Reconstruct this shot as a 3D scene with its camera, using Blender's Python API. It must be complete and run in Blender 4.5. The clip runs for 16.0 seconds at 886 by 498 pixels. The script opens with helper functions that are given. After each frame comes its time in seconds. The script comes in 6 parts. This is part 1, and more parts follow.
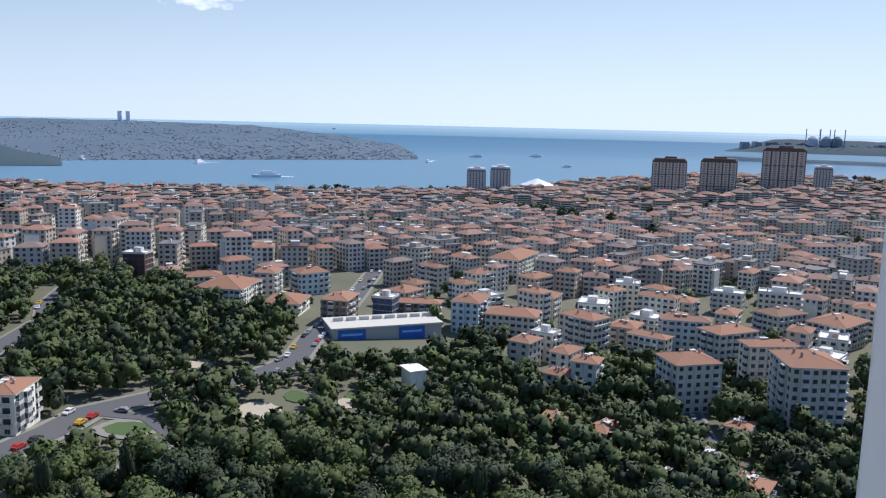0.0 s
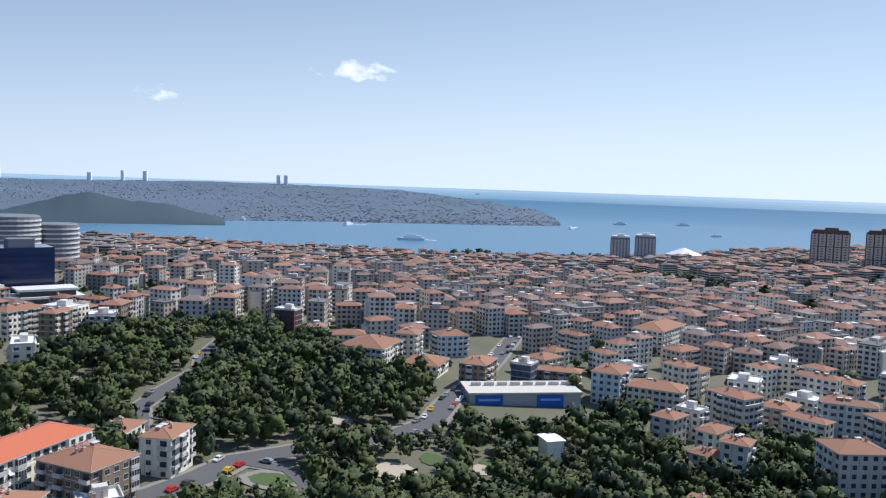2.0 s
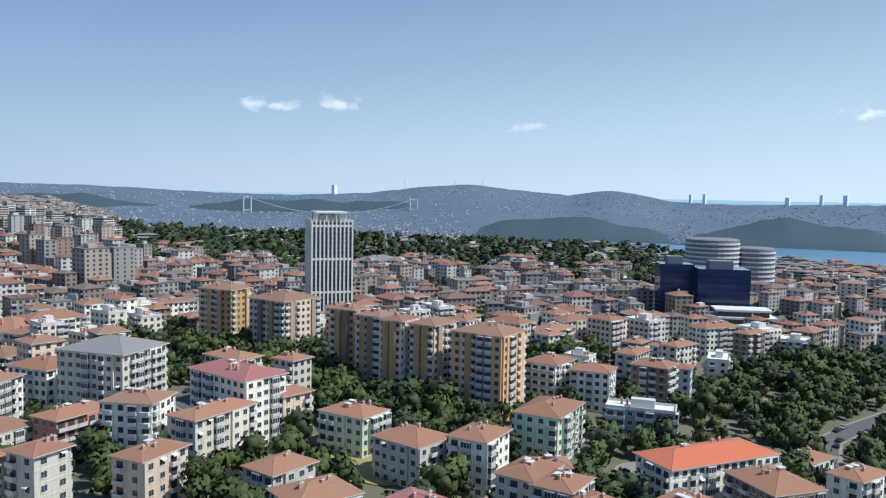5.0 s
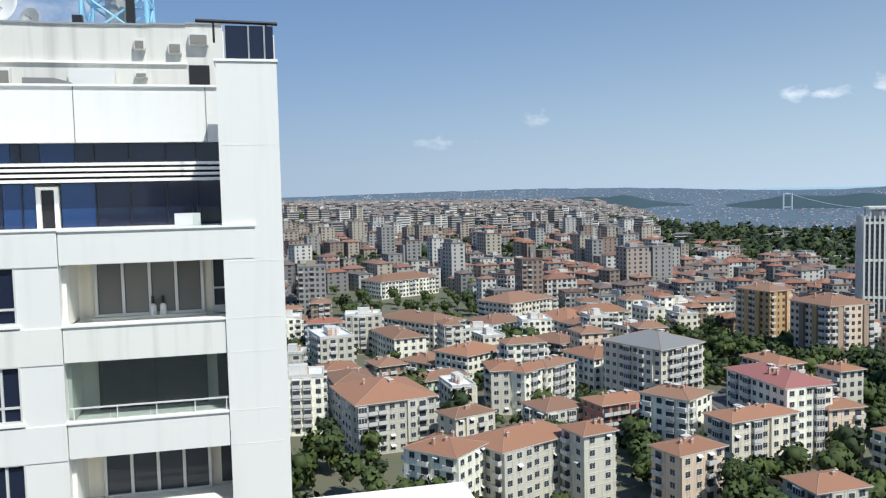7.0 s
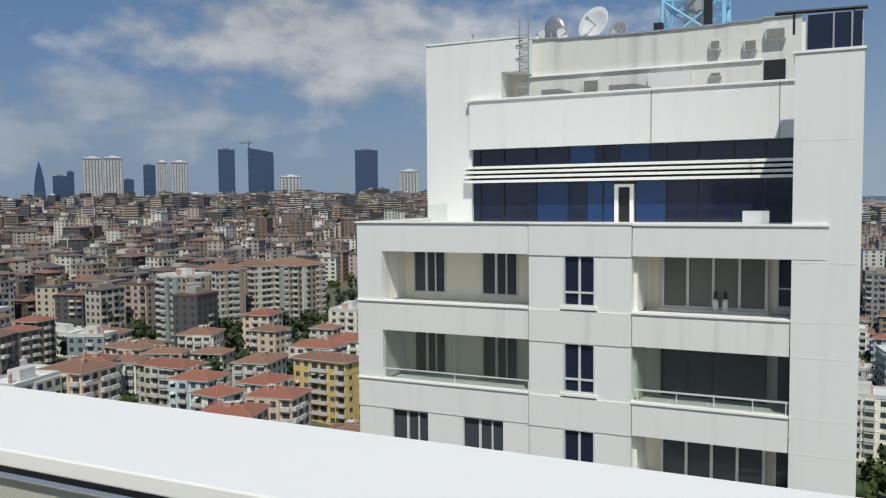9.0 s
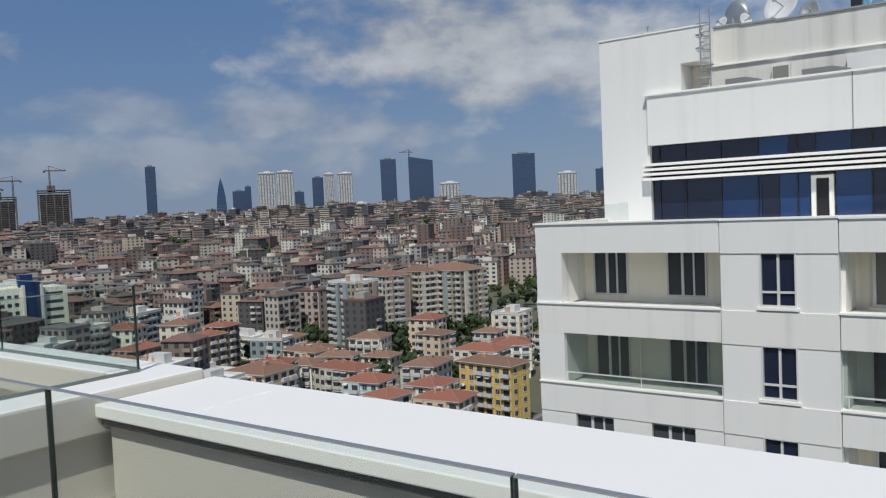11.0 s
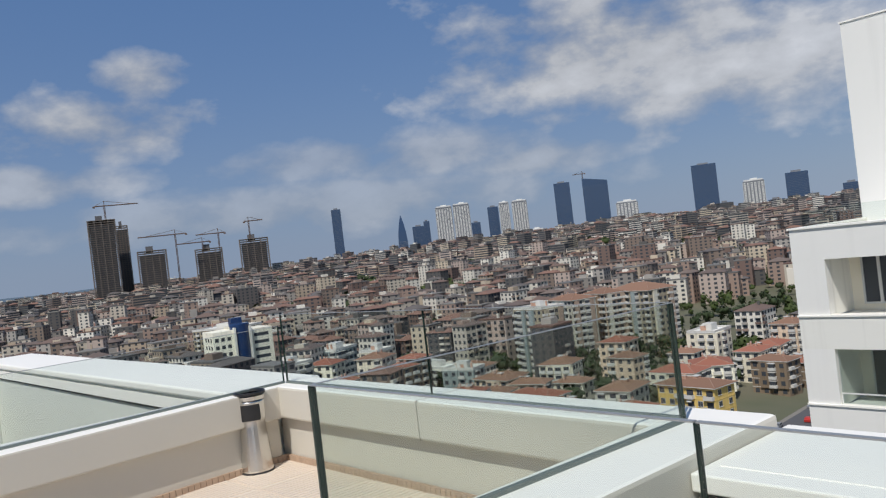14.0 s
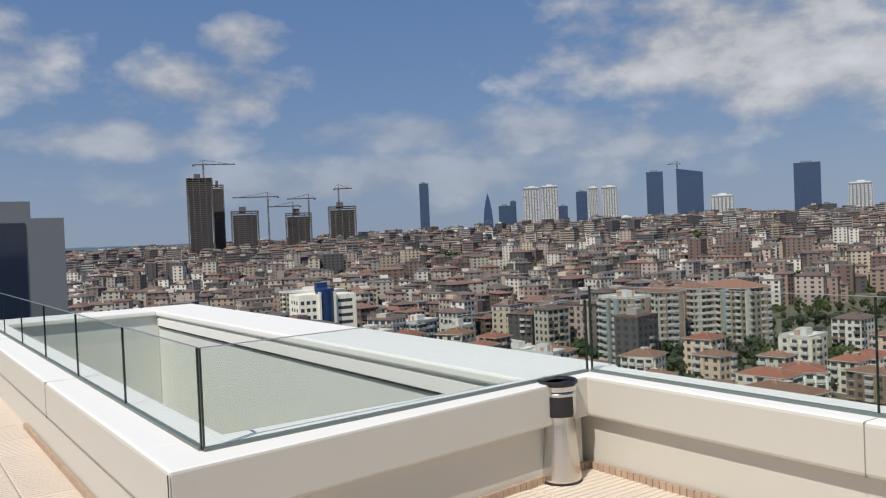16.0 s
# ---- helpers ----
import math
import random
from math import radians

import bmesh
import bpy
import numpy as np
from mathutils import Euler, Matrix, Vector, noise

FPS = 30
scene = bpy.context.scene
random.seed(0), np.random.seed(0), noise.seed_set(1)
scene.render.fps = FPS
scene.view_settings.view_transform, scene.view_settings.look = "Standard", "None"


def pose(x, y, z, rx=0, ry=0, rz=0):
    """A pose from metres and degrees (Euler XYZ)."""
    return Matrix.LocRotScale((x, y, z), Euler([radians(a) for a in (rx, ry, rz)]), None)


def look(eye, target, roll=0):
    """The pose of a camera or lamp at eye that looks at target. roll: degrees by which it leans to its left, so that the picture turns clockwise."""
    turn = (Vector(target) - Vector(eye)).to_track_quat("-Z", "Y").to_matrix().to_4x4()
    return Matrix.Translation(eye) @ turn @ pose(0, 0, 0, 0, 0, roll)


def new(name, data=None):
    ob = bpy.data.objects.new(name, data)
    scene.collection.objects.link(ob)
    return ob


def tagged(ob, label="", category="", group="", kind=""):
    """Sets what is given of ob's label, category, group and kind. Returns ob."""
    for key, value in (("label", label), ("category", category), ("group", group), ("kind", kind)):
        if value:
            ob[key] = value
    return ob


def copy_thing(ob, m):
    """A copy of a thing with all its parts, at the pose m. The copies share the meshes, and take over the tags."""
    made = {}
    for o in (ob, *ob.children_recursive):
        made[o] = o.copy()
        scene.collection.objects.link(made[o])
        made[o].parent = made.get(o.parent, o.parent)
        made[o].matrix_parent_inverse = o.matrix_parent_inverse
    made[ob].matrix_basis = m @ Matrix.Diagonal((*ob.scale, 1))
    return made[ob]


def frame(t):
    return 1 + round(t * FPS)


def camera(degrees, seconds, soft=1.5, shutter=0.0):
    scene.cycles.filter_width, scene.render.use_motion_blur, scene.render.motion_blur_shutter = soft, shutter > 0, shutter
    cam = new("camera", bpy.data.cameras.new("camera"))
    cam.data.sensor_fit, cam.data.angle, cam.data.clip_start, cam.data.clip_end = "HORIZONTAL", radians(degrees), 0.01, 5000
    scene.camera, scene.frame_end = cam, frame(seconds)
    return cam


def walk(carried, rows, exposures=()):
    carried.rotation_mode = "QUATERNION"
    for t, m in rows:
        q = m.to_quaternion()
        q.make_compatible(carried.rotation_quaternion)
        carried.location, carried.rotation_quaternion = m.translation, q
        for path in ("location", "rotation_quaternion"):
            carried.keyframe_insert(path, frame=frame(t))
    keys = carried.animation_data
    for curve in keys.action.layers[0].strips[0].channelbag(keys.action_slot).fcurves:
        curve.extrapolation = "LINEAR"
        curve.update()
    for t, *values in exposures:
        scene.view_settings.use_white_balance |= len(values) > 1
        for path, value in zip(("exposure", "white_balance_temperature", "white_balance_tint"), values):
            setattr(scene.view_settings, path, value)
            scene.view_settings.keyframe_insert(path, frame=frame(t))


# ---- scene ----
cam = camera(57.8, 16.0, soft=1.25)


def cam_row(t, bearing, pitch, roll, x, y, z):
    a, p = radians(bearing), radians(pitch)
    way = Vector((math.cos(a) * math.cos(p), math.sin(a) * math.cos(p), math.sin(p)))
    return t, look((x, y, z), Vector((x, y, z)) + way, roll)


PATH = [
    cam_row(0, -17.43, -8.82, 1.32, 0.04, -0.27, 80.02),
    cam_row(0.5, -16.60, -7.96, 1.31, 0.04, -0.23, 80.00),
    cam_row(1, -17.28, -7.22, 2.00, 0.03, -0.08, 80.00),
    cam_row(1.5, -13.42, -6.05, 1.74, 0.06, 0.05, 80.02),
    cam_row(2, -7.25, -4.45, 1.94, 0.03, 0.10, 80.00),
    cam_row(2.5, 1.87, -5.97, 0.69, 0.02, 0.12, 80.01),
    cam_row(3, 11.64, -5.91, 0.31, -0.03, 0.12, 79.99),
    cam_row(3.5, 20.71, -6.59, 1.01, -0.07, 0.09, 79.99),
    cam_row(3.7, 24.69, -7.66, 1.01, -0.11, 0.09, 79.97),
    cam_row(5.8, 48.63, -2.65, 0.07, -0.30, 0.30, 80.01),
    cam_row(6, 52.13, -3.22, -0.74, -0.36, 0.32, 79.99),
    cam_row(6.5, 66.21, -3.93, -1.58, -0.44, 0.33, 79.92),
    cam_row(7, 76.76, -3.89, -1.33, -0.49, 0.34, 80.00),
    cam_row(7.5, 86.47, -3.37, 0.00, -0.52, 0.30, 79.98),
    cam_row(8, 98.31, -3.05, 1.16, -0.64, 0.30, 79.98),
    cam_row(8.5, 106.70, -2.50, -0.83, -0.75, 0.21, 80.02),
    cam_row(9, 114.91, -3.43, -0.52, -0.83, 0.02, 80.00),
    cam_row(9.5, 119.83, -1.83, -0.26, -1.01, 0.03, 79.96),
    cam_row(10, 125.24, -2.94, -2.91, -1.14, 0.03, 79.97),
    cam_row(10.2, 126.25, -3.35, -2.53, -1.20, 0.01, 79.97),
    cam_row(12.3, 126.01, -1.49, -4.15, -2.59, -0.29, 79.96),
    cam_row(12.5, 126.79, -1.41, -6.26, -2.72, -0.29, 79.93),
    cam_row(13, 133.18, -0.45, -6.96, -3.15, -0.34, 79.95),
    cam_row(13.5, 133.41, -1.56, -6.12, -3.63, -0.42, 79.94),
    cam_row(14, 138.68, -0.00, -6.70, -4.10, -0.43, 79.94),
    cam_row(14.5, 141.03, -0.01, -3.72, -4.59, -0.51, 79.92),
    cam_row(15, 142.68, -0.15, -6.20, -5.10, -0.67, 79.97),
    cam_row(15.5, 145.20, 1.26, -1.73, -5.56, -0.76, 79.98),
    cam_row(16, 144.72, -1.07, -2.44, -6.19, -0.91, 79.94),
]
walk(cam, PATH, exposures=[(0, -0.14, 6050, 13), (2, -0.12, 6100, 13), (3.5, -0.20, 5950, 8), (6.5, -0.08, 6050, 8), (7.0, -0.18, 6200, 6), (7.7, -0.47, 6300, 6), (8.5, -0.52, 6350, 6), (9, -0.71, 6400, 6), (10, -0.77, 6350, 7), (12.5, -0.76, 6300, 10), (14, -0.59, 6450, 10), (15, -0.53, 6650, 10), (16, -0.53, 6600, 10)])

# ---- light ----
SUN_BEARING, SUN_HEIGHT = -64, 53
world = bpy.data.worlds.new("sky")
scene.world = world
world.use_nodes = True
wn = world.node_tree


def sky_node(kind, **inputs):
    n = wn.nodes.new(kind)
    for k, v in inputs.items():
        n.inputs[int(k[1:])].default_value = v
    return n


def calc(op, a, b=None, c=None, clamp=False, tree=None):
    t = tree or wn
    n = t.nodes.new("ShaderNodeMath")
    n.operation, n.use_clamp = op, clamp
    for i, v in enumerate((a, b, c)):
        if v is None:
            continue
        if isinstance(v, (int, float)):
            n.inputs[i].default_value = v
        else:
            t.links.new(v, n.inputs[i])
    return n.outputs[0]


def mix_colour(t, fac, a, b):
    n = t.nodes.new("ShaderNodeMix")
    n.data_type = "RGBA"
    for i, v in ((0, fac), (6, a), (7, b)):
        if isinstance(v, (int, float)):
            n.inputs[i].default_value = v
        elif isinstance(v, tuple):
            n.inputs[i].default_value = (*v, 1)
        else:
            t.links.new(v, n.inputs[i])
    return n.outputs[2]


sky = wn.nodes.new("ShaderNodeTexSky")
sky.sky_type, sky.sun_disc = "NISHITA", False
sky.sun_elevation, sky.sun_rotation = radians(SUN_HEIGHT), radians(90 - SUN_BEARING)
sky.altitude, sky.air_density, sky.dust_density, sky.ozone_density = 150, 1.0, 0.6, 2.5
coord = wn.nodes.new("ShaderNodeTexCoord").outputs["Generated"]
split = wn.nodes.new("ShaderNodeSeparateXYZ")
wn.links.new(coord, split.inputs[0])
dx, dy, dz = split.outputs
bearing = calc("MULTIPLY", calc("ARCTAN2", dy, dx), 57.2958)
height = calc("MULTIPLY", calc("ARCSINE", dz), 57.2958)
puff = wn.nodes.new("ShaderNodeTexNoise")
stretch = wn.nodes.new("ShaderNodeMapping")
stretch.inputs["Scale"].default_value = (1, 1, 1.8)
wn.links.new(coord, stretch.inputs[0])
wn.links.new(stretch.outputs[0], puff.inputs["Vector"])
puff.inputs["Scale"].default_value, puff.inputs["Detail"].default_value, puff.inputs["Roughness"].default_value = 8, 6, 0.55
lump = calc("SUBTRACT", puff.outputs[0], 0.5)
wisps = wn.nodes.new("ShaderNodeTexNoise")
wn.links.new(stretch.outputs[0], wisps.inputs["Vector"])
wisps.inputs["Scale"].default_value, wisps.inputs["Detail"].default_value, wisps.inputs["Roughness"].default_value = 34, 4, 0.55
wisp = calc("SUBTRACT", wisps.outputs[0], 0.5)


def cloud(b, h, wide, high, dense=0.9):
    u = calc("DIVIDE", calc("SUBTRACT", bearing, b), wide)
    v = calc("DIVIDE", calc("SUBTRACT", height, h), high)
    near = calc("SUBTRACT", 1.0, calc("ADD", calc("MULTIPLY", u, u), calc("MULTIPLY", v, v)))
    body = calc("MULTIPLY_ADD", lump, 5.4, near)
    if wide < 3:
        body = calc("MULTIPLY_ADD", wisp, 5.0, calc("MULTIPLY_ADD", near, 0.75, -0.12))
    return calc("MULTIPLY", calc("MULTIPLY", body, 0.85, clamp=True), dense)


cover = None
for args in ((124, 13.0, 15, 5.6, 0.95), (117, 9.5, 17, 4.2, 0.9), (122, 18, 12, 3.2, 0.85), (161, 10.5, 7.5, 2.6, 0.85), (158, 13.5, 3.5, 2, 0.8), (166, 7, 8, 1.6, 0.6),
             (146, 7.2, 9, 1.5, 0.42), (138, 6.8, 9, 1.9, 0.55), (131, 5.6, 7, 1.6, 0.55), (148, 4, 24, 2.0, 0.42), (100, 17, 6, 2.2, 0.6), (176, 12, 8, 4, 0.8),
             (-1, 7.9, 2.8, 0.7, 0.8), (12.6, 5.6, 1.3, 0.5, 0.7), (47.5, 6.3, 1.4, 0.8, 0.7), (34.3, 4.7, 1.3, 0.45, 0.6), (70, 5.2, 1.2, 0.6, 0.6), (52, 5.9, 2.2, 0.6, 0.55), (77, 3.6, 2.2, 0.5, 0.35)):
    c = cloud(*args)
    cover = c if cover is None else calc("MAXIMUM", cover, c)
cover = calc("MINIMUM", cover, 0.92)
toward_sea = calc("MULTIPLY_ADD", calc("COSINE", calc("MULTIPLY", calc("ADD", bearing, 31.0), 0.017453)), 0.5, 0.5)
low = calc("POWER", 2.718, calc("MULTIPLY", calc("MAXIMUM", height, 0.0), calc("MULTIPLY_ADD", toward_sea, 0.055, -0.13)))
deep = mix_colour(wn, calc("MULTIPLY_ADD", toward_sea, -0.55, 0.6), sky.outputs[0], (1.4, 3.25, 7.5))
haze_tone = mix_colour(wn, toward_sea, (4.1, 5.1, 6.7), (10.4, 12.3, 14.1))
hazy = mix_colour(wn, calc("MULTIPLY", low, 0.8), deep, haze_tone)
shade = wn.nodes.new("ShaderNodeMapRange")
wn.links.new(puff.outputs[0], shade.inputs[0])
shade.inputs[1].default_value, shade.inputs[2].default_value, shade.inputs[3].default_value, shade.inputs[4].default_value = 0.35, 0.68, 5.0, 9.2
grey = wn.nodes.new("ShaderNodeCombineColor")
for i, k in enumerate((0.96, 0.99, 1.05)):
    wn.links.new(calc("MULTIPLY", calc("MULTIPLY", shade.outputs[0], k), calc("MULTIPLY_ADD", toward_sea, 1.5, 1.0)), grey.inputs[i])
full = mix_colour(wn, cover, hazy, grey.outputs[0])
back = wn.nodes["Background"]
back.inputs[1].default_value = 0.093
wn.links.new(full, back.inputs[0])

sun = new("sun", bpy.data.lights.new("sun", "SUN"))
sun.data.energy, sun.data.angle, sun.data.color = 5.0, radians(0.5), (1.0, 0.955, 0.885)
a, p = radians(SUN_BEARING), radians(SUN_HEIGHT)
sun.matrix_world = look((0, 0, 400), Vector((0, 0, 400)) - Vector((math.cos(a) * math.cos(p), math.sin(a) * math.cos(p), math.sin(p))))


# ---- materials ----
def material(name, col, rough=0.8, vary=0.18, grain=3.0, broad=0.15, metal=0.0, bump=0.1, island=0.0, object_vary=0.0, streaks=0.0, second=None):
    """Procedural surface: broad stains, fine grain, optional rain streaks and variation from piece to piece."""
    m = bpy.data.materials.new(name)
    m.use_nodes = True
    t = m.node_tree
    b = t.nodes["Principled BSDF"]
    geo = t.nodes.new("ShaderNodeNewGeometry")
    pos = geo.outputs["Position"]

    def noise_at(scale, detail=3.0, squash=None):
        n = t.nodes.new("ShaderNodeTexNoise")
        n.inputs["Scale"].default_value, n.inputs["Detail"].default_value = scale, detail
        if squash:
            mp = t.nodes.new("ShaderNodeMapping")
            mp.inputs["Scale"].default_value = squash
            t.links.new(pos, mp.inputs[0])
            t.links.new(mp.outputs[0], n.inputs["Vector"])
        else:
            t.links.new(pos, n.inputs["Vector"])
        return n.outputs[0]

    fine, wide = noise_at(grain, 4.0), noise_at(broad, 2.0)
    k = calc("ADD", calc("MULTIPLY", calc("SUBTRACT", fine, 0.5), vary * 2, tree=t), calc("MULTIPLY", calc("SUBTRACT", wide, 0.5), vary * 2, tree=t), tree=t)
    if streaks:
        s = noise_at(1.0, 3.0, (2.2, 2.2, 0.12))
        k = calc("SUBTRACT", k, calc("MULTIPLY", calc("SUBTRACT", s, 0.52, tree=t, clamp=True), streaks * 4, tree=t), tree=t)
    if island:
        k = calc("ADD", k, calc("MULTIPLY", calc("SUBTRACT", geo.outputs["Random Per Island"], 0.5, tree=t), island * 2, tree=t), tree=t)
    if object_vary:
        info = t.nodes.new("ShaderNodeObjectInfo")
        k = calc("ADD", k, calc("MULTIPLY", calc("SUBTRACT", info.outputs["Random"], 0.5, tree=t), object_vary * 2, tree=t), tree=t)
    base = col
    if second:
        pick = geo.outputs["Random Per Island"] if island else wide
        base = mix_colour(t, pick, col, second)
    hsv = t.nodes.new("ShaderNodeHueSaturation")
    t.links.new(calc("ADD", 1.0, k, tree=t), hsv.inputs["Value"])
    if isinstance(base, tuple):
        hsv.inputs["Color"].default_value = (*base, 1)
    else:
        t.links.new(base, hsv.inputs["Color"])
    t.links.new(hsv.outputs[0], b.inputs["Base Color"])
    b.inputs["Roughness"].default_value, b.inputs["Metallic"].default_value = rough, metal
    if bump:
        bp = t.nodes.new("ShaderNodeBump")
        bp.inputs["Strength"].default_value, bp.inputs["Distance"].default_value = bump, 0.05
        t.links.new(fine, bp.inputs["Height"])
        t.links.new(bp.outputs[0], b.inputs["Normal"])
    return m


def palette_material(name, colours, rough=0.8, vary=0.12, grain=2.0):
    """Each loose piece of the mesh takes one of the colours."""
    m = material(name, (0.5, 0.5, 0.5), rough, vary, grain, 0.08, bump=0)
    t = m.node_tree
    geo = next(n for n in t.nodes if n.bl_idname == "ShaderNodeNewGeometry")
    ramp = t.nodes.new("ShaderNodeValToRGB")
    ramp.color_ramp.interpolation = "CONSTANT"
    while len(ramp.color_ramp.elements) < len(colours):
        ramp.color_ramp.elements.new(0.5)
    for i, c in enumerate(colours):
        ramp.color_ramp.elements[i].position, ramp.color_ramp.elements[i].color = i / len(colours), (*c, 1)
    t.links.new(geo.outputs["Random Per Island"], ramp.inputs[0])
    hsv = next(n for n in t.nodes if n.bl_idname == "ShaderNodeHueSaturation")
    t.links.new(ramp.outputs[0], hsv.inputs["Color"])
    return m


def glass_material(name, tint, gloss=0.08):
    m = bpy.data.materials.new(name)
    m.use_nodes = True
    t = m.node_tree
    t.nodes.remove(t.nodes["Principled BSDF"])
    clear, shine, mix = t.nodes.new("ShaderNodeBsdfTransparent"), t.nodes.new("ShaderNodeBsdfGlossy"), t.nodes.new("ShaderNodeMixShader")
    clear.inputs[0].default_value = (*tint, 1)
    shine.inputs["Roughness"].default_value = 0.02
    edge = t.nodes.new("ShaderNodeLayerWeight")
    edge.inputs[0].default_value = 0.5
    t.links.new(calc("MULTIPLY_ADD", calc("POWER", edge.outputs["Facing"], 5.0, tree=t), 0.10, gloss * 0.25, tree=t), mix.inputs[0])
    t.links.new(clear.outputs[0], mix.inputs[1])
    t.links.new(shine.outputs[0], mix.inputs[2])
    t.links.new(mix.outputs[0], t.nodes["Material Output"].inputs[0])
    return m


WALLS = {k: material("render_" + k, c, 0.85, 0.28, 0.8, 0.12, streaks=0.7, object_vary=0.14) for k, c in dict(
    white=(0.61, 0.592, 0.494), grey=(0.397, 0.378, 0.318), cream=(0.50, 0.462, 0.372), pink=(0.488, 0.384, 0.289), mint=(0.44, 0.5, 0.363), salmon=(0.394, 0.164, 0.107),
    blue=(0.35, 0.41, 0.428), brown=(0.164, 0.123, 0.0839), slate=(0.197, 0.23, 0.229), maroon=(0.082, 0.041, 0.0381), navy=(0.041, 0.0574, 0.0995), yellow=(0.492, 0.353, 0.114),
    drab=(0.25, 0.22, 0.163), rose=(0.27, 0.205, 0.158), ochre=(0.33, 0.215, 0.102), orange=(0.46, 0.285, 0.153)).items()}
ROOFS = {k: material("roof_" + k, c, 0.9, 0.8, 1.1, 0.18, bump=0.6, object_vary=0.32) for k, c in dict(
    tile=(0.121, 0.061, 0.037), brown=(0.102, 0.058, 0.038), orange=(0.208, 0.0576, 0.0288), red=(0.122, 0.048, 0.031), maroon=(0.123, 0.0492, 0.0451), slate=(0.082, 0.082, 0.082), flat=(0.295, 0.295, 0.279)).items()}
GLASS_DARK = material("window_glass", (0.032, 0.036, 0.042), 0.12, 0.5, 0.5, 0.3, bump=0)
GLASS_DARK.node_tree.nodes["Principled BSDF"].inputs["Specular IOR Level"].default_value = 0.28
FRAME = material("window_frame", (0.62, 0.62, 0.60), 0.5, 0.06, bump=0)
SLAB = material("balcony_concrete", (0.50, 0.49, 0.46), 0.85, 0.12, 2.0, 0.3, streaks=0.2)
CHIMNEY = material("chimney_brick", (0.36, 0.22, 0.16), 0.9, 0.2, 2.0)
WHITE = material("white_cladding", (0.79, 0.78, 0.745), 0.55, 0.045, 1.5, 0.25, bump=0.02, streaks=0.07)
WEATHERED = material("weathered_render", (0.56, 0.55, 0.51), 0.75, 0.12, 1.5, 0.5, bump=0.03, streaks=0.3)
STAIN = material("stained_cladding", (0.73, 0.72, 0.67), 0.65, 0.08, 1.5, 0.5, bump=0.03, streaks=0.22)
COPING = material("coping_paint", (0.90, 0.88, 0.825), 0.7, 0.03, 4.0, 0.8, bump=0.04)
# Cream paint, darkened to carry the shade of the coping sides.
WALLPAINT_SHADE = material("parapet_paint_and_shade", (0.56, 0.53, 0.465), 0.7, 0.06, 3.0, 0.7, bump=0.06)
# Pale green colour imitates a sunlit wall seen through glass.
WELLTINT = material("well_glass_tint", (0.68, 0.70, 0.65), 0.7, 0.05, 3.0, 0.7, bump=0.04)
JOINT = material("dark_joint", (0.05, 0.055, 0.055), 0.7, 0.1, bump=0)
JOINTGREY = material("grey_joint", (0.20, 0.19, 0.17), 0.8, 0.1, bump=0)
STEEL = material("brushed_steel", (0.62, 0.61, 0.59), 0.22, 0.06, 20.0, 2.0, metal=1.0, bump=0.02)
BLACK = material("black_plastic", (0.015, 0.015, 0.017), 0.4, 0.1, bump=0)
FLOORTILE = material("terrace_tile", (0.69, 0.60, 0.505), 0.7, 0.05, 6.0, 0.8, bump=0.08, object_vary=0.04)
SKIRT = material("skirting_tile", (0.40, 0.29, 0.21), 0.7, 0.08, 8.0, 1.5, object_vary=0.08)
BLUEGLASS = material("blue_curtain_glass", (0.012, 0.03, 0.085), 0.07, 0.4, 0.3, 0.6, bump=0, object_vary=0.5)
CURTAIN = material("pale_curtain_behind_glass", (0.13, 0.128, 0.118), 0.15, 0.2, 1.5, 0.8, bump=0, object_vary=0.2)
INKGLASS = material("ink_glass", (0.010, 0.014, 0.03), 0.06, 0.3, 0.4, 0.6, bump=0)
RAIL = glass_material("rail_glass", (0.91, 0.937, 0.925))
CHANNEL = material("rail_channel", (0.13, 0.155, 0.145), 0.5, 0.1, 6.0, bump=0)
GLASS_EDGE = material("glass_edge", (0.02, 0.035, 0.03), 0.2, 0.1, bump=0)
DISH = material("dish_paint", (0.66, 0.66, 0.64), 0.5, 0.06, 3.0)
DUCT = material("dark_duct", (0.15, 0.15, 0.155), 0.6, 0.15, 3.0)
GALV = material("galvanised", (0.36, 0.37, 0.37), 0.45, 0.12, 5.0, metal=0.6)
MASTBLUE = material("mast_paint", (0.25, 0.50, 0.68), 0.5, 0.08, 3.0)
ASPHALT = material("asphalt", (0.085, 0.085, 0.088), 0.9, 0.12, 2.0, 0.05)
PAVING = material("paving", (0.20, 0.185, 0.16), 0.9, 0.12, 2.0, 0.08)
LAWN = material("lawn", (0.05, 0.08, 0.026), 0.95, 0.25, 3.0, 0.1)
SOIL = material("ground_cover", (0.045, 0.058, 0.028), 0.95, 0.4, 0.3, 0.03, second=(0.11, 0.095, 0.07))
BARK = material("bark", (0.09, 0.065, 0.045), 0.9, 0.2, 4.0)
LEAVES = [material("leaves_" + n, c, 0.75, 0.5, 0.8, 0.05, bump=0, island=0.4, object_vary=0.3) for n, c in (("deep", (0.023, 0.034, 0.007)), ("fresh", (0.031, 0.044, 0.008)), ("dark", (0.014, 0.023, 0.007)))]


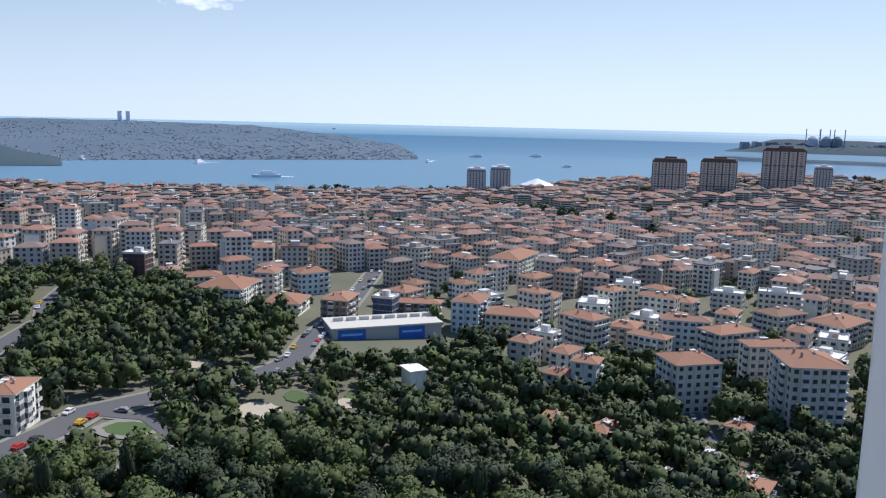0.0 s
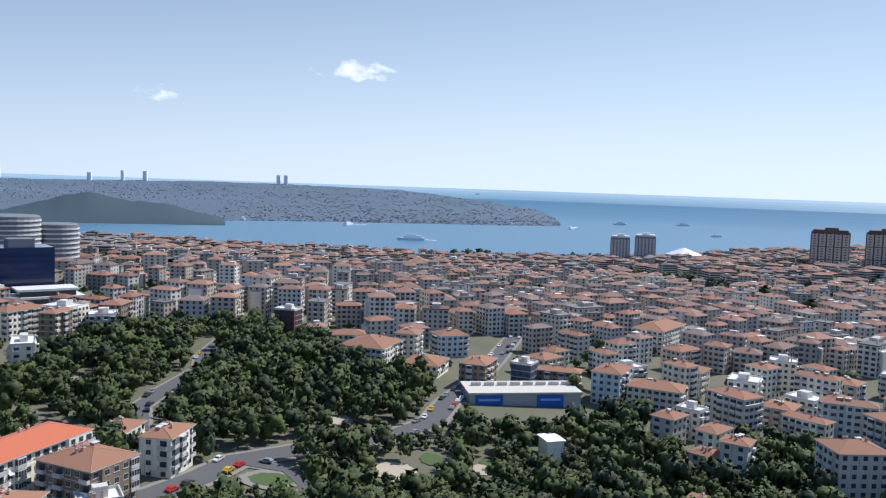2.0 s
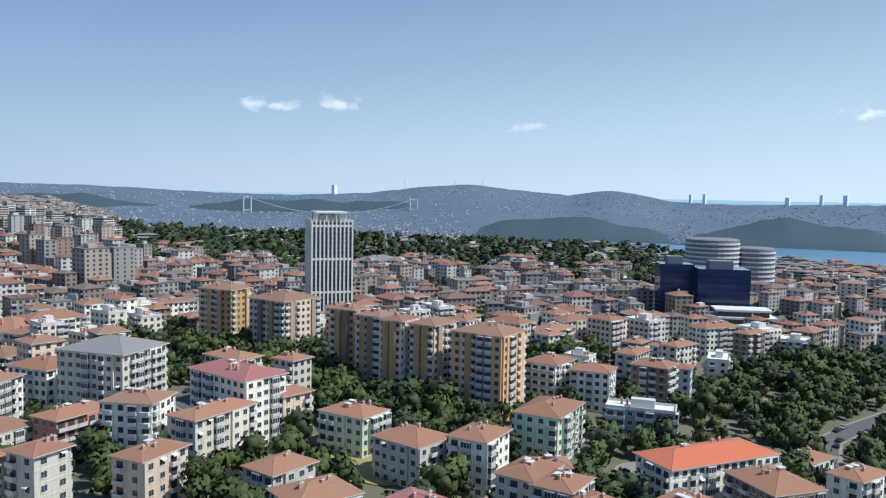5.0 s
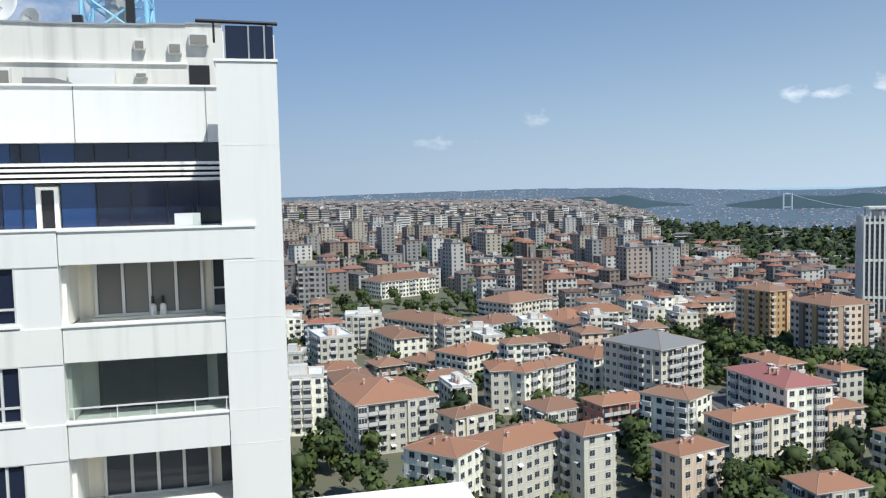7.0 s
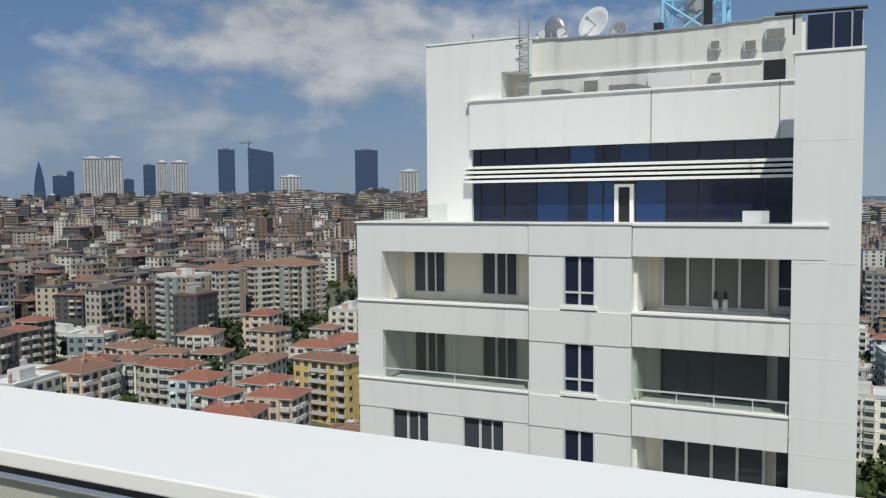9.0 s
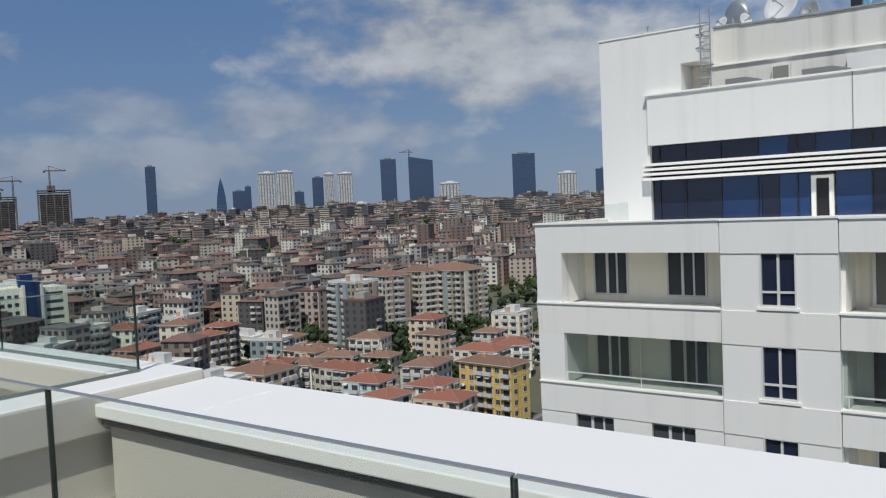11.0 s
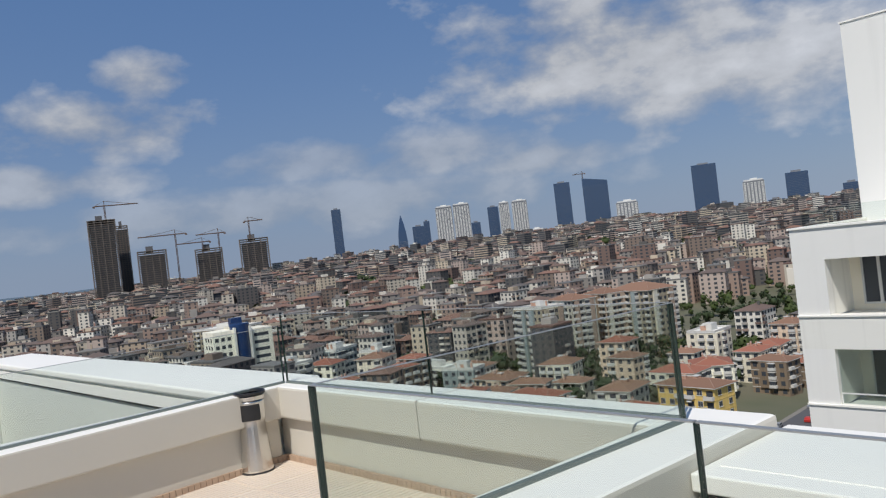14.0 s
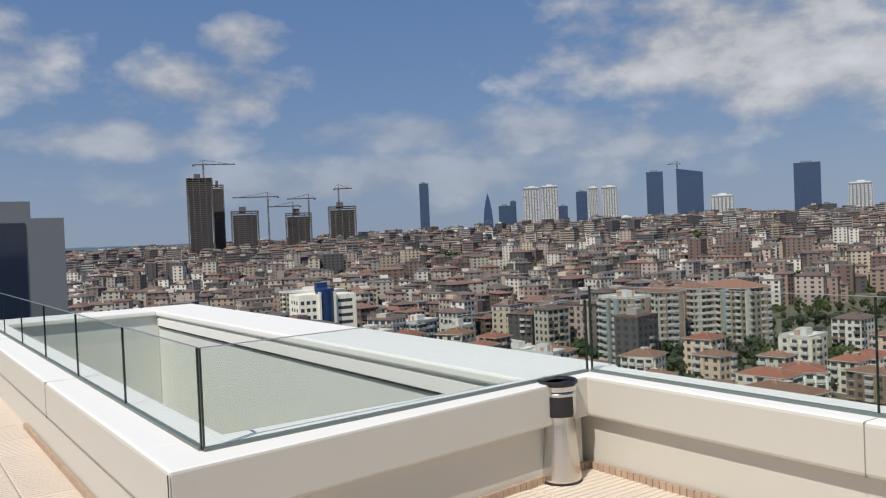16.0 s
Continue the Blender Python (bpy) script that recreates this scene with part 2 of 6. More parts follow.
# ---- building tools ----
class Geo:
    """A mesh in the making: boxes and faces with material slots."""

    def __init__(self):
        self.v, self.f, self.m = [], [], []

    def box(self, x0, x1, y0, y1, z0, z1, m=0, skip=()):
        k = len(self.v)
        self.v += [(x, y, z) for z in (z0, z1) for x, y in ((x0, y0), (x1, y0), (x1, y1), (x0, y1))]
        for i, q in enumerate(((3, 2, 1, 0), (4, 5, 6, 7), (0, 1, 5, 4), (1, 2, 6, 5), (2, 3, 7, 6), (3, 0, 4, 7))):
            if i not in skip:
                self.f.append(tuple(k + j for j in q))
                self.m.append(m)

    def face(self, pts, m=0):
        k = len(self.v)
        self.v += [tuple(p) for p in pts]
        self.f.append(tuple(range(k, k + len(pts))))
        self.m.append(m)

    def bar(self, a, b, r, m=0, sides=6):
        a, b = Vector(a), Vector(b)
        q = (b - a).to_track_quat("Z", "Y")
        k = len(self.v)
        for e in (a, b):
            for i in range(sides):
                ang = 2 * math.pi * i / sides
                self.v.append(tuple(e + q @ Vector((r * math.cos(ang), r * math.sin(ang), 0))))
        for i in range(sides):
            j = (i + 1) % sides
            self.f.append((k + i, k + j, k + sides + j, k + sides + i))
            self.m.append(m)
        self.f += [tuple(k + i for i in reversed(range(sides))), tuple(k + sides + i for i in range(sides))]
        self.m += [m, m]

    def lathe(self, prof, m=0, sides=24, at=(0, 0, 0)):
        k = len(self.v)
        for r, z in prof:
            for i in range(sides):
                ang = 2 * math.pi * i / sides
                self.v.append((at[0] + r * math.cos(ang), at[1] + r * math.sin(ang), at[2] + z))
        for a in range(len(prof) - 1):
            for i in range(sides):
                j = (i + 1) % sides
                self.f.append((k + a * sides + i, k + a * sides + j, k + (a + 1) * sides + j, k + (a + 1) * sides + i))
                self.m.append(m)
        self.f += [tuple(k + i for i in reversed(range(sides))), tuple(k + (len(prof) - 1) * sides + i for i in range(sides))]
        self.m += [m, m]

    def hip(self, w, d, z, rise, over, m=0, thick=0.22, under=1):
        """Hipped roof with an overhang and a fascia."""
        x, y = w / 2 + over, d / 2 + over
        self.box(-x, x, -y, y, z, z + thick, under, skip=(1,))
        r = min(x, y)
        if x >= y:
            p, q = (-(x - r * 0.95), 0, z + thick + rise), (x - r * 0.95, 0, z + thick + rise)
        else:
            p, q = (0, -(y - r * 0.95), z + thick + rise), (0, y - r * 0.95, z + thick + rise)
        a, b, c, e = [(sx * x, sy * y, z + thick) for sx, sy in ((-1, -1), (1, -1), (1, 1), (-1, 1))]
        if x >= y:
            for pts in ((a, b, q, p), (b, c, q), (c, e, p, q), (e, a, p)):
                self.face(pts, m)
        else:
            for pts in ((a, b, p), (b, c, q, p), (c, e, q), (e, a, p, q)):
                self.face(pts, m)

    def hips(self, w, d, z, rise, over, m=1, thick=0.22, r=0.11):
        """Ridge caps along the hips and the ridge."""
        x, y = w / 2 + over, d / 2 + over
        k = min(x, y) * 0.95
        t = z + thick
        p, q = ((-(x - k), 0, t + rise), (x - k, 0, t + rise)) if x >= y else ((0, -(y - k), t + rise), (0, y - k, t + rise))
        self.bar(p, q, r, m, 4)
        for sx, sy in ((-1, -1), (1, -1), (1, 1), (-1, 1)):
            self.bar((sx * x, sy * y, t), p if (sx if x >= y else sy) < 0 else q, r, m, 4)

    def mesh(self, name, mats):
        me = bpy.data.meshes.new(name)
        me.from_pydata(self.v, [], self.f)
        for m in mats:
            me.materials.append(m)
        me.polygons.foreach_set("material_index", self.m)
        me.update()
        return me


def part(name, geo, mats, parent=None, label="", at=(0, 0, 0), turn=0.0, smooth=False):
    me = geo.mesh(name, mats) if isinstance(geo, Geo) else geo
    ob = new(name, me)
    ob.parent = parent
    ob.location, ob.rotation_euler = at, (0, 0, turn)
    if smooth:
        for poly in me.polygons:
            poly.use_smooth = True
    return tagged(ob, label)


def thing(name, x, y, z, rot, label, category, group=""):
    ob = new(name)
    ob.empty_display_size = 0.3
    ob.location, ob.rotation_euler = (x, y, z), (0, 0, radians(rot))
    return tagged(ob, label, category, group)


# ---- ground ----
EYE = 80.0
BEARINGS = [-180, -120, -70, -45, -35, -25, -16, -5, 5, 15, 22, 28, 40, 55, 70, 90, 110, 125, 140, 155, 170, 180]
NEAR_DROP = [80, 95, 100, 100, 99, 97, 95, 92, 88, 84, 82, 80, 78, 75, 74, 72, 66, 61, 60, 60, 62, 80]
FAR_DROP = [60, 90, 100, 105, 112, 128, 138, 138, 135, 120, 104, 90, 84, 74, 46, 30, 10, 4, 12, 24, 36, 60]
SEA = EYE - 141.0


def shore(th):
    """Distance of the near waterline along a bearing."""
    return float(np.interp(th, [-40, -28, -22, -6, 18, 24], [2100, 1900, 1640, 1570, 1570, 1450]))


def ground(x, y):
    th, r = math.degrees(math.atan2(y, x)), math.hypot(x, y)
    k = min(1.0, max(0.0, (r - 330) / 1500))
    k = k * k * (3 - 2 * k)
    z = EYE - (float(np.interp(th, BEARINGS, NEAR_DROP)) * (1 - k) + float(np.interp(th, BEARINGS, FAR_DROP)) * k)
    edge = shore(th)
    if r > edge:
        wet = min(1.0, max(0.0, min((th + 62) / 14, (66 - th) / 8)))
        z -= wet * min(90.0, (r - edge) * 0.25)
    return z


def on_polar(name, radii, step, height, mat, lo=-180, hi=180):
    g = Geo()
    whole = hi - lo == 360
    n = int((hi - lo) / step) + (0 if whole else 1)
    for r in radii:
        for i in range(n):
            ang = radians(lo + i * step)
            x, y = r * math.cos(ang), r * math.sin(ang)
            g.v.append((x, y, height(x, y)))
    for a in range(len(radii) - 1):
        for i in range(n if whole else n - 1):
            j = (i + 1) % n
            g.f.append((a * n + i, (a + 1) * n + i, (a + 1) * n + j, a * n + j))
            g.m.append(0)
    return new(name, g.mesh(name, [mat]))


RINGS = [0.01, 40, 80, 120, 160, 200, 240, 280, 330, 380, 440, 500, 580, 660, 760, 880, 1000, 1150, 1300, 1450, 1500, 1550, 1600, 1680, 1750, 1850, 1900, 1960, 2050, 2200, 2500, 3000, 3500, 4000, 4500, 4900]
earth = on_polar("ground", RINGS, 3, ground, SOIL)
for poly in earth.data.polygons:
    poly.use_smooth = True
tagged(earth, "hilly city ground with dry soil and green scrub", "ground", kind="structure")
SEAMAT = material("sea_water", (0.062, 0.165, 0.255), 0.32, 0.10, 0.02, 0.002, bump=0.2)


# Beyond 3900 m the water bends up to fit the camera's horizon.
def bent_sea(x, y):
    r = math.hypot(x, y)
    k = max(0.0, (r - 3900) / 1050)
    return SEA + k * k * (EYE - 9.0 - SEA)


sea = on_polar("water", [1400, 1700, 2200, 3000, 3600, 3900, 4000, 4100, 4200, 4300, 4400, 4500, 4600, 4700], 2, bent_sea, SEAMAT, -80, 70)
# Sea rings lighten outward: haze painted into their base colour.
for inner, haze_mix in ((4700, 0.25), (4760, 0.4), (4820, 0.6), (4885, 0.85)):
    pale = material("far_sea_haze", (0.085 + 0.25 * haze_mix, 0.215 + 0.26 * haze_mix, 0.31 + 0.24 * haze_mix), 0.5, 0.06, 0.02, 0.002, bump=0)
    tagged(on_polar("backdrop_sea", [inner, inner + 66], 2, bent_sea, pale, -80, 70), "far sea below the horizon, paled for haze", "water", kind="structure")
tagged(sea, "calm blue strait opening to the hazy sea", "water", kind="structure")

# ---- apartment houses ----
w_geo = Geo()
w_geo.box(-0.8, 0.8, -0.05, 0.02, 0, 1.5, 1, skip=(4,))
w_geo.box(-0.73, -0.03, -0.07, -0.05, 0.07, 1.43, 0, skip=(4,))
w_geo.box(0.03, 0.73, -0.07, -0.05, 0.07, 1.43, 0, skip=(4,))
w_geo.box(-0.9, 0.9, -0.14, 0.0, -0.08, 0.0, 1, skip=(4,))
WINDOW = w_geo.mesh("window", [GLASS_DARK, FRAME])
b_geo = Geo()
b_geo.box(-1.4, 1.4, -1.1, 0, -0.15, 0.0, 0)
b_geo.box(-1.4, 1.4, -1.1, -1.0, 0, 0.95, 0)
b_geo.box(-1.4, -1.3, -1.0, 0, 0, 0.95, 0)
b_geo.box(1.3, 1.4, -1.0, 0, 0, 0.95, 0)
b_geo.box(-1.0, 1.0, -0.03, 0.02, 0.05, 2.2, 1, skip=(4,))
BALCONY = b_geo.mesh("balcony", [SLAB, GLASS_DARK])
e_geo = Geo()
e_geo.box(-1.35, 1.35, -1.0, 0, -0.15, 0.9, 0)
e_geo.box(-1.28, 1.28, -0.93, 0, 0.9, 2.35, 1, skip=(4,))
e_geo.box(-1.38, 1.38, -1.03, 0, 2.35, 2.6, 0)
for u_ in (-1.3, -0.45, 0.4, 1.22):
    e_geo.box(u_, u_ + 0.08, -0.98, -0.9, 0.9, 2.35, 2)
GLAZED = e_geo.mesh("glazed_balcony", [SLAB, GLASS_DARK, FRAME])
RIDGE = material("ridge_mortar", (0.24, 0.155, 0.115), 0.9, 0.25, 1.5)
a_geo = Geo()
a_geo.face([(-0.75, -0.9, 1.35), (0.75, -0.9, 1.35), (0.75, 0.02, 1.75), (-0.75, 0.02, 1.75)], 0)
a_geo.face([(-0.75, -0.9, 1.18), (0.75, -0.9, 1.18), (0.75, -0.9, 1.35), (-0.75, -0.9, 1.35)], 0)
AWNING = a_geo.mesh("awning", [FRAME])
d_geo = Geo()
d_geo.box(-0.9, 0.9, -0.7, 0.7, -1.0, 0.9, 0)
d_geo.box(-1.05, 1.05, -0.85, 0.85, 0.9, 1.05, 1)
HATCH = d_geo.mesh("roof_hatch", [CHIMNEY, SLAB])
FOOTPRINTS = []
SIDES = ((0, -1, 0), (1, 0, 90), (0, 1, 180), (-1, 0, 270))
WORDS = dict(white="white", grey="grey", cream="cream", pink="dusty pink", mint="pale green", salmon="salmon", blue="pale blue", brown="brown", slate="slate grey", maroon="dark maroon", navy="navy blue",
             yellow="yellow", drab="drab beige", rose="dull rose", ochre="ochre", orange="warm orange")
COVERS = dict(tile="terracotta tiled hip roof", brown="brown tiled hip roof", orange="bright orange tiled roof", red="red tiled hip roof", maroon="maroon hip roof", slate="dark slate roof", flat="flat concrete roof")


def roof_geo(w, d, h, kind, rng):
    g = Geo()
    if kind == "flat":
        g.box(-w / 2 - 0.2, w / 2 + 0.2, -d / 2 - 0.2, d / 2 + 0.2, h, h + 0.25, 0)
        for x0, x1, y0, y1 in ((-w / 2 - 0.2, w / 2 + 0.2, -d / 2 - 0.2, -d / 2 + 0.1), (-w / 2 - 0.2, w / 2 + 0.2, d / 2 - 0.1, d / 2 + 0.2), (-w / 2 - 0.2, -w / 2 + 0.1, -d / 2 + 0.1, d / 2 - 0.1), (w / 2 - 0.1, w / 2 + 0.2, -d / 2 + 0.1, d / 2 - 0.1)):
            g.box(x0, x1, y0, y1, h + 0.25, h + 1.0, 1)
        g.box(-w * 0.15, w * 0.2, -d * 0.2, d * 0.15, h + 0.25, h + 3.0, 1)
    else:
        g.hip(w, d, h, min(w, d) * 0.17, 0.75, 0)
        g.hips(w, d, h, min(w, d) * 0.17, 0.75, 2)
    return g


def chimney_geo(w, d, h, rng):
    g = Geo()
    g.box(-0.35, 0.35, -0.3, 0.3, -1.2, 1.1, 0)
    g.box(-0.42, 0.42, -0.37, 0.37, 1.1, 1.25, 1)
    g.box(-0.2, 0.2, -0.2, 0.2, 1.25, 1.55, 0)
    return g


CHIMNEY_MESH = chimney_geo(0, 0, 0, None).mesh("chimney", [CHIMNEY, SLAB])


def apartment(x, y, rot, w, d, n, wall, roof, storey=3.0, single=None, z=None, group="apartment houses"):
    """An apartment house: walls with floor bands, windows, balconies, roof and chimneys."""
    rng = random.Random(int(x * 7 + y * 13 + w))
    z = min(ground(x + sx * w * 0.3, y + sy * d * 0.3) for sx in (-1, 1) for sy in (-1, 1)) if z is None else z
    z = max(z, ground(x, y) - 1.0)
    h = n * storey
    single = math.hypot(x, y) < 285 if single is None else single
    root = thing("apartment_house", x, y, z, rot, "%s apartment house, %d storeys, %s" % (WORDS[wall], n, COVERS[roof]), "building", group)
    FOOTPRINTS.append((x, y, math.hypot(w, d) / 2))
    g = Geo()
    levels = [(-6, 0.0)]
    for i in range(1, n + 1):
        levels += [(i * storey - 0.22, 0.0), (i * storey - 0.22, 0.07), (i * storey - 0.02, 0.07), (i * storey - 0.02, 0.0)]
    for j, (lz, grow) in enumerate(levels):
        g.v += [(sx * (w / 2 + grow), sy * (d / 2 + grow), lz) for sx, sy in ((-1, -1), (1, -1), (1, 1), (-1, 1))]
        if j:
            for q in range(4):
                g.f.append((4 * j - 4 + q, 4 * j - 4 + (q + 1) % 4, 4 * j + (q + 1) % 4, 4 * j + q))
                g.m.append(1 if j % 4 in (2, 3, 0) else 0)
    g.f.append(tuple(4 * len(levels) - 4 + q for q in range(4)))
    g.m.append(0)
    part("wall", g, [WALLS[wall], SLAB if wall in ("brown", "maroon", "navy") else WALLS[wall]], root)
    top = part("roof", roof_geo(w, d, h, roof, rng), [ROOFS[roof], SLAB, RIDGE], root)
    rise = min(w, d) * 0.17
    for i in range(rng.randint(2, 4)):
        part("chimney", CHIMNEY_MESH, None, top, at=(rng.uniform(-w * 0.3, w * 0.3), rng.uniform(-d * 0.2, d * 0.2), h + rise * 0.7))
    for i in range(rng.randint(0, 2)):
        part("roof_hatch", HATCH, None, top, at=(rng.uniform(-w * 0.22, w * 0.22), rng.uniform(-d * 0.15, d * 0.15), h + rise * 0.75), turn=rng.choice((0, 1.57)))
    joined = Geo()
    for nx, ny, turn in SIDES:
        length, out = (w, d / 2) if nx == 0 else (d, w / 2)
        wx, wy = Vector((nx, ny, 0)).to_2d() @ Matrix(((math.cos(radians(rot)), math.sin(radians(rot))), (-math.sin(radians(rot)), math.cos(radians(rot)))))
        facing = wx * x + wy * y < 0
        cols = max(2, int((length - 0.8) / 2.75))
        gap = length / cols
        kinds = [rng.choice((0, 0, 0, 1, 1, 2)) for _ in range(cols)]
        bay = set()
        if cols > 3 and rng.random() < 0.7:
            first = rng.randint(0, cols - 3)
            bay = set(range(first, min(cols, first + rng.randint(2, 3))))
            b = Geo()
            b.box(-length / 2 + first * gap, -length / 2 + (max(bay) + 1) * gap, -out - 0.65, -out + 0.02, storey * 0.93, h - 0.02, 0)
            part("bay", b, [WALLS[wall]], root, turn=radians(turn))
        for c in range(cols):
            u = (c + 0.5) * gap - length / 2
            ca, sa = math.cos(radians(turn)), math.sin(radians(turn))
            for i in range(n):
                zz = i * storey
                o = out + (0.65 if c in bay and i else 0)
                lx, ly = u * ca + o * sa, u * sa - o * ca
                bal = kinds[c] if i > 0 and wall not in ("maroon", "navy") else 0
                if single and facing:
                    if bal:
                        part("balcony", BALCONY if bal == 1 else GLAZED, None, root, at=(lx, ly, zz + 0.1), turn=radians(turn))
                    else:
                        part("window", WINDOW, None, root, at=(lx, ly, zz + 0.95), turn=radians(turn))
                    if rng.random() < 0.09:
                        part("awning", AWNING, None, root, at=(lx, ly, zz + 0.95), turn=radians(turn))
                else:
                    def put(x0, x1, y0, y1, z0, z1, m):
                        k = len(joined.v)
                        joined.box(x0, x1, y0, y1, z0, z1, m, skip=(4,))
                        for q in range(k, len(joined.v)):
                            px, py, pz = joined.v[q]
                            joined.v[q] = (lx + px * ca - py * sa, ly + px * sa + py * ca, pz)
                    if bal:
                        put(-1.3, 1.3, -1.0, 0.0, zz - 0.05, zz + 1.0, 1)
                        put(-1.0, 1.0, -0.95 if bal == 2 else -0.05, 0.0, zz + 0.1, zz + 2.3, 0)
                        if bal == 2:
                            put(-1.3, 1.3, -1.0, 0.0, zz + 2.3, zz + 2.6, 1)
                    else:
                        put(-0.75, 0.75, -0.06, 0.0, zz + 0.9, zz + 2.4, 0)
    if n >= 9:
        for sx, sy in ((-1, -1), (1, -1), (-1, 1), (1, 1)):
            s = Geo()
            s.box(sx * w / 2 - 1.1, sx * w / 2 + 1.1, sy * d * 0.16 - 1.3, sy * d * 0.16 + 1.3, -5, h - 0.3, 0)
            part("stair_bay", s, [WALLS[rng.choice(("brown", "slate", "brown") if wall not in ("orange", "ochre", "pink") else ("ochre", "ochre", "brown"))]], root)
        for sx in (-1, 1):
            s = Geo()
            s.box(sx * w * 0.3 - 1.2, sx * w * 0.3 + 1.2, -d / 2 - 0.9, d / 2 + 0.9, -5, h - 0.3, 0)
            part("end_bay", s, [WALLS[rng.choice(("cream", "orange", "ochre") if wall in ("orange", "ochre", "yellow", "salmon") else ("pink", "rose", "rose") if wall == "pink" and x > 0 else ("grey", "drab", "rose"))]], root)
    if joined.v:
        tagged(part("facade_detail", joined, [GLASS_DARK, SLAB], root), kind="stuff")
    return root


apartment(35, 234, 10, 24, 25, 5, "grey", "tile")
apartment(41, 179, 42, 12, 14, 5, "white", "tile")
apartment(80, 259, 353, 10, 15, 5, "grey", "tile")
apartment(88, 255, 34, 16, 9, 5, "white", "tile")
apartment(98, 260, 31, 16, 9, 5, "white", "brown")
apartment(61, 183, 23, 24, 14, 5, "grey", "tile")
apartment(75, 175, 13, 9, 9, 6, "grey", "tile")
apartment(127, 187, 9, 22, 10, 5, "cream", "tile")
apartment(96, 166, 15, 14, 9, 5, "pink", "tile")
apartment(145, 201, 1, 15, 27, 7, "white", "maroon")
apartment(156, 191, 359, 11, 10, 5, "pink", "tile")
apartment(165, 171, 7, 12, 16, 4, "mint", "tile")
apartment(160, 143, 1, 14, 16, 4, "grey", "tile")
apartment(169, 127, 9, 14, 11, 5, "white", "tile")
apartment(118, 147, 2, 13, 10, 4, "grey", "tile")
apartment(104, 220, 11, 18, 10, 4, "salmon", "tile")
apartment(128, 243, 22, 21, 24, 8, "cream", "slate")
apartment(120, 272, 16, 16, 18, 5, "white", "tile")
apartment(87, 229, 14, 14, 13, 3, "grey", "brown")
apartment(104, 307, 16, 17, 12, 4, "white", "brown")
apartment(81, 304, 30, 21, 18, 4, "white", "tile")
apartment(118, 389, 24, 23, 20, 3, "blue", "brown")
apartment(79, 388, 31, 21, 39, 4, "cream", "brown")
apartment(60, 349, 11, 14, 28, 4, "white", "brown")
apartment(67, 320, 38, 16, 16, 2, "grey", "brown")
apartment(62, 276, 19, 18, 11, 3, "mint", "brown")
apartment(56, 217, 20, 13, 9, 4, "cream", "brown")
apartment(47, 302, 14, 11, 13, 3, "brown", "brown")
apartment(138, 420, 28, 32, 24, 5, "cream", "brown")
apartment(100, 562, 26, 50, 24, 4, "white", "brown")
apartment(156, 390, 25, 26, 27, 3, "white", "tile")
apartment(174, 388, 353, 26, 18, 4, "white", "tile")
apartment(128, 332, 26, 16, 20, 3, "brown", "brown")
apartment(207, 129, 11, 21, 14, 5, "mint", "tile")
apartment(243, 116, 291, 22, 9, 4, "slate", "flat")
apartment(216, 83, 334, 37, 15, 4, "white", "orange")
apartment(210, 63, 329, 15, 18, 4, "brown", "tile")
apartment(237, 49, 345, 14, 9, 4, "white", "tile")
apartment(248, 65, 343, 12, 9, 3, "white", "tile")
apartment(175, 71, 353, 15, 13, 4, "cream", "tile")
apartment(163, 107, 5, 15, 10, 4, "grey", "tile")
apartment(162, 97, 7, 12, 10, 4, "grey", "tile")
apartment(156, 85, 351, 11, 9, 4, "white", "tile")
apartment(127, 109, 1, 9, 17, 4, "white", "maroon")
apartment(132, 99, 347, 9, 9, 4, "white", "tile")
apartment(113, 129, 348, 15, 13, 4, "white", "tile")
apartment(161, 49, 3, 10, 11, 4, "white", "tile")
apartment(240, -169, 266, 17, 15, 6, "grey", "tile")
apartment(243, -206, 258, 19, 9, 7, "cream", "tile")
apartment(214, -198, 250, 18, 20, 8, "grey", "tile")
apartment(304, -211, 240, 21, 9, 5, "blue", "brown")
apartment(274, -211, 277, 20, 13, 6, "grey", "tile")
apartment(320, -276, 280, 20, 15, 4, "grey", "brown")
apartment(299, -292, 293, 26, 18, 4, "grey", "tile")
apartment(335, -140, 327, 15, 23, 4, "cream", "tile")
apartment(315, -166, 294, 12, 19, 5, "grey", "tile")
apartment(290, -127, 309, 11, 9, 4, "grey", "tile")
apartment(257, -127, 310, 9, 9, 3, "grey", "tile")
apartment(252, -135, 319, 9, 9, 5, "grey", "tile")
apartment(401, -16, 334, 26, 23, 4, "white", "tile")
apartment(422, -37, 336, 14, 11, 5, "grey", "tile")
apartment(392, -43, 337, 21, 18, 2, "white", "tile")
apartment(477, 30, 336, 10, 13, 5, "maroon", "flat")
apartment(370, -66, 332, 18, 12, 4, "brown", "tile")
apartment(370, -88, 326, 9, 10, 4, "navy", "flat")
apartment(372, -106, 335, 9, 20, 3, "brown", "tile")
apartment(351, -125, 324, 20, 13, 5, "blue", "tile")
apartment(372, -170, 318, 15, 19, 4, "grey", "tile")
apartment(480, -200, 317, 40, 20, 5, "white", "tile")
apartment(-125, 190, 86, 9, 18, 6, "yellow", "brown")
apartment(-157, 173, 98, 10, 12, 4, "blue", "red")
apartment(-140, 161, 83, 9, 9, 4, "white", "red")
apartment(-138, 178, 91, 11, 10, 4, "white", "red")
apartment(-277, 226, 87, 10, 32, 3, "white", "flat")
apartment(-243, 261, 83, 13, 18, 10, "drab", "flat")
apartment(-250, 292, 76, 14, 18, 10, "grey", "brown")
apartment(-249, 316, 75, 13, 16, 10, "rose", "brown")
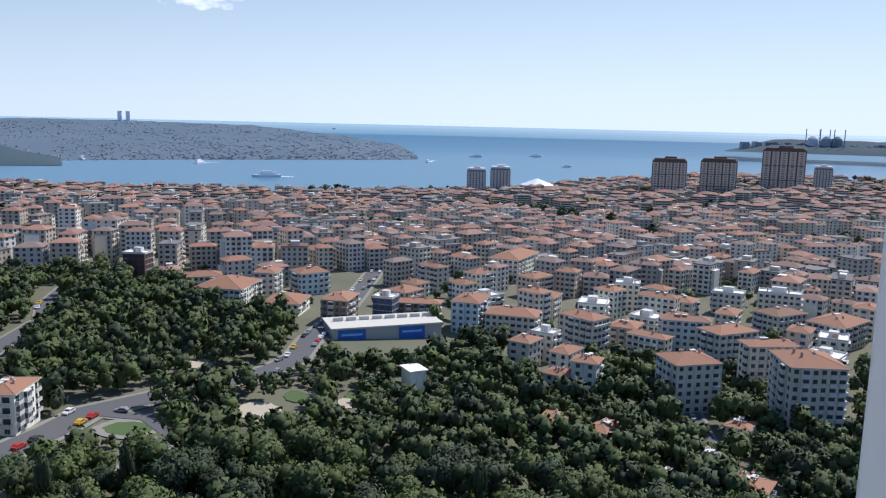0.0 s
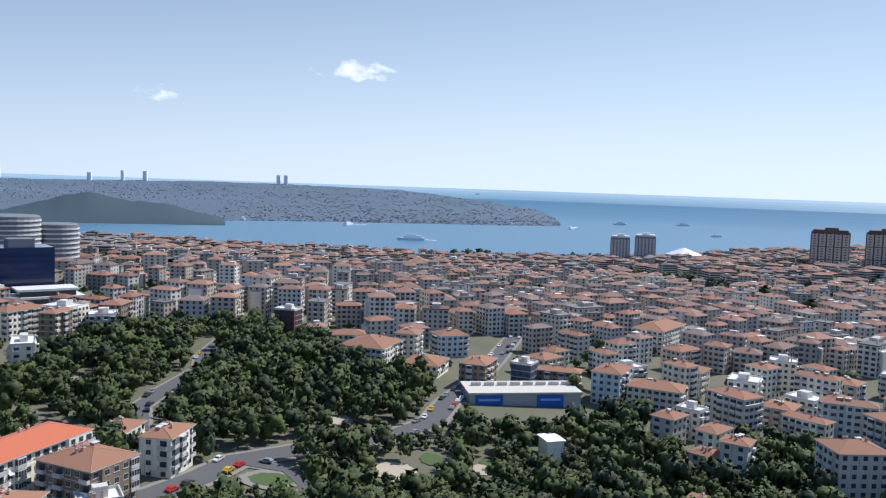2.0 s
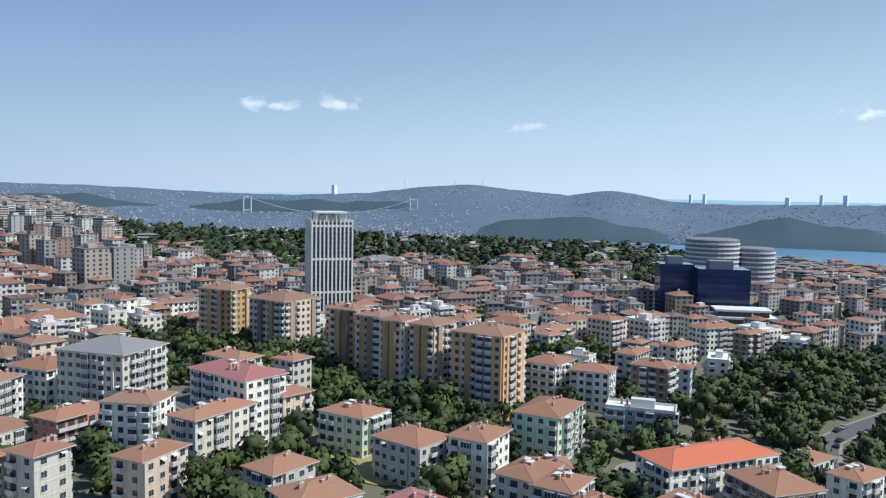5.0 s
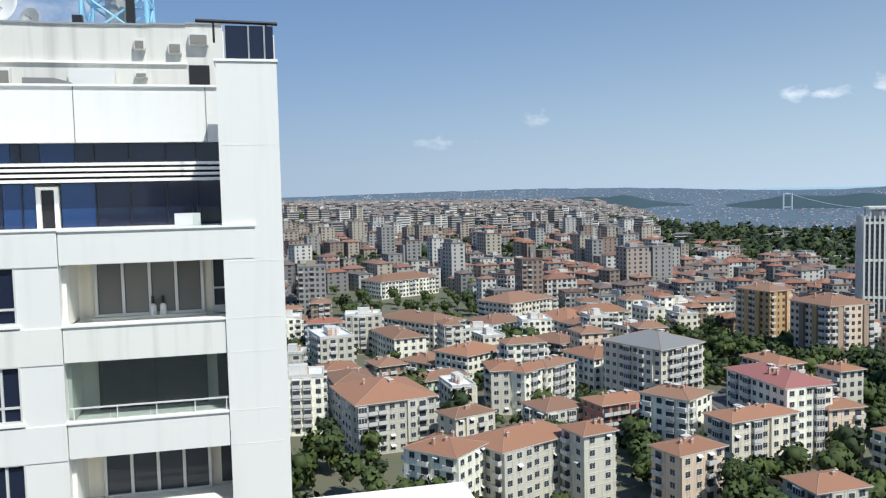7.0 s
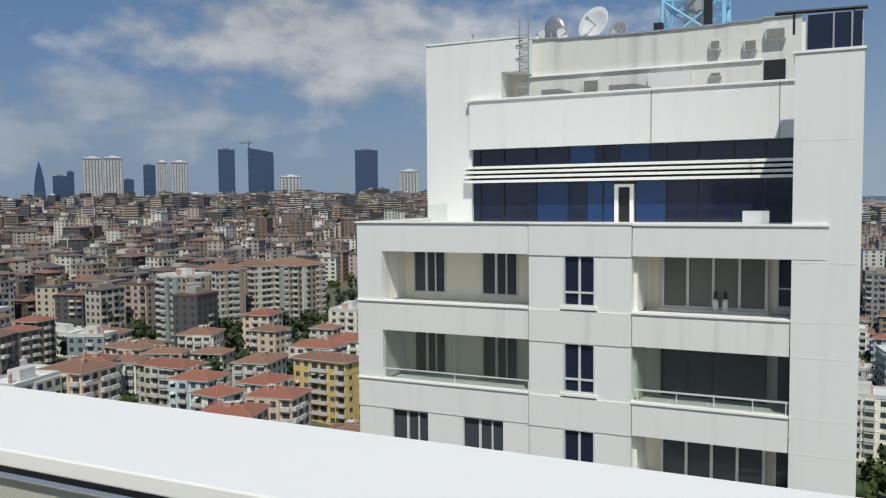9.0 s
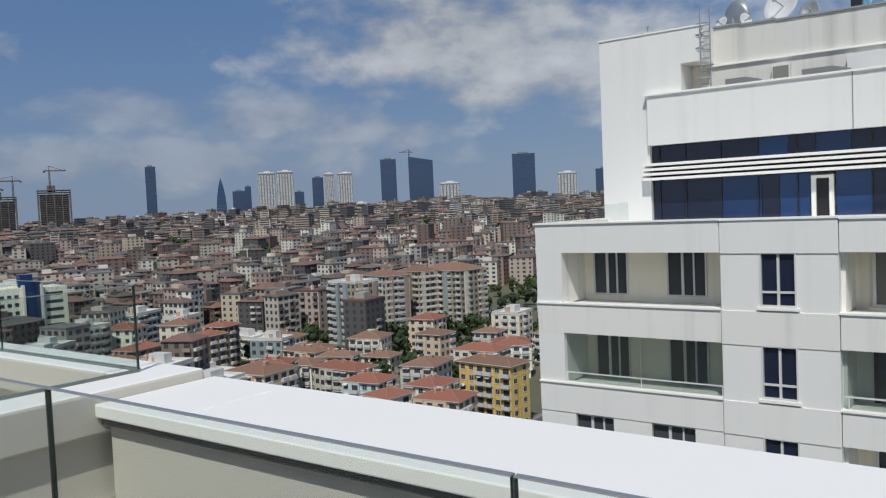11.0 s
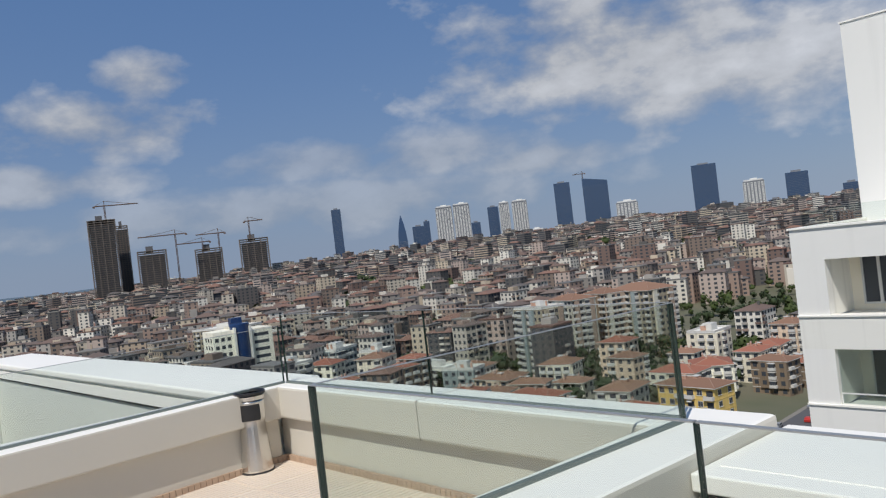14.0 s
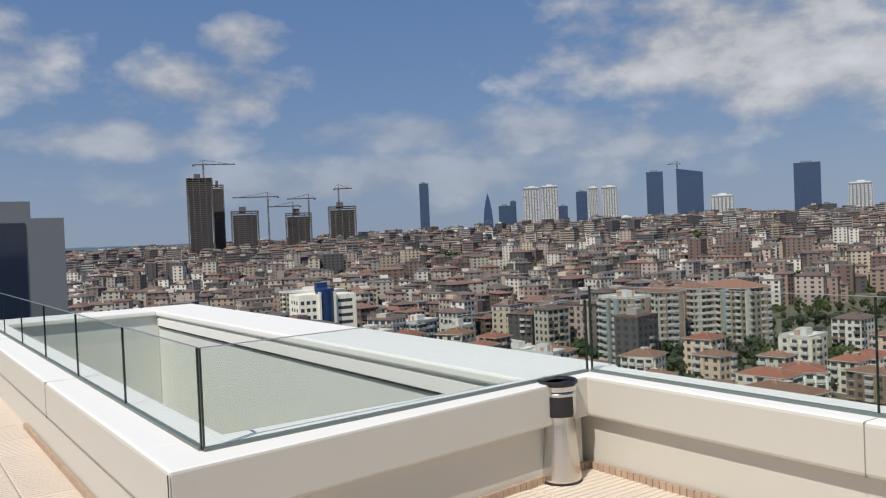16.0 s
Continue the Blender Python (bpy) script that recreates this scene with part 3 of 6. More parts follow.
apartment(-237, 329, 82, 19, 27, 10, "drab", "brown")
apartment(-455, 217, 113, 22, 34, 9, "drab", "flat")
apartment(-226, 167, 100, 9, 20, 3, "white", "flat")
apartment(234, 334, 12, 14, 20, 9, "ochre", "brown")
apartment(236, 291, 4, 22, 23, 9, "pink", "brown")
apartment(224, 235, 9, 10, 12, 10, "ochre", "brown")
apartment(222, 218, 7, 11, 12, 10, "pink", "brown")
apartment(222, 206, 9, 12, 10, 10, "pink", "brown")
apartment(227, 193, 6, 15, 11, 10, "pink", "brown")
apartment(231, 170, 7, 17, 20, 10, "orange", "brown")
# small houses in the gardens
apartment(213, -122, 298, 11, 7, 2, "pink", "tile")
apartment(207, -167, 308, 8, 7, 2, "pink", "tile")
apartment(188, -141, 310, 8, 7, 2, "cream", "slate")
apartment(169, -141, 308, 11, 10, 2, "brown", "tile")
apartment(184, -125, 301, 8, 7, 1, "grey", "tile")
apartment(223, -109, 320, 8, 7, 2, "pink", "tile")
apartment(162, 77, 9, 8, 9, 2, "grey", "brown")
apartment(198, 57, 23, 8, 10, 2, "blue", "flat")
apartment(179, 110, 43, 8, 8, 3, "grey", "tile")

# ---- towers near and far ----
def at_bearing(bearing, r):
    return r * math.cos(radians(bearing)), r * math.sin(radians(bearing))


DARKTOWER = material("tower_dark_glass", (0.022, 0.042, 0.085), 0.15, 0.35, 0.08, 0.02, bump=0)
TOWERBAND = material("tower_floor_band", (0.075, 0.09, 0.115), 0.5, 0.2, 0.1, bump=0)
NAVYGLASS = material("navy_mirror_glass", (0.012, 0.022, 0.06), 0.1, 0.3, 0.05, 0.02, bump=0)
PALETOWER = material("tower_pale_panel", (0.62, 0.62, 0.60), 0.6, 0.06, 0.1, 0.02, bump=0)
GREYTOWER = material("tower_grey_panel", (0.17, 0.18, 0.20), 0.7, 0.08, 0.1, 0.02, bump=0)
BEIGETOWER = material("tower_beige_panel", (0.46, 0.41, 0.36), 0.8, 0.06, 0.1, 0.02, bump=0)
BROWNTRIM = material("tower_brown_trim", (0.10, 0.065, 0.05), 0.7, 0.1, 0.2, bump=0)
HULLWHITE = material("white_rib_panel", (0.66, 0.66, 0.61), 0.6, 0.06, 0.3, bump=0)
SITECORE = material("site_core", (0.07, 0.07, 0.075), 0.9, 0.3, 0.2, 0.05, bump=0)
RAWCONCRETE = material("raw_concrete", (0.15, 0.13, 0.115), 0.9, 0.15, 0.2, 0.05, bump=0)


def high_rise(name, bearing, r, wide, deep, top_height, style, label, turn=0.0):
    """A tower with floor lines, fins or stripes and a crown; top_height is the height of its top over the eye, in degrees."""
    x, y = at_bearing(bearing, r)
    z = ground(x, y)
    h = EYE + r * math.tan(radians(top_height)) - z
    root = thing(name, x, y, z, bearing - 90 + turn, label, "tower", "city towers")
    FOOTPRINTS.append((x, y, max(wide, deep) * 0.7))
    w, d = wide / 2, deep / 2
    skin = NAVYGLASS if "block" in name else DARKTOWER
    g = Geo()
    floors = max(6, int(h / 3.8))
    if style == "glass" or style == "slant":
        if style == "slant":
            g.box(-w, w, -d, d, -8, h * 0.86, 0, skip=(0, 1))
            a = h * 0.86
            g.face([(-w, -d, a), (w, -d, a), (w, -d, a + h * 0.06), (-w, -d, h)], 0)
            g.face([(w, d, a), (-w, d, a), (-w, d, h), (w, d, a + h * 0.06)], 0)
            g.face([(-w, d, a), (-w, -d, a), (-w, -d, h), (-w, d, h)], 0)
            g.face([(w, -d, a), (w, d, a), (w, d, a + h * 0.06), (w, -d, a + h * 0.06)], 0)
            g.face([(-w, -d, h), (w, -d, a + h * 0.06), (w, d, a + h * 0.06), (-w, d, h)], 0)
        else:
            g.box(-w, w, -d, d, -8, h, 0)
        part("body", g, [skin], root)
        fl = Geo()
        for i in range(1, floors):
            if i * h / floors < h * 0.86 or style == "glass":
                fl.box(-w - 0.15, w + 0.15, -d - 0.15, d + 0.15, i * h / floors - 0.35, i * h / floors, 0)
        tagged(part("floor_banding", fl, [TOWERBAND if skin is DARKTOWER else skin], root), kind="stuff")
        cr = Geo()
        cr.box(-w * 0.5, w * 0.4, -d * 0.5, d * 0.5, h * 0.9, h + 5, 0) if style == "glass" else cr.bar((-w * 0.9, 0, h - 2), (-w * 0.9, 0, h + 22), 0.8)
        part("crown", cr, [GREYTOWER], root)
    elif style == "stripes" or style == "grid":
        g.box(-w, w, -d, d, -8, h, 0)
        part("body", g, [BROWNTRIM if style == "grid" else GREYTOWER], root)
        st = Geo()
        n = 5 if style == "grid" else 6
        for i in range(n):
            u = -w + (i + 0.5) * 2 * w / n
            k = w / n * (0.80 if style == "grid" else 0.5)
            v = -d + (i + 0.5) * 2 * d / n
            kd = d / n * (0.80 if style == "grid" else 0.5)
            rows = 3 if style == "grid" else 1
            for j in range(rows):
                z0, z1 = h * j / rows * 0.97, h * (j + 1) / rows * 0.97 - 1.2
                st.box(u - k, u + k, -d - 0.6, d + 0.6, z0, z1, 0)
                st.box(-w - 0.6, w + 0.6, v - kd, v + kd, z0, z1, 0)
        tagged(part("facade_cladding", st, [BEIGETOWER if style == "grid" else PALETOWER], root), kind="stuff")
        fl = Geo()
        for i in range(1, floors):
            for j in range(n):
                u = -w + (j + 0.5) * 2 * w / n
                fl.box(u - w / n * 0.3, u + w / n * 0.3, -d - 0.7, d + 0.7, i * h / floors, i * h / floors + 1.5, 0)
        tagged(part("glazing", fl, [GLASS_DARK], root), kind="stuff")
        cr = Geo()
        cr.box(-w * 0.9, w * 0.9, -d * 0.9, d * 0.9, h, h + 3, 0)
        cr.box(-w * 0.3, w * 0.4, -d * 0.4, d * 0.4, h + 3, h + 6, 0)
        part("crown", cr, [BROWNTRIM if style == "grid" else PALETOWER], root)
    elif style == "ribs":
        g.box(-w, w, -d, d, -8, h, 0)
        part("body", g, [GLASS_DARK], root)
        n = 11
        for i in range(n):
            u = -w + i * 2 * w / (n - 1)
            for b in ((u - 0.42, u + 0.42, -d - 0.5, -d), (u - 0.42, u + 0.42, d, d + 0.5), (-w - 0.5, -w, u * d / w - 0.42, u * d / w + 0.42), (w, w + 0.5, u * d / w - 0.42, u * d / w + 0.42)):
                rb = Geo()
                rb.box(*b, -6, h + 1.5, 0)
                part("rib", rb, [HULLWHITE], root)
        for i in range(1, 22):
            fl = Geo()
            fl.box(-w - 0.3, w + 0.3, -d - 0.3, d + 0.3, i * h / 22, i * h / 22 + (1.3 if i % 7 == 0 else 0.45), 0)
            part("floor_belt", fl, [HULLWHITE if i % 7 == 0 else TOWERBAND], root)
        cr = Geo()
        for sx in (-0.9, -0.3, 0.3, 0.9):
            for sy in (-0.9, 0.9):
                cr.box(sx * w * 0.8 - 0.3, sx * w * 0.8 + 0.3, sy * d * 0.8 - 0.3, sy * d * 0.8 + 0.3, h, h + 6, 0)
        cr.box(-w * 0.8, w * 0.8, -d * 0.8, d * 0.8, h + 5, h + 6, 0)
        cr.box(-w * 0.5, w * 0.5, -d * 0.5, d * 0.5, h, h + 4, 0)
        part("crown", cr, [HULLWHITE], root)
    elif style == "cone":
        g.lathe([(w, -8), (w, h * 0.35), (w * 0.8, h * 0.6), (w * 0.45, h * 0.82), (0.5, h)], 0, 4)
        part("body", g, [DARKTOWER], root, turn=radians(45))
        fl = Geo()
        for i in range(1, int(floors * 0.4)):
            fl.lathe([(w + 0.2, i * h / floors), (w + 0.2, i * h / floors + 0.5)], 0, 4)
        part("floor_banding", fl, [GREYTOWER], root, turn=radians(45))
    elif style == "curved":
        g.lathe([(w, -8), (w, h), (w * 0.9, h + 1)], 0, 28)
        part("body", g, [GREYTOWER], root)
        fl = Geo()
        fl.lathe([(w + 0.8, 0), (w + 0.8, 1.3)], 0, 28)
        ring = fl.mesh("balcony_band", [PALETOWER])
        for i in range(1, floors):
            part("balcony_band", ring, None, root, at=(0, 0, i * h / floors))
    elif style == "frame":
        lev = int(h / 3.6)
        g.box(-w, w, -d, d, -0.9, 0, 0)
        deck_mesh = g.mesh("floor_slab", [RAWCONCRETE])
        for i in range(lev + 1):
            part("floor_slab", deck_mesh, None, root, at=(0, 0, i * h / lev))
        co = Geo()
        n = 5
        for i in range(n):
            for s in (-1, 1):
                u = -w + 0.6 + i * (2 * w - 1.2) / (n - 1)
                co.box(u - 0.5, u + 0.5, s * d - 0.5, s * d + 0.5, -8, h, 0)
                v = -d + 0.6 + i * (2 * d - 1.2) / (n - 1)
                co.box(s * w - 0.5, s * w + 0.5, v - 0.5, v + 0.5, -8, h, 0)
        tagged(part("concrete_frame", co, [RAWCONCRETE], root), kind="stuff")
        core = Geo()
        core.box(-w * 0.86, w * 0.86, -d * 0.86, d * 0.86, -8, h - 8, 0)
        core.box(-w * 0.4, w * 0.1, -d * 0.3, d * 0.3, h - 4, h + 8, 0)
        part("core", core, [SITECORE], root)
    return root


def crane(bearing, r, foot_height, top_height, arm, side):
    x, y = at_bearing(bearing, r)
    z0, z1 = EYE + r * math.tan(radians(foot_height)), EYE + r * math.tan(radians(top_height))
    root = thing("tower_crane", x, y, z0, bearing - 90, "thin steel tower crane over the building site", "crane", "cranes")
    g = Geo()
    h = z1 - z0
    for sx, sy in ((-0.9, -0.9), (0.9, -0.9), (0.9, 0.9), (-0.9, 0.9)):
        g.bar((sx, sy, -25), (sx, sy, h), 0.55, 0, 4)
    for i in range(int(h / 4)):
        g.bar((-0.9, -0.9, i * 4), (0.9, -0.9, i * 4 + 4), 0.2, 0, 4)
    part("mast", g, [BROWNTRIM], root)
    j = Geo()
    j.bar((-side * arm * 0.3, 0, h), (side * arm, 0, h), 1.0, 0, 4)
    j.bar((0, 0, h), (0, 0, h + 8), 0.5, 0, 4)
    j.bar((0, 0, h + 8), (side * arm * 0.8, 0, h + 0.5), 0.35, 0, 4)
    j.bar((0, 0, h + 8), (-side * arm * 0.28, 0, h + 0.5), 0.2, 0, 4)
    j.box(-side * arm * 0.3 - 2, -side * arm * 0.3 + 2, -1, 1, h - 3, h, 0)
    part("jib", j, [BROWNTRIM], root)
    return root


T_DARK, T_PALE = "dark blue glass office tower on the skyline", "pale tower with vertical stripes on the skyline"
for args in ((120.3, 2600, 72, 50, 3.6, "glass", T_DARK), (129.9, 2600, 50, 40, 3.62, "glass", T_DARK), (127.6, 2600, 78, 50, 3.74, "slant", "dark glass tower with a slanted top"),
             (138.4, 2300, 46, 26, 2.95, "stripes", T_PALE), (137.15, 2300, 46, 26, 3.0, "stripes", T_PALE), (146.0, 2600, 30, 30, 3.62, "glass", T_DARK), (141.5, 2500, 42, 42, 2.75, "cone", "dark pointed glass tower like a cone"),
             (140.3, 2600, 40, 30, 1.8, "glass", T_DARK), (139.7, 2700, 20, 20, 2.1, "glass", T_DARK), (134.9, 2700, 36, 30, 2.55, "glass", T_DARK), (134.1, 2500, 30, 26, 2.75, "stripes", T_PALE),
             (133.0, 2500, 46, 30, 2.75, "stripes", T_PALE), (136.2, 2700, 30, 30, 1.6, "glass", T_DARK), (125.6, 2000, 50, 34, 1.75, "stripes", "tower with brown and white vertical stripes"), (117.3, 2000, 46, 30, 2.1, "stripes", T_PALE), (114.64, 2100, 50, 34, 2.3, "glass", T_DARK),
             (119.2, 2500, 34, 30, 0.9, "glass", T_DARK), (111.5, 2200, 40, 30, 1.2, "glass", T_DARK), (116.0, 2300, 40, 30, 0.7, "glass", T_DARK), (132, 2300, 40, 30, 0.6, "stripes", T_PALE)):
    high_rise("office_tower", *args)
T_SITE = "unfinished concrete tower with open floors and columns"
for args in ((161.5, 1500, 44, 38, 4.45, "frame", T_SITE), (160.3, 1560, 20, 20, 4.0, "frame", T_SITE), (158.6, 1500, 48, 40, 2.15, "frame", T_SITE), (154.95, 1550, 48, 40, 1.9, "frame", T_SITE), (151.9, 1550, 52, 40, 2.25, "frame", T_SITE)):
    high_rise("unfinished_tower", *args)
for args in ((161.2, 1495, 4.4, 5.4, 55, 1), (157.0, 1500, -1.0, 3.1, 62, -1), (154.2, 1545, 1.8, 2.9, 40, -1), (152.1, 1545, 2.2, 3.5, 26, 1), (155.3, 1540, 1.9, 2.4, 45, -1), (128.4, 2590, 3.4, 4.1, 30, -1)):
    crane(*args)
T_GRID = "beige apartment tower with dark brown grid bands"
for args in ((-33.0, 1380, 54, 40, -2.05, "grid", T_GRID), (-36.2, 1400, 56, 40, -1.95, "grid", T_GRID), (-40.2, 1550, 70, 46, -1.1, "grid", T_GRID), (-42.6, 1600, 30, 30, -2.2, "stripes", T_PALE), (-19.7, 1500, 34, 34, -3.1, "stripes", T_PALE), (-21.4, 1500, 36, 36, -2.95, "stripes", T_PALE)):
    high_rise("apartment_tower", *args)
high_rise("glass_office_block", 23.6, 585, 23, 20, -4.45, "glass", "navy blue mirror glass office block with roof plant", 12)
high_rise("glass_office_block", 20.6, 580, 34, 26, -4.65, "glass", "navy blue mirror glass office block with roof plant", 12)
high_rise("round_tower", 18.5, 775, 34, 34, -3.25, "curved", "lower round grey tower with pale balcony bands")
high_rise("round_tower", 21.2, 760, 46, 46, -2.75, "curved", "round grey tower ringed by pale balcony bands")
high_rise("white_tower", 47.9, 470, 23, 23, -2.1, "ribs", "slender white tower with vertical ribs and roof frame", 10)

# white podium at the foot of the glass blocks
px_, py_ = at_bearing(19.2, 553)
podium = thing("terraced_podium", px_, py_, ground(px_, py_), 19.2 - 90 + 12, "white terraced podium below the mirror glass blocks", "building")
for i, (w_, d_) in enumerate(((44, 24), (38, 20), (32, 16))):
    g = Geo(); g.box(-w_ / 2, w_ / 2, -d_ / 2, d_ / 2, i * 4.6 - (6 if i == 0 else 0), i * 4.6 + 3.3, 0)
    storey_ = part("glazed_storey", g, [GLASS_DARK], podium)
    g = Geo(); g.box(-w_ / 2 - 1.5, w_ / 2 + 1.5, -d_ / 2 - 1.5, d_ / 2 + 1.5, i * 4.6 + 3.3, i * 4.6 + 4.6, 0)
    part("terrace", g, [HULLWHITE], podium)
FOOTPRINTS.append((px_, py_, 26))
# white office building with a blue glazed middle
ox, oy = at_bearing(153.97, 400)
office = thing("office_building", ox, oy, ground(ox, oy), 153.97 - 90 + 18, "white office building with a blue glass middle bay", "building")
oh = EYE - 400 * math.tan(radians(3.75)) - ground(ox, oy)
g = Geo(); g.box(-14, -3.4, -8, 8, -6, oh, 0); part("wing", g, [WALLS["white"]], office)
g = Geo(); g.box(3.4, 15, -7, 9, -6, oh - 0.8, 0); part("wing", g, [WALLS["white"]], office)
g = Geo(); g.lathe([(4.6, -6), (4.6, oh + 2.2), (4.2, oh + 2.6)], 0, 20, (0, -4.5, 0)); part("glass_bay", g, [BLUEGLASS], office, "blue curtain glass bay")
g = Geo(); g.box(-3.4, 3.4, -4, 8, -6, oh + 1.2, 0); part("core", g, [WALLS["grey"]], office)
g = Geo(); g.box(-2.6, 2.6, -1.5, 3, oh + 1.2, oh + 5.2, 0); part("roof_room", g, [BLUEGLASS], office)
for s_ in (-3.7, 3.7):
    g = Geo(); g.box(s_ - 0.45, s_ + 0.45, -9.2, -7.0, -6, oh + 1.0, 0); part("fin", g, [HULLWHITE], office)
OFFICEWIN = Geo(); OFFICEWIN.box(-0.85, 0.85, -0.06, 0.02, 0, 1.7, 0, skip=(4,)); OFFICEWIN = OFFICEWIN.mesh("window", [GLASS_DARK])
OFFICEBAND = Geo(); OFFICEBAND.box(-3.6, 3.6, -0.06, 0.02, 0, 1.5, 0, skip=(4,)); OFFICEBAND = OFFICEBAND.mesh("window", [GLASS_DARK])
for f_ in range(int(oh / 3.5)):
    for c_ in range(3):
        part("window", OFFICEWIN, None, office, at=(-12.3 + c_ * 2.9, -8, f_ * 3.5 + 1.0))
        part("window", OFFICEWIN, None, office, at=(-14, -5 + c_ * 4, f_ * 3.5 + 1.0), turn=-math.pi / 2)
        part("window", OFFICEWIN, None, office, at=(15, -4 + c_ * 4, f_ * 3.5 + 1.0), turn=math.pi / 2)
    part("window", OFFICEBAND, None, office, at=(9.4, -7, f_ * 3.5 + 1.0))
FOOTPRINTS.append((ox, oy, 18))


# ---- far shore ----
# Haze is put into these base colours: far land, woods and house walls.
HAZELAND = material("far_shore_haze", (0.058, 0.080, 0.108), 0.95, 0.5, 0.012, 0.002, bump=0, second=(0.036, 0.058, 0.075))
HAZEHILL = material("far_wood_haze", (0.019, 0.034, 0.042), 0.95, 0.6, 0.012, 0.002, bump=0)
HAZEHOUSE = palette_material("far_house_haze", [(0.338, 0.35, 0.388), (0.237, 0.256, 0.294), (0.475, 0.488, 0.512), (0.312, 0.256, 0.256), (0.15, 0.188, 0.219), (0.263, 0.2, 0.194)], 0.9)
CREST_AT = [-18, -15.5, -14, -10, -4, 4, 10, 15, 20, 24, 26.5, 28.2, 31, 35, 37.9, 41, 45, 50, 55, 63, 70, 80, 90, 100, 115, 140, 158, 168, 180]
CREST = [-2.3, -1.75, -1.15, -0.75, -0.35, -0.2, -0.2, -0.3, -0.4, -0.25, 0.25, 0.46, 0.05, 0.4, 0.72, 0.5, 0.0, -0.25, -0.2, 0.15, 0.25, 0.15, 0.0, -0.1, -0.2, 0.0, 0.05, 0.1, 0.1]


def crest(th):
    return float(np.interp(th, CREST_AT, CREST)) + 0.05 * noise.noise((th * 0.9, 3.1, 0))


def far_coast(th):
    """Height angle and distance of the far waterline along a bearing."""
    low = float(np.interp(th, [-18, -10, 5, 15, 25, 62, 72], [-2.45, -2.65, -2.8, -2.95, -3.1, -3.1, -2.12]))
    return low, float(np.interp(th, [62, 72], [141 / math.tan(radians(-low)), 4050]))


def far_point(th, k, top, r0, r1, low):
    if r0 is None:
        low, r0 = far_coast(th)
    r = r0 + (r1 - r0) * k
    el = low + (top - low) * (k ** 0.8)
    x, y = at_bearing(th, r)
    return x, y, EYE + r * math.tan(radians(el))


def far_range(name, lo, hi, r0, r1, low, top, mat, label):
    g = Geo()
    n, rows = int((hi - lo) / 0.5) + 1, 9
    for i in range(n):
        th = lo + i * 0.5
        for j in range(rows):
            g.v.append(far_point(th, j / (rows - 1), top(th) + (0.04 * noise.noise((th * 2.3, j, 1)) if j else 0), r0, r1, low))
    for i in range(n - 1):
        for j in range(rows - 1):
            g.f.append((i * rows + j, (i + 1) * rows + j, (i + 1) * rows + j + 1, i * rows + j + 1))
            g.m.append(0)
    ob = new(name, g.mesh(name, [mat]))
    for poly in ob.data.polygons:
        poly.use_smooth = True
    return tagged(ob, label, "hills", kind="structure")


far_range("backdrop_shore", -18, 180, None, 4850, None, crest, HAZELAND, "hazy far shore rising to built-up hills")
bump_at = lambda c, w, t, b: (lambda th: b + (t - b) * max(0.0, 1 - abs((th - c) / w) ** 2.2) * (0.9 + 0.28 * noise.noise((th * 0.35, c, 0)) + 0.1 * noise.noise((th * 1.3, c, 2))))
far_range("backdrop_wood_near", 8, 24, 2540, 2900, -3.15, bump_at(15.5, 8, -1.15, -3.0), HAZEHILL, "dark wooded hill on the far shore")
far_range("backdrop_wood_far", 23, 40, 2540, 2900, -3.2, bump_at(31.0, 8, -1.3, -3.1), HAZEHILL, "dark wooded hill on the far shore")
far_range("backdrop_ridge", 36, 60, 3700, 3900, -1.6, lambda th: -1.55 + min(1.0, (th - 36) / 8, (60 - th) / 6) * (0.93 + 0.25 * noise.noise((th * 0.5, 0, 0))), HAZEHILL, "wooded ridge beyond the bridge")
far_range("backdrop_ridge_north", 56, 100, 3700, 3900, -1.6, lambda th: -1.55 + min(1.0, (th - 56) / 8, (100 - th) / 8) * (1.1 + 0.3 * noise.noise((th * 0.4, 2, 0))), HAZEHILL, "low wooded ridge on the horizon")
far_range("backdrop_peninsula", -56, -36.5, 4050, 4300, -1.35, lambda th: -1.3 + min(1.0, (-36.5 - th) / 3) * 0.85 + 0.08 * noise.noise((th, 5, 0)), HAZEHILL, "hazy peninsula with domes and trees")

rng = random.Random(5)
g = Geo()
for i in range(34000):
    th, k = rng.uniform(-15.5, 110), rng.random() ** 1.2 * 0.96
    x, y, z = far_point(th, k, crest(th), None, 4850, None)
    if 8.5 < th < 22.5 and 0.04 < k < 0.45 or 25 < th < 38 and k < 0.45:
        if rng.random() < 0.8:
            continue
    if noise.noise((th * 0.8, k * 9, 4)) < -0.15 and rng.random() < 0.85:
        continue
    s, hh = rng.uniform(1.8, 4.4), rng.uniform(-2, 4)
    g.box(x - s, x + s, y - s, y + s, z - 14, z + hh * 0.8, 0, skip=(0,))
ob = tagged(new("far_houses", g.mesh("far_houses", [HAZEHOUSE])), "thousands of hazy houses on the far shore", "houses", kind="stuff")
g = Geo()
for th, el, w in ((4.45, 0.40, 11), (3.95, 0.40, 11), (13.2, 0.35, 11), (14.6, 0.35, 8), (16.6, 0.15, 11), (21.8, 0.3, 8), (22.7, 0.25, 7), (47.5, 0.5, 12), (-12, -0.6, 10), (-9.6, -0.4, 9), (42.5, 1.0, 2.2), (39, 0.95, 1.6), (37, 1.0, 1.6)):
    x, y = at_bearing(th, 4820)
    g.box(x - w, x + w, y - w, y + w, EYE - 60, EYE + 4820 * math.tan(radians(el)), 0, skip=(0,))
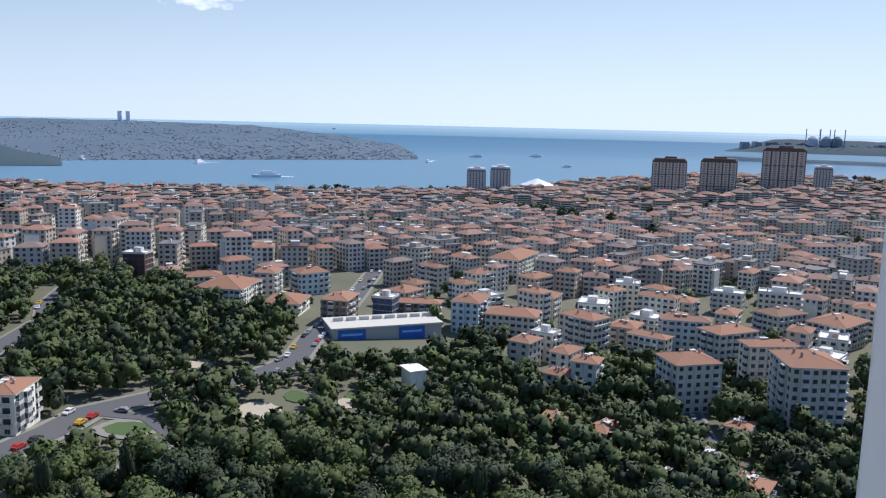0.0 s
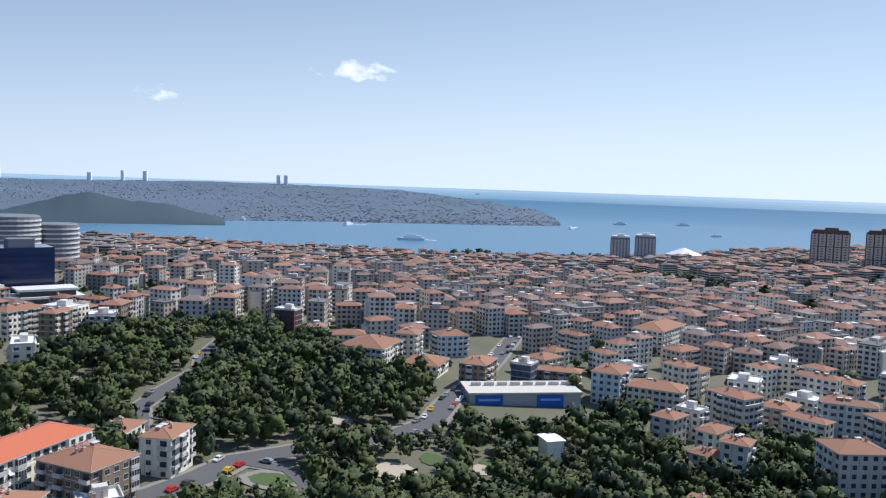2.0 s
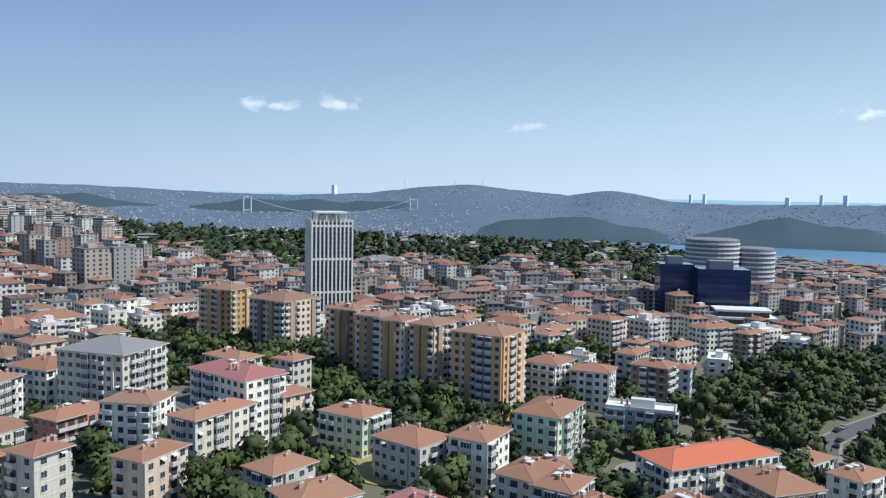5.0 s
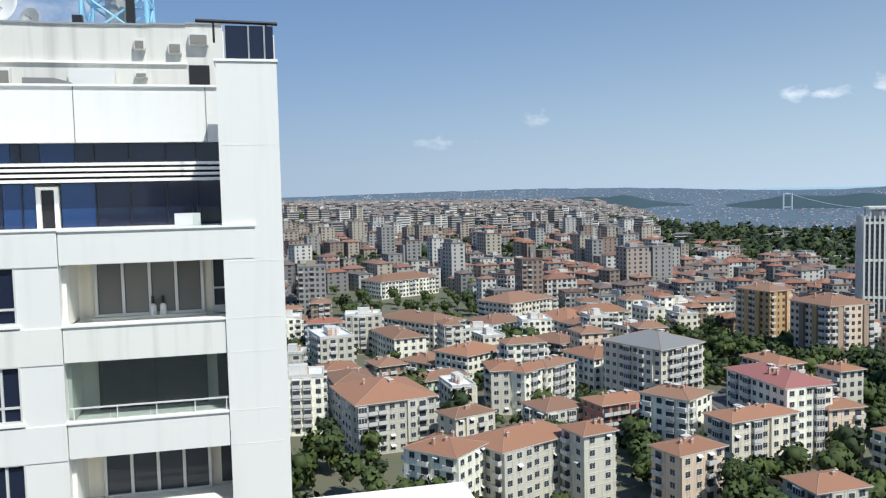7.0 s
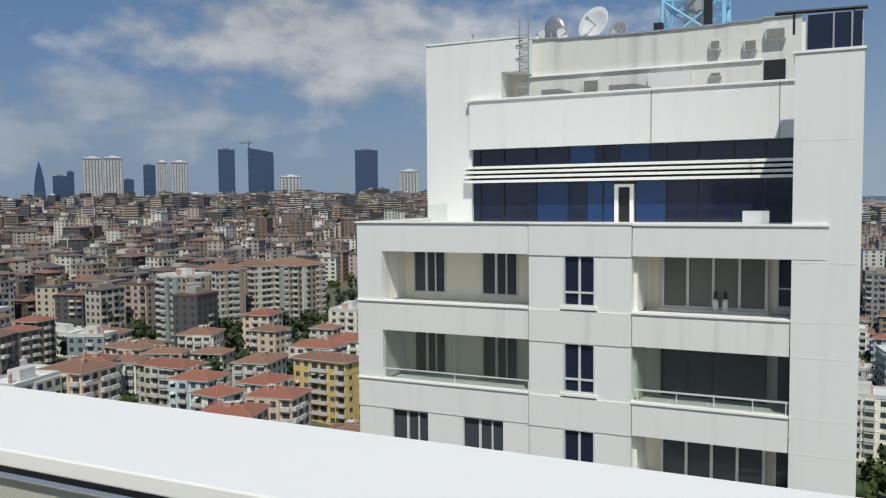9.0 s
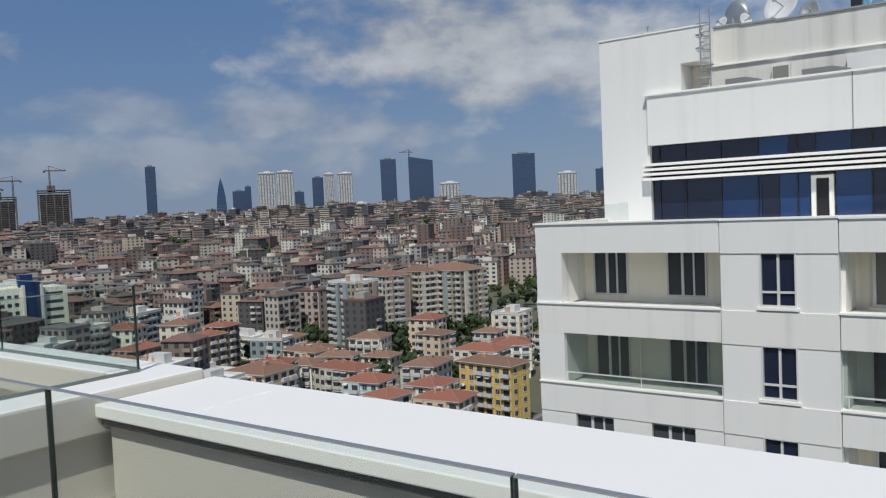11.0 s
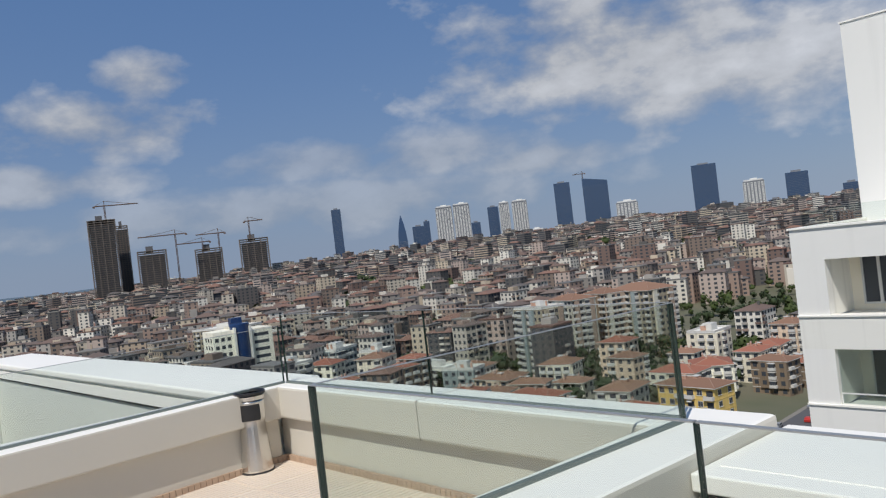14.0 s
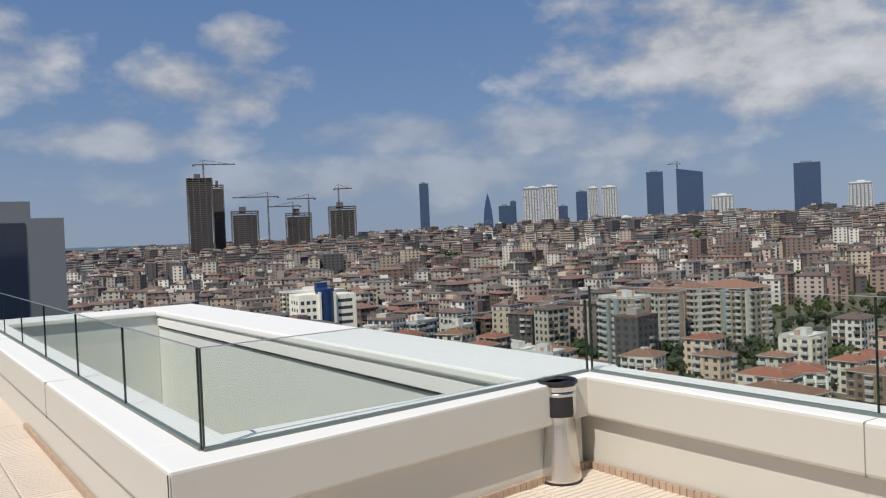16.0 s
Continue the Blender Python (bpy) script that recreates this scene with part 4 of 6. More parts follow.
# Near-white blue base colour stands in for haze on these towers.
tagged(new("far_towers", g.mesh("far_towers", [material("far_tower_haze", (0.80, 0.84, 0.88), 0.9, 0.05, 0.02, bump=0)])), "hazy towers and masts on the far hills", "towers", kind="stuff")
g = Geo()
for i in range(80):
    th = -37.5 - rng.random() * 16
    x, y = at_bearing(th, 4200)
    z = EYE + 4200 * math.tan(radians(-0.85))
    s = rng.uniform(6, 16)
    g.box(x - s, x + s, y - s, y + s, z - 30, z + rng.uniform(2, 16), 0, skip=(0,))
for th in (-41.8, -42.6, -43.2):
    x, y = at_bearing(th, 4200)
    g.lathe([(26, -20), (26, 6), (22, 20), (11, 30), (1, 33)], 0, 12, (x, y, EYE - 46))
    for s in (-1, 1):
        g.bar((x + s * 46, y, EYE - 70), (x + s * 46, y, EYE + 18), 2.2, 0, 6)
tagged(new("far_domes", g.mesh("far_domes", [HAZEHOUSE])), "hazy domes and minarets on the peninsula", "domes", kind="stuff")

apartment(*at_bearing(28.9, 1010), 20, 34, 20, 4, "white", "slate")
apartment(*at_bearing(33.5, 1150), 40, 60, 18, 3, "white", "brown")
apartment(*at_bearing(44.5, 760), 10, 46, 24, 5, "grey", "slate")
apartment(*at_bearing(41.8, 800), 10, 40, 24, 5, "slate", "slate")
apartment(*at_bearing(57, 1000), 30, 90, 20, 3, "white", "brown")
# suspension bridge
BRIDGE = material("bridge_steel", (0.45, 0.50, 0.54), 0.7, 0.05, bump=0)
bridge = thing("suspension_bridge", 0, 0, 0, 0, "pale grey suspension bridge across the strait", "bridge")
ends = []
for th in (53.5, 41.9):
    x, y = at_bearing(th, 3650)
    top = EYE + 3650 * math.tan(radians(-0.42))
    ang = radians(th)
    ends.append((x, y, top))
    g = Geo()
    for s in (-1, 1):
        g.bar((x + s * 16 * math.sin(ang), y - s * 16 * math.cos(ang), -110), (x + s * 16 * math.sin(ang), y - s * 16 * math.cos(ang), top), 4.2, 0, 6)
    for zz in (top - 4, top - 60):
        g.bar((x + 16 * math.sin(ang), y - 16 * math.cos(ang), zz), (x - 16 * math.sin(ang), y + 16 * math.cos(ang), zz), 3, 0, 6)
    part("pylon", g, [BRIDGE], bridge)
g = Geo()
(xa, ya, za), (xb, yb, zb) = ends
deck = EYE + 3650 * math.tan(radians(-1.62))
g.bar((xa + (xa - xb) * 0.4, ya + (ya - yb) * 0.4, deck), (xb + (xb - xa) * 0.4, yb + (yb - ya) * 0.4, deck), 3.2, 0, 6)
part("deck", g, [BRIDGE], bridge)
g = Geo()
prev = None
for i in range(25):
    k = i / 24
    q = (xa + (xb - xa) * k, ya + (yb - ya) * k, za - (za - deck - 6) * (1 - (2 * k - 1) ** 2))
    if prev:
        g.bar(prev, q, 0.9, 0, 4)
    prev = q
part("cable", g, [BRIDGE], bridge)


# ---- boats ----
HULL = material("boat_white", (0.7, 0.72, 0.74), 0.5, 0.05, bump=0)
FOAM = material("wake_foam", (0.62, 0.70, 0.74), 0.9, 0.2, 0.05, bump=0)


def boat(th, r, length, heading, wake):
    x, y = at_bearing(th, r)
    root = thing("ferry", x, y, SEA, heading, "white ferry on the strait with a foaming wake", "boat", "ferries")
    g = Geo()
    w = length * 0.12
    g.v += [(-length / 2, -w, 0), (length * 0.3, -w, 0), (length / 2, 0, 0), (length * 0.3, w, 0), (-length / 2, w, 0)]
    g.v += [(px * 1.05, py * 1.1, length * 0.09) for px, py, _ in g.v[:5]]
    g.f += [(9, 8, 7, 6, 5)[::-1], (0, 1, 6, 5), (1, 2, 7, 6), (2, 3, 8, 7), (3, 4, 9, 8), (4, 0, 5, 9)]
    g.m += [0] * 6
    part("hull", g, [HULL], root)
    g = Geo()
    g.box(-length * 0.4, length * 0.25, -w * 0.8, w * 0.8, length * 0.09, length * 0.17, 0)
    g.box(-length * 0.2, length * 0.15, -w * 0.6, w * 0.6, length * 0.17, length * 0.22, 0)
    part("deckhouse", g, [HULL], root)
    if wake:
        g = Geo()
        g.face([(-length / 2, -w, 1.0), (-length / 2, w, 1.0), (-length / 2 - wake, w * 4, 1.0), (-length / 2 - wake, w * 1.5, 1.0)], 0)
        part("wake", g, [FOAM], root)


for args in ((6.8, 2900, 60, 190, 190), (-0.4, 2700, 60, 150, 70), (-16.2, 3000, 50, 160, 120), (-4.9, 2080, 70, 100, 30), (-26, 2900, 40, 100, 20), (-19.6, 3600, 55, 80, 0), (-23.8, 3800, 60, 95, 0), (-12, 3200, 40, 200, 0)):
    boat(*args)


# ---- neighbouring tower ----
tower = thing("residential_tower", -8, 36, 0, 0, "white clad residential tower with balconies and blue glazing", "tower")
TX, TY = -8, 36


def tpart(name, boxes, mat, parent=None, label="", mats=None):
    """Boxes in heights over the eye and world plan, hung under the tower."""
    if len(boxes) > 1 and name not in ("core", "window_frame", "door_frame", "handrail"):
        return [tpart(name, [b], mat, parent, label, mats) for b in boxes][0]
    g = Geo()
    for b in boxes:
        x0, x1, y0, y1, z0, z1 = b[:6]
        g.box(x0 - TX, x1 - TX, y0 - TY, y1 - TY, EYE + z0, EYE + z1, b[6] if len(b) > 6 else 0)
    return part(name, g, mats or [mat], parent or tower, label)


F = 27.46
CREAM = material("balcony_cream_paint", (0.84, 0.785, 0.655), 0.8, 0.05, 1.0, 0.5, streaks=0.15)
LOW = -80.0
SCREEN = glass_material("balcony_screen_glass", (0.84, 0.88, 0.87), 0.3)
tpart("core", [(-17.3, 0.40, F + 2.2, 44, LOW, -0.95), (-17.17, 0.40, 35.05, 44, -0.95, 6.9), (-17.17, -14.95, 33.55, 35.05, -0.95, 7.07), (-14.95, -13.5, 33.55, 35.05, 4.3, 7.07), (-13.5, -12.5, 33.55, 35.05, 5.64, 7.07), (-13.82, -1.5, 34.4, 35.05, -0.95, 3.5)], WHITE)
tpart("corner_pier", [(-1.49, 0.44, F, 29.4, LOW, 4.45)], WHITE)
tpart("panel_joint", [(-1.49, 0.30, F - 0.006, F + 0.01, z_, z_ + 0.025) for z_ in (1.75, -2.05, -3.92, -5.05, -7.0, -8.15)], STAIN)
tpart("side_wall", [(0.40, 0.46, 29.4, 44, LOW, 5.7)], STAIN)
blue_box = tpart("corner_glass_box", [(-1.2, 0.36, F + 0.06, 31.5, 4.45, 5.6)], INKGLASS)
tpart("mullion", [(x, x + 0.05, F + 0.0, F + 0.06, 4.45, 5.6) for x in (-1.2, -0.45, 0.05)], GALV, blue_box)
tpart("coping", [(-1.55, 0.48, F - 0.05, 29.5, 4.45, 4.53)], COPING)
# storeys with recessed balconies
for k in range(9):
    sill = -3.92 - 3.1 * k
    open_left = k < 2
    band = tpart("spandrel", [(-17.34, -10.2, F, F + 0.35, sill - 1.12 if k else sill - 1.12, sill), (-10.17, -6.49, F - 0.03, F + 0.35, sill - 1.15, sill), (-6.46, -1.52, F, F + 0.35, sill - 1.12, sill)], STAIN if k % 2 == 0 else WHITE)
    top = sill + 1.98
    if open_left:
        tpart("pier", [(-17.34, -16.23, F + 0.003, F + 0.4, sill, top)], WHITE)
        tpart("balcony_side", [(-16.5, -16.24, F + 0.4, F + 2.2, sill, top), (-10.2, -9.9, F + 0.4, F + 2.2, sill, top)], STAIN)
        panes = ((-15.78, -14.44), (-12.75, -11.35))
        depth = F + 2.02
        tpart("balcony_back_wall", [(-16.24, -10.2, depth + 0.02, F + 2.19, sill - 0.06, top)], CREAM)
        # Floor whitened as a reflector, bouncing sun into the recess.
        tpart("balcony_floor", [(-16.23, -10.2, F + 0.35, F + 2.2, sill - 0.2, sill - 0.06)], COPING)
        tpart("handrail", [(-16.2, -10.2, F + 0.10, F + 0.14, sill + 0.42, sill + 0.46)] + [(x, x + 0.03, F + 0.1, F + 0.13, sill, sill + 0.42) for x in (-16.2, -13.2, -10.25)], DISH) if k == 1 else None
        if k == 1:
            tpart("balcony_glass", [(-16.22 + i * 1.5, -16.24 + (i + 1) * 1.5, F + 0.2, F + 0.21, sill + 0.07, top) for i in range(4)], SCREEN)
    else:
        tpart("wall_panel", [(-17.34, -15.84, F + 0.03, F + 0.4, sill, top), (-14.29, -12.8, F + 0.03, F + 0.4, sill, top), (-11.2, -10.2, F + 0.03, F + 0.4, sill, top)], WHITE)
        panes = ((-15.84, -14.29), (-12.8, -11.2))
        depth = F + 0.22
    tpart("coping", [(-17.36, -10.19, F - 0.06, F + 0.38, sill, sill + 0.06)], COPING) if open_left else None
    for x0, x1 in panes:
        z0, z1 = (sill + (0.24 if k == 0 else 0.02), top - 0.06) if open_left else (sill + 0.1, top - 0.1)
        win = tpart("window", [(x0, x1, depth, depth + 0.1, z0, z1)], GLASS_DARK)
        tpart("window_frame", [(x0 - 0.06, x0, depth - 0.05, depth + 0.1, z0 - 0.06, z1 + 0.06), (x1, x1 + 0.06, depth - 0.05, depth + 0.1, z0 - 0.06, z1 + 0.06), (x0, x1, depth - 0.05, depth + 0.1, z0 - 0.06, z0), (x0, x1, depth - 0.05, depth + 0.1, z1, z1 + 0.06),
                              (x0 + (x1 - x0) * 0.36, x0 + (x1 - x0) * 0.36 + 0.1, depth - 0.05, depth - 0.002, z0, z1), (x0 + (x1 - x0) * 0.68, x0 + (x1 - x0) * 0.68 + 0.06, depth - 0.05, depth - 0.002, z0, z1)], FRAME, win)
    # middle bay
    tpart("wall_panel", [(-10.17, -8.9, F + 0.002, F + 0.4, sill, top), (-7.74, -6.49, F + 0.002, F + 0.4, sill, top)], WHITE)
    win = tpart("window", [(-8.84, -7.80, F + 0.12, F + 0.2, sill + 0.22, top - 0.06)], INKGLASS)
    z0, z1 = sill + 0.16, top
    tpart("window_frame", [(-8.9, -8.84, F - 0.02, F + 0.2, z0, z1), (-7.8, -7.74, F - 0.02, F + 0.2, z0, z1), (-8.84, -7.8, F - 0.02, F + 0.2, z0, z0 + 0.06), (-8.84, -7.8, F - 0.02, F + 0.2, z1 - 0.06, z1),
                          (-8.36, -8.28, F + 0.06, F + 0.118, z0, z1), (-8.84, -7.8, F + 0.05, F + 0.11, sill + 0.62, sill + 0.69)], FRAME, win)
    tpart("window_sill", [(-8.98, -7.66, F - 0.08, F + 0.2, sill + 0.06, sill + 0.16), (-8.9, -7.74, F + 0.1, F + 0.3, sill, sill + 0.06)], COPING, win)
    # large balcony
    tpart("balcony_side", [(-6.49, -6.36, F + 0.4, F + 2.2, sill, top), (-1.49, -1.4, F + 0.4, F + 2.2, sill, top)], STAIN)
    tpart("coping", [(-6.5, -1.50, F - 0.06, F + 0.38, sill, sill + 0.06)], COPING)
    # White here too, so the floor reflects sun onto the back wall.
    tpart("balcony_floor", [(-6.46, -1.5, F + 0.35, F + 2.2, sill - 0.2, sill - 0.06)], COPING)
    # Glazed row's back wall is greyer: its darker recess put into the colour.
    tpart("balcony_back_wall", [(-6.36, -1.5, F + 2.1, F + 2.19, sill - 0.06, top)], CREAM if k != 1 else STAIN)
    low = sill + (0.12 if k == 0 else 0.02)
    win = tpart("balcony_glazing", [(-5.72, -2.36, F + 1.98, F + 2.06, low, top - 0.08), (-1.92, -1.5, F + 1.98, F + 2.06, sill + 0.1, top - 0.08)], GLASS_DARK)
    for i in range(4):
        tpart("curtain", [(-5.70 + i * 0.865, -4.98 + i * 0.865, F + 1.972, F + 1.979, low + 0.02, top - 0.1)], CURTAIN, win) if k == 0 else None
    tpart("window_frame", [(-5.82 + i * 0.865, -5.72 + i * 0.865, F + 1.9, F + 1.98, low, top - 0.05) for i in range(5)] + [(-5.82, -2.26, F + 1.91, F + 1.977, low - 0.1, low), (-5.82, -2.26, F + 1.91, F + 1.977, top - 0.15, top - 0.05)], FRAME if k != 1 else BLACK, win)
    tpart("window_frame", [(-1.98, -1.92, F + 1.9, F + 2.06, sill, top - 0.05), (-1.92, -1.5, F + 1.9, F + 1.98, sill + 0.82, sill + 0.88), (-1.92, -1.5, F + 1.86, F + 1.98, sill, sill + 0.24)], FRAME, win) if k == 0 else None
    if k == 0:
        tpart("window_ledge", [(-5.9, -2.2, F + 1.72, F + 1.9, low - 0.18, low - 0.1)], CREAM, win)
    if k == 1:
        tpart("balcony_glass", [(-6.44 + i * 1.23, -6.46 + (i + 1) * 1.23, F + 0.2, F + 0.21, sill + 0.07, top) for i in range(4)], SCREEN)
        tpart("handrail", [(-6.4, -1.52, F + 0.10, F + 0.14, sill + 0.45, sill + 0.5)] + [(x, x + 0.03, F + 0.1, F + 0.13, sill, sill + 0.45) for x in (-6.3, -5, -3.8, -2.6, -1.6)], DISH)
for x in (-3.95, -3.62):
    bottle = thing("bottle", x, F + 1.8, EYE - 3.898, 0, "white bottle with a dark neck on the balcony window ledge", "bottle", "bottles")
    g = Geo(); g.lathe([(0.10, 0), (0.11, 0.03), (0.11, 0.32), (0.06, 0.40)], 0, 14); part("body", g, [DISH], bottle)
    g = Geo(); g.lathe([(0.055, 0.40), (0.045, 0.62), (0.05, 0.66)], 0, 12); part("neck", g, [BLACK], bottle)
tpart("lower_wall", [(-17.34, -1.5, F + 0.02, F + 2.15, LOW, -3.92 - 3.1 * 8 - 1.12)], WHITE)
tpart("parapet", [(-17.34, -10.2, F, F + 0.3, -1.94, -0.84), (-10.17, -6.49, F - 0.04, F + 0.3, -1.97, -0.86), (-6.46, -0.5, F - 0.02, F + 0.3, -1.94, -0.9), (-17.34, -17.04, F + 0.3, 34.4, -1.94, -0.84)], WHITE)
tpart("coping", [(-17.40, -10.19, F - 0.07, F + 0.36, -0.84, -0.78), (-10.19, -6.47, F - 0.09, F + 0.36, -0.86, -0.80), (-6.47, -0.44, F - 0.08, F + 0.36, -0.90, -0.83), (-17.4, -17.0, F + 0.36, 34.4, -0.84, -0.78)], COPING)
tpart("terrace_slab", [(-17.04, -1.5, F + 0.3, 34.4, -1.3, -0.96)], STAIN)
tpart("terrace_glass_screen", [(-17.3, -14.2, F + 0.9, F + 0.915, -0.78, -0.15), (-14.2, -14.18, F + 0.9, 29.2, -0.78, -0.1), (-0.62, -0.6, F + 0.1, F + 1.0, -0.83, 0.0), (-2.4, -0.6, F + 0.1, F + 0.112, -0.83, -0.2)], RAIL)
tpart("planter", [(-3.0, -2.2, F + 0.5, F + 0.9, -0.96, -0.42), (-1.45, -0.7, F + 0.5, F + 0.9, -0.9, -0.4)], DISH)
# upper storey: glazed band with white louvres, set back behind a terrace
tpart("upper_wall", [(-14.93, 0.3, 33.29, 33.63, 2.28, 4.39), (-14.93, 0.3, 33.63, 34.4, 2.51, 3.76)], WHITE)
tpart("upper_joint", [(x, x + 0.03, 33.27, 33.3, 2.28, 4.39) for x in (-6.95, -2.15)], JOINTGREY)
tpart("coping", [(-15.05, 0.3, 33.19, 33.7, 4.39, 4.47)], COPING)
for x0, x1, z0, z1, mat in ((-14.93, -10.49, 1.55, 2.28, INKGLASS), (-10.49, -9.35, 1.55, 2.28, BLUEGLASS), (-9.35, -8.32, 1.55, 2.28, INKGLASS), (-8.32, -7.07, 1.55, 2.28, BLUEGLASS), (-7.07, -1.59, 1.55, 2.28, INKGLASS), (-14.93, -11.97, -0.95, 0.74, INKGLASS), (-11.97, -10.37, -0.95, 0.74, BLUEGLASS), (-10.37, -9.69, -0.95, 0.74, INKGLASS), (-9.69, -8.55, -0.95, 0.74, BLUEGLASS), (-7.64, -6.38, -0.95, 0.74, BLUEGLASS), (-6.38, -1.59, -0.95, 0.74, INKGLASS)):
    tpart("glass_pane", [(x0 + 0.01, x1 - 0.01, 33.76, 33.83, z0, z1)], mat)
tpart("glazing_bar", [(x - 0.02, x + 0.02, 33.7, 33.76, -0.96, 2.28) for x in (-14.59, -13.45, -11.97, -10.49, -9.0, -6.38, -5.13, -3.76, -2.62)], BLACK)
tpart("glazing_head", [(-14.93, -1.5, 33.78, 33.83, 0.74, 1.55)], BLACK)
for i in range(4):
    tpart("louvre", [(-15.14, -1.5, 33.08, 33.68, 0.78 + i * 0.205, 0.89 + i * 0.205)], COPING)
door = tpart("terrace_door", [(-8.34, -7.86, 33.79, 33.86, -0.96, 0.51)], BLACK)
tpart("door_frame", [(-8.5, -8.34, 33.63, 33.86, -0.96, 0.63), (-7.86, -7.7, 33.63, 33.86, -0.96, 0.63), (-8.34, -7.86, 33.63, 33.86, 0.51, 0.63)], COPING, door)
# roof level: a slightly bowed wall with vents, ducts and a ladder
for i in range(8):
    xa, xb = -12.8 + i * 1.42, -12.8 + (i + 1) * 1.42
    low = 0.16 * (1 - ((i - 3.5) / 4) ** 2)
    tpart("roof_wall", [(xa, xb, 34.9, 35.05, 3.4, 7.17 - low)], WEATHERED)
    tpart("roof_coping", [(xa, xb, 34.82, 35.15, 7.17 - low, 7.24 - low)], GALV)
tpart("wall_ledge", [(-12.8, -2.85, 34.78, 34.9, 5.50, 5.58)], COPING)
tpart("roof_coping", [(-17.21, -12.5, 33.5, 35.1, 7.07, 7.13)], COPING)
tpart("doorway", [(-2.8, -2.0, 34.84, 34.91, 4.4, 5.48)], BLACK)
tpart("plant_niche", [(-13.5, -12.5, 34.95, 35.04, 3.5, 5.64)], CREAM)
for x, z, w, h in ((-4.85, 6.05, 0.42, 0.42), (-3.55, 5.9, 0.5, 0.46), (-2.75, 6.25, 0.75, 0.5), (-4.85, 4.95, 0.46, 0.24), (-10.1, 4.62, 0.7, 0.62)):
    vent = tpart("air_vent", [(x, x + w, 34.6, 34.9, z, z + h)], DISH)
    tpart("vent_grille", [(x + 0.05, x + w - 0.05, 34.57, 34.6, z + 0.04, z + h - 0.1)], JOINTGREY, vent)
for x, w in ((-11.3, 1.6), (-8.2, 1.9)):
    duct = Geo()
    duct.box(x - w / 2 - TX, x + w / 2 - TX, 33.9 - TY, 34.6 - TY, EYE + 3.5, EYE + 4.55, 0)
    duct.box(x - w / 2 + 0.35 - TX, x + w / 2 - 0.45 - TX, 33.85 - TY, 34.6 - TY, EYE + 4.55, EYE + 4.78, 0)
    duct.face([(x + w / 2 - 0.45 - TX, 33.85 - TY, EYE + 4.78), (x + w / 2 - 0.45 - TX, 33.85 - TY, EYE + 4.3), (x + w / 2 + 0.35 - TX, 33.9 - TY, EYE + 4.5), (x + w / 2 + 0.1 - TX, 33.9 - TY, EYE + 4.65)], 0)
    part("roof_duct", duct, [DUCT], tower)
tpart("roof_cabinet", [(-7.3, -5.6, 34.5, 34.89, 3.4, 5.25)], DISH)
lad = Geo()
for s in (-0.2, 0.2):
    lad.bar((-12.41 - TX + s, 33.47 - TY, EYE + 3.6), (-12.41 - TX + s, 33.47 - TY, EYE + 7.8), 0.03)
for i in range(13):
    lad.bar((-12.61 - TX, 33.47 - TY, EYE + 3.8 + i * 0.27), (-12.21 - TX, 33.47 - TY, EYE + 3.8 + i * 0.27), 0.024)
for i in range(5):
    lad.bar((-12.69 - TX, 33.28 - TY, EYE + 4.9 + i * 0.55), (-12.13 - TX, 33.28 - TY, EYE + 4.9 + i * 0.55), 0.03)
part("ladder", lad, [GALV], tower)
pole = Geo()
pole.bar((-2.2 - TX, 30 - TY, EYE + 6.25), (0.6 - TX, 30 - TY, EYE + 6.2), 0.07)
for x in (-1.6, 0.2):
    pole.bar((x - TX, 30 - TY, EYE + 5.5), (x - TX, 30 - TY, EYE + 6.25), 0.04)
part("roof_rail", pole, [BLACK], tower)


def dish(x, y, z, r, tilt, turn, mat, back):
    root = thing("satellite_dish", x, y, EYE + z, turn, "%s satellite dish on the tower roof" % back, "satellite dish", "satellite dishes")
    g = Geo()
    prof = [(0.02, 0), (r * 0.35, r * 0.03), (r * 0.7, r * 0.12), (r, r * 0.26)]
    g.lathe(prof + [(r - 0.02, r * 0.28), (r * 0.68, r * 0.15), (0.02, r * 0.03)], 0, 24)
    ob = part("reflector", g, [mat], root, at=(0, 0, r * 1.1), smooth=True)
    ob.rotation_euler = (radians(tilt), 0, 0)
    g = Geo()
    g.bar((0, 0, -0.4), (0, 0.1, r * 1.1), 0.06)
    part("stand", g, [GALV], root)
    g = Geo()
    g.bar((0, 0, 0.02), (0, 0, r * 0.8), 0.03)
    g.box(-0.06, 0.06, -0.06, 0.06, r * 0.76, r * 0.92, 0)
    arm = part("feed_arm", g, [GALV], root, at=(0, 0, r * 1.1))
    arm.rotation_euler = (radians(tilt), 0, 0)


dish(-9.95, 36.2, 6.95, 0.80, 72, -22, DISH, "large white")
dish(-12.1, 36.6, 6.95, 0.75, 80, 150, GALV, "grey")
dish(-12.45, 36.0, 7.1, 0.33, 66, -30, DISH, "small white")
dish(-11.5, 36.0, 7.1, 0.33, 78, 60, DISH, "small white")
dish(-8.9, 36.2, 7.0, 0.42, 76, -15, GALV, "grey")
dish(-15.6, 35.4, 7.0, 0.40, 8, 0, DISH, "small white")
dish(-14.4, 35.6, 7.05, 0.28, 45, 20, DISH, "small white")
mast = thing("antenna_mast", -5.9, 38.5, EYE + 6.9, 0, "light blue lattice antenna mast on the tower roof", "mast")
for sx, sy in ((-1.35, -1.35), (1.35, -1.35), (1.35, 1.35), (-1.35, 1.35)):
    g = Geo()
    g.bar((sx, sy, -0.5), (sx * 0.8, sy * 0.8, 9), 0.09)
    part("leg", g, [MASTBLUE], mast)
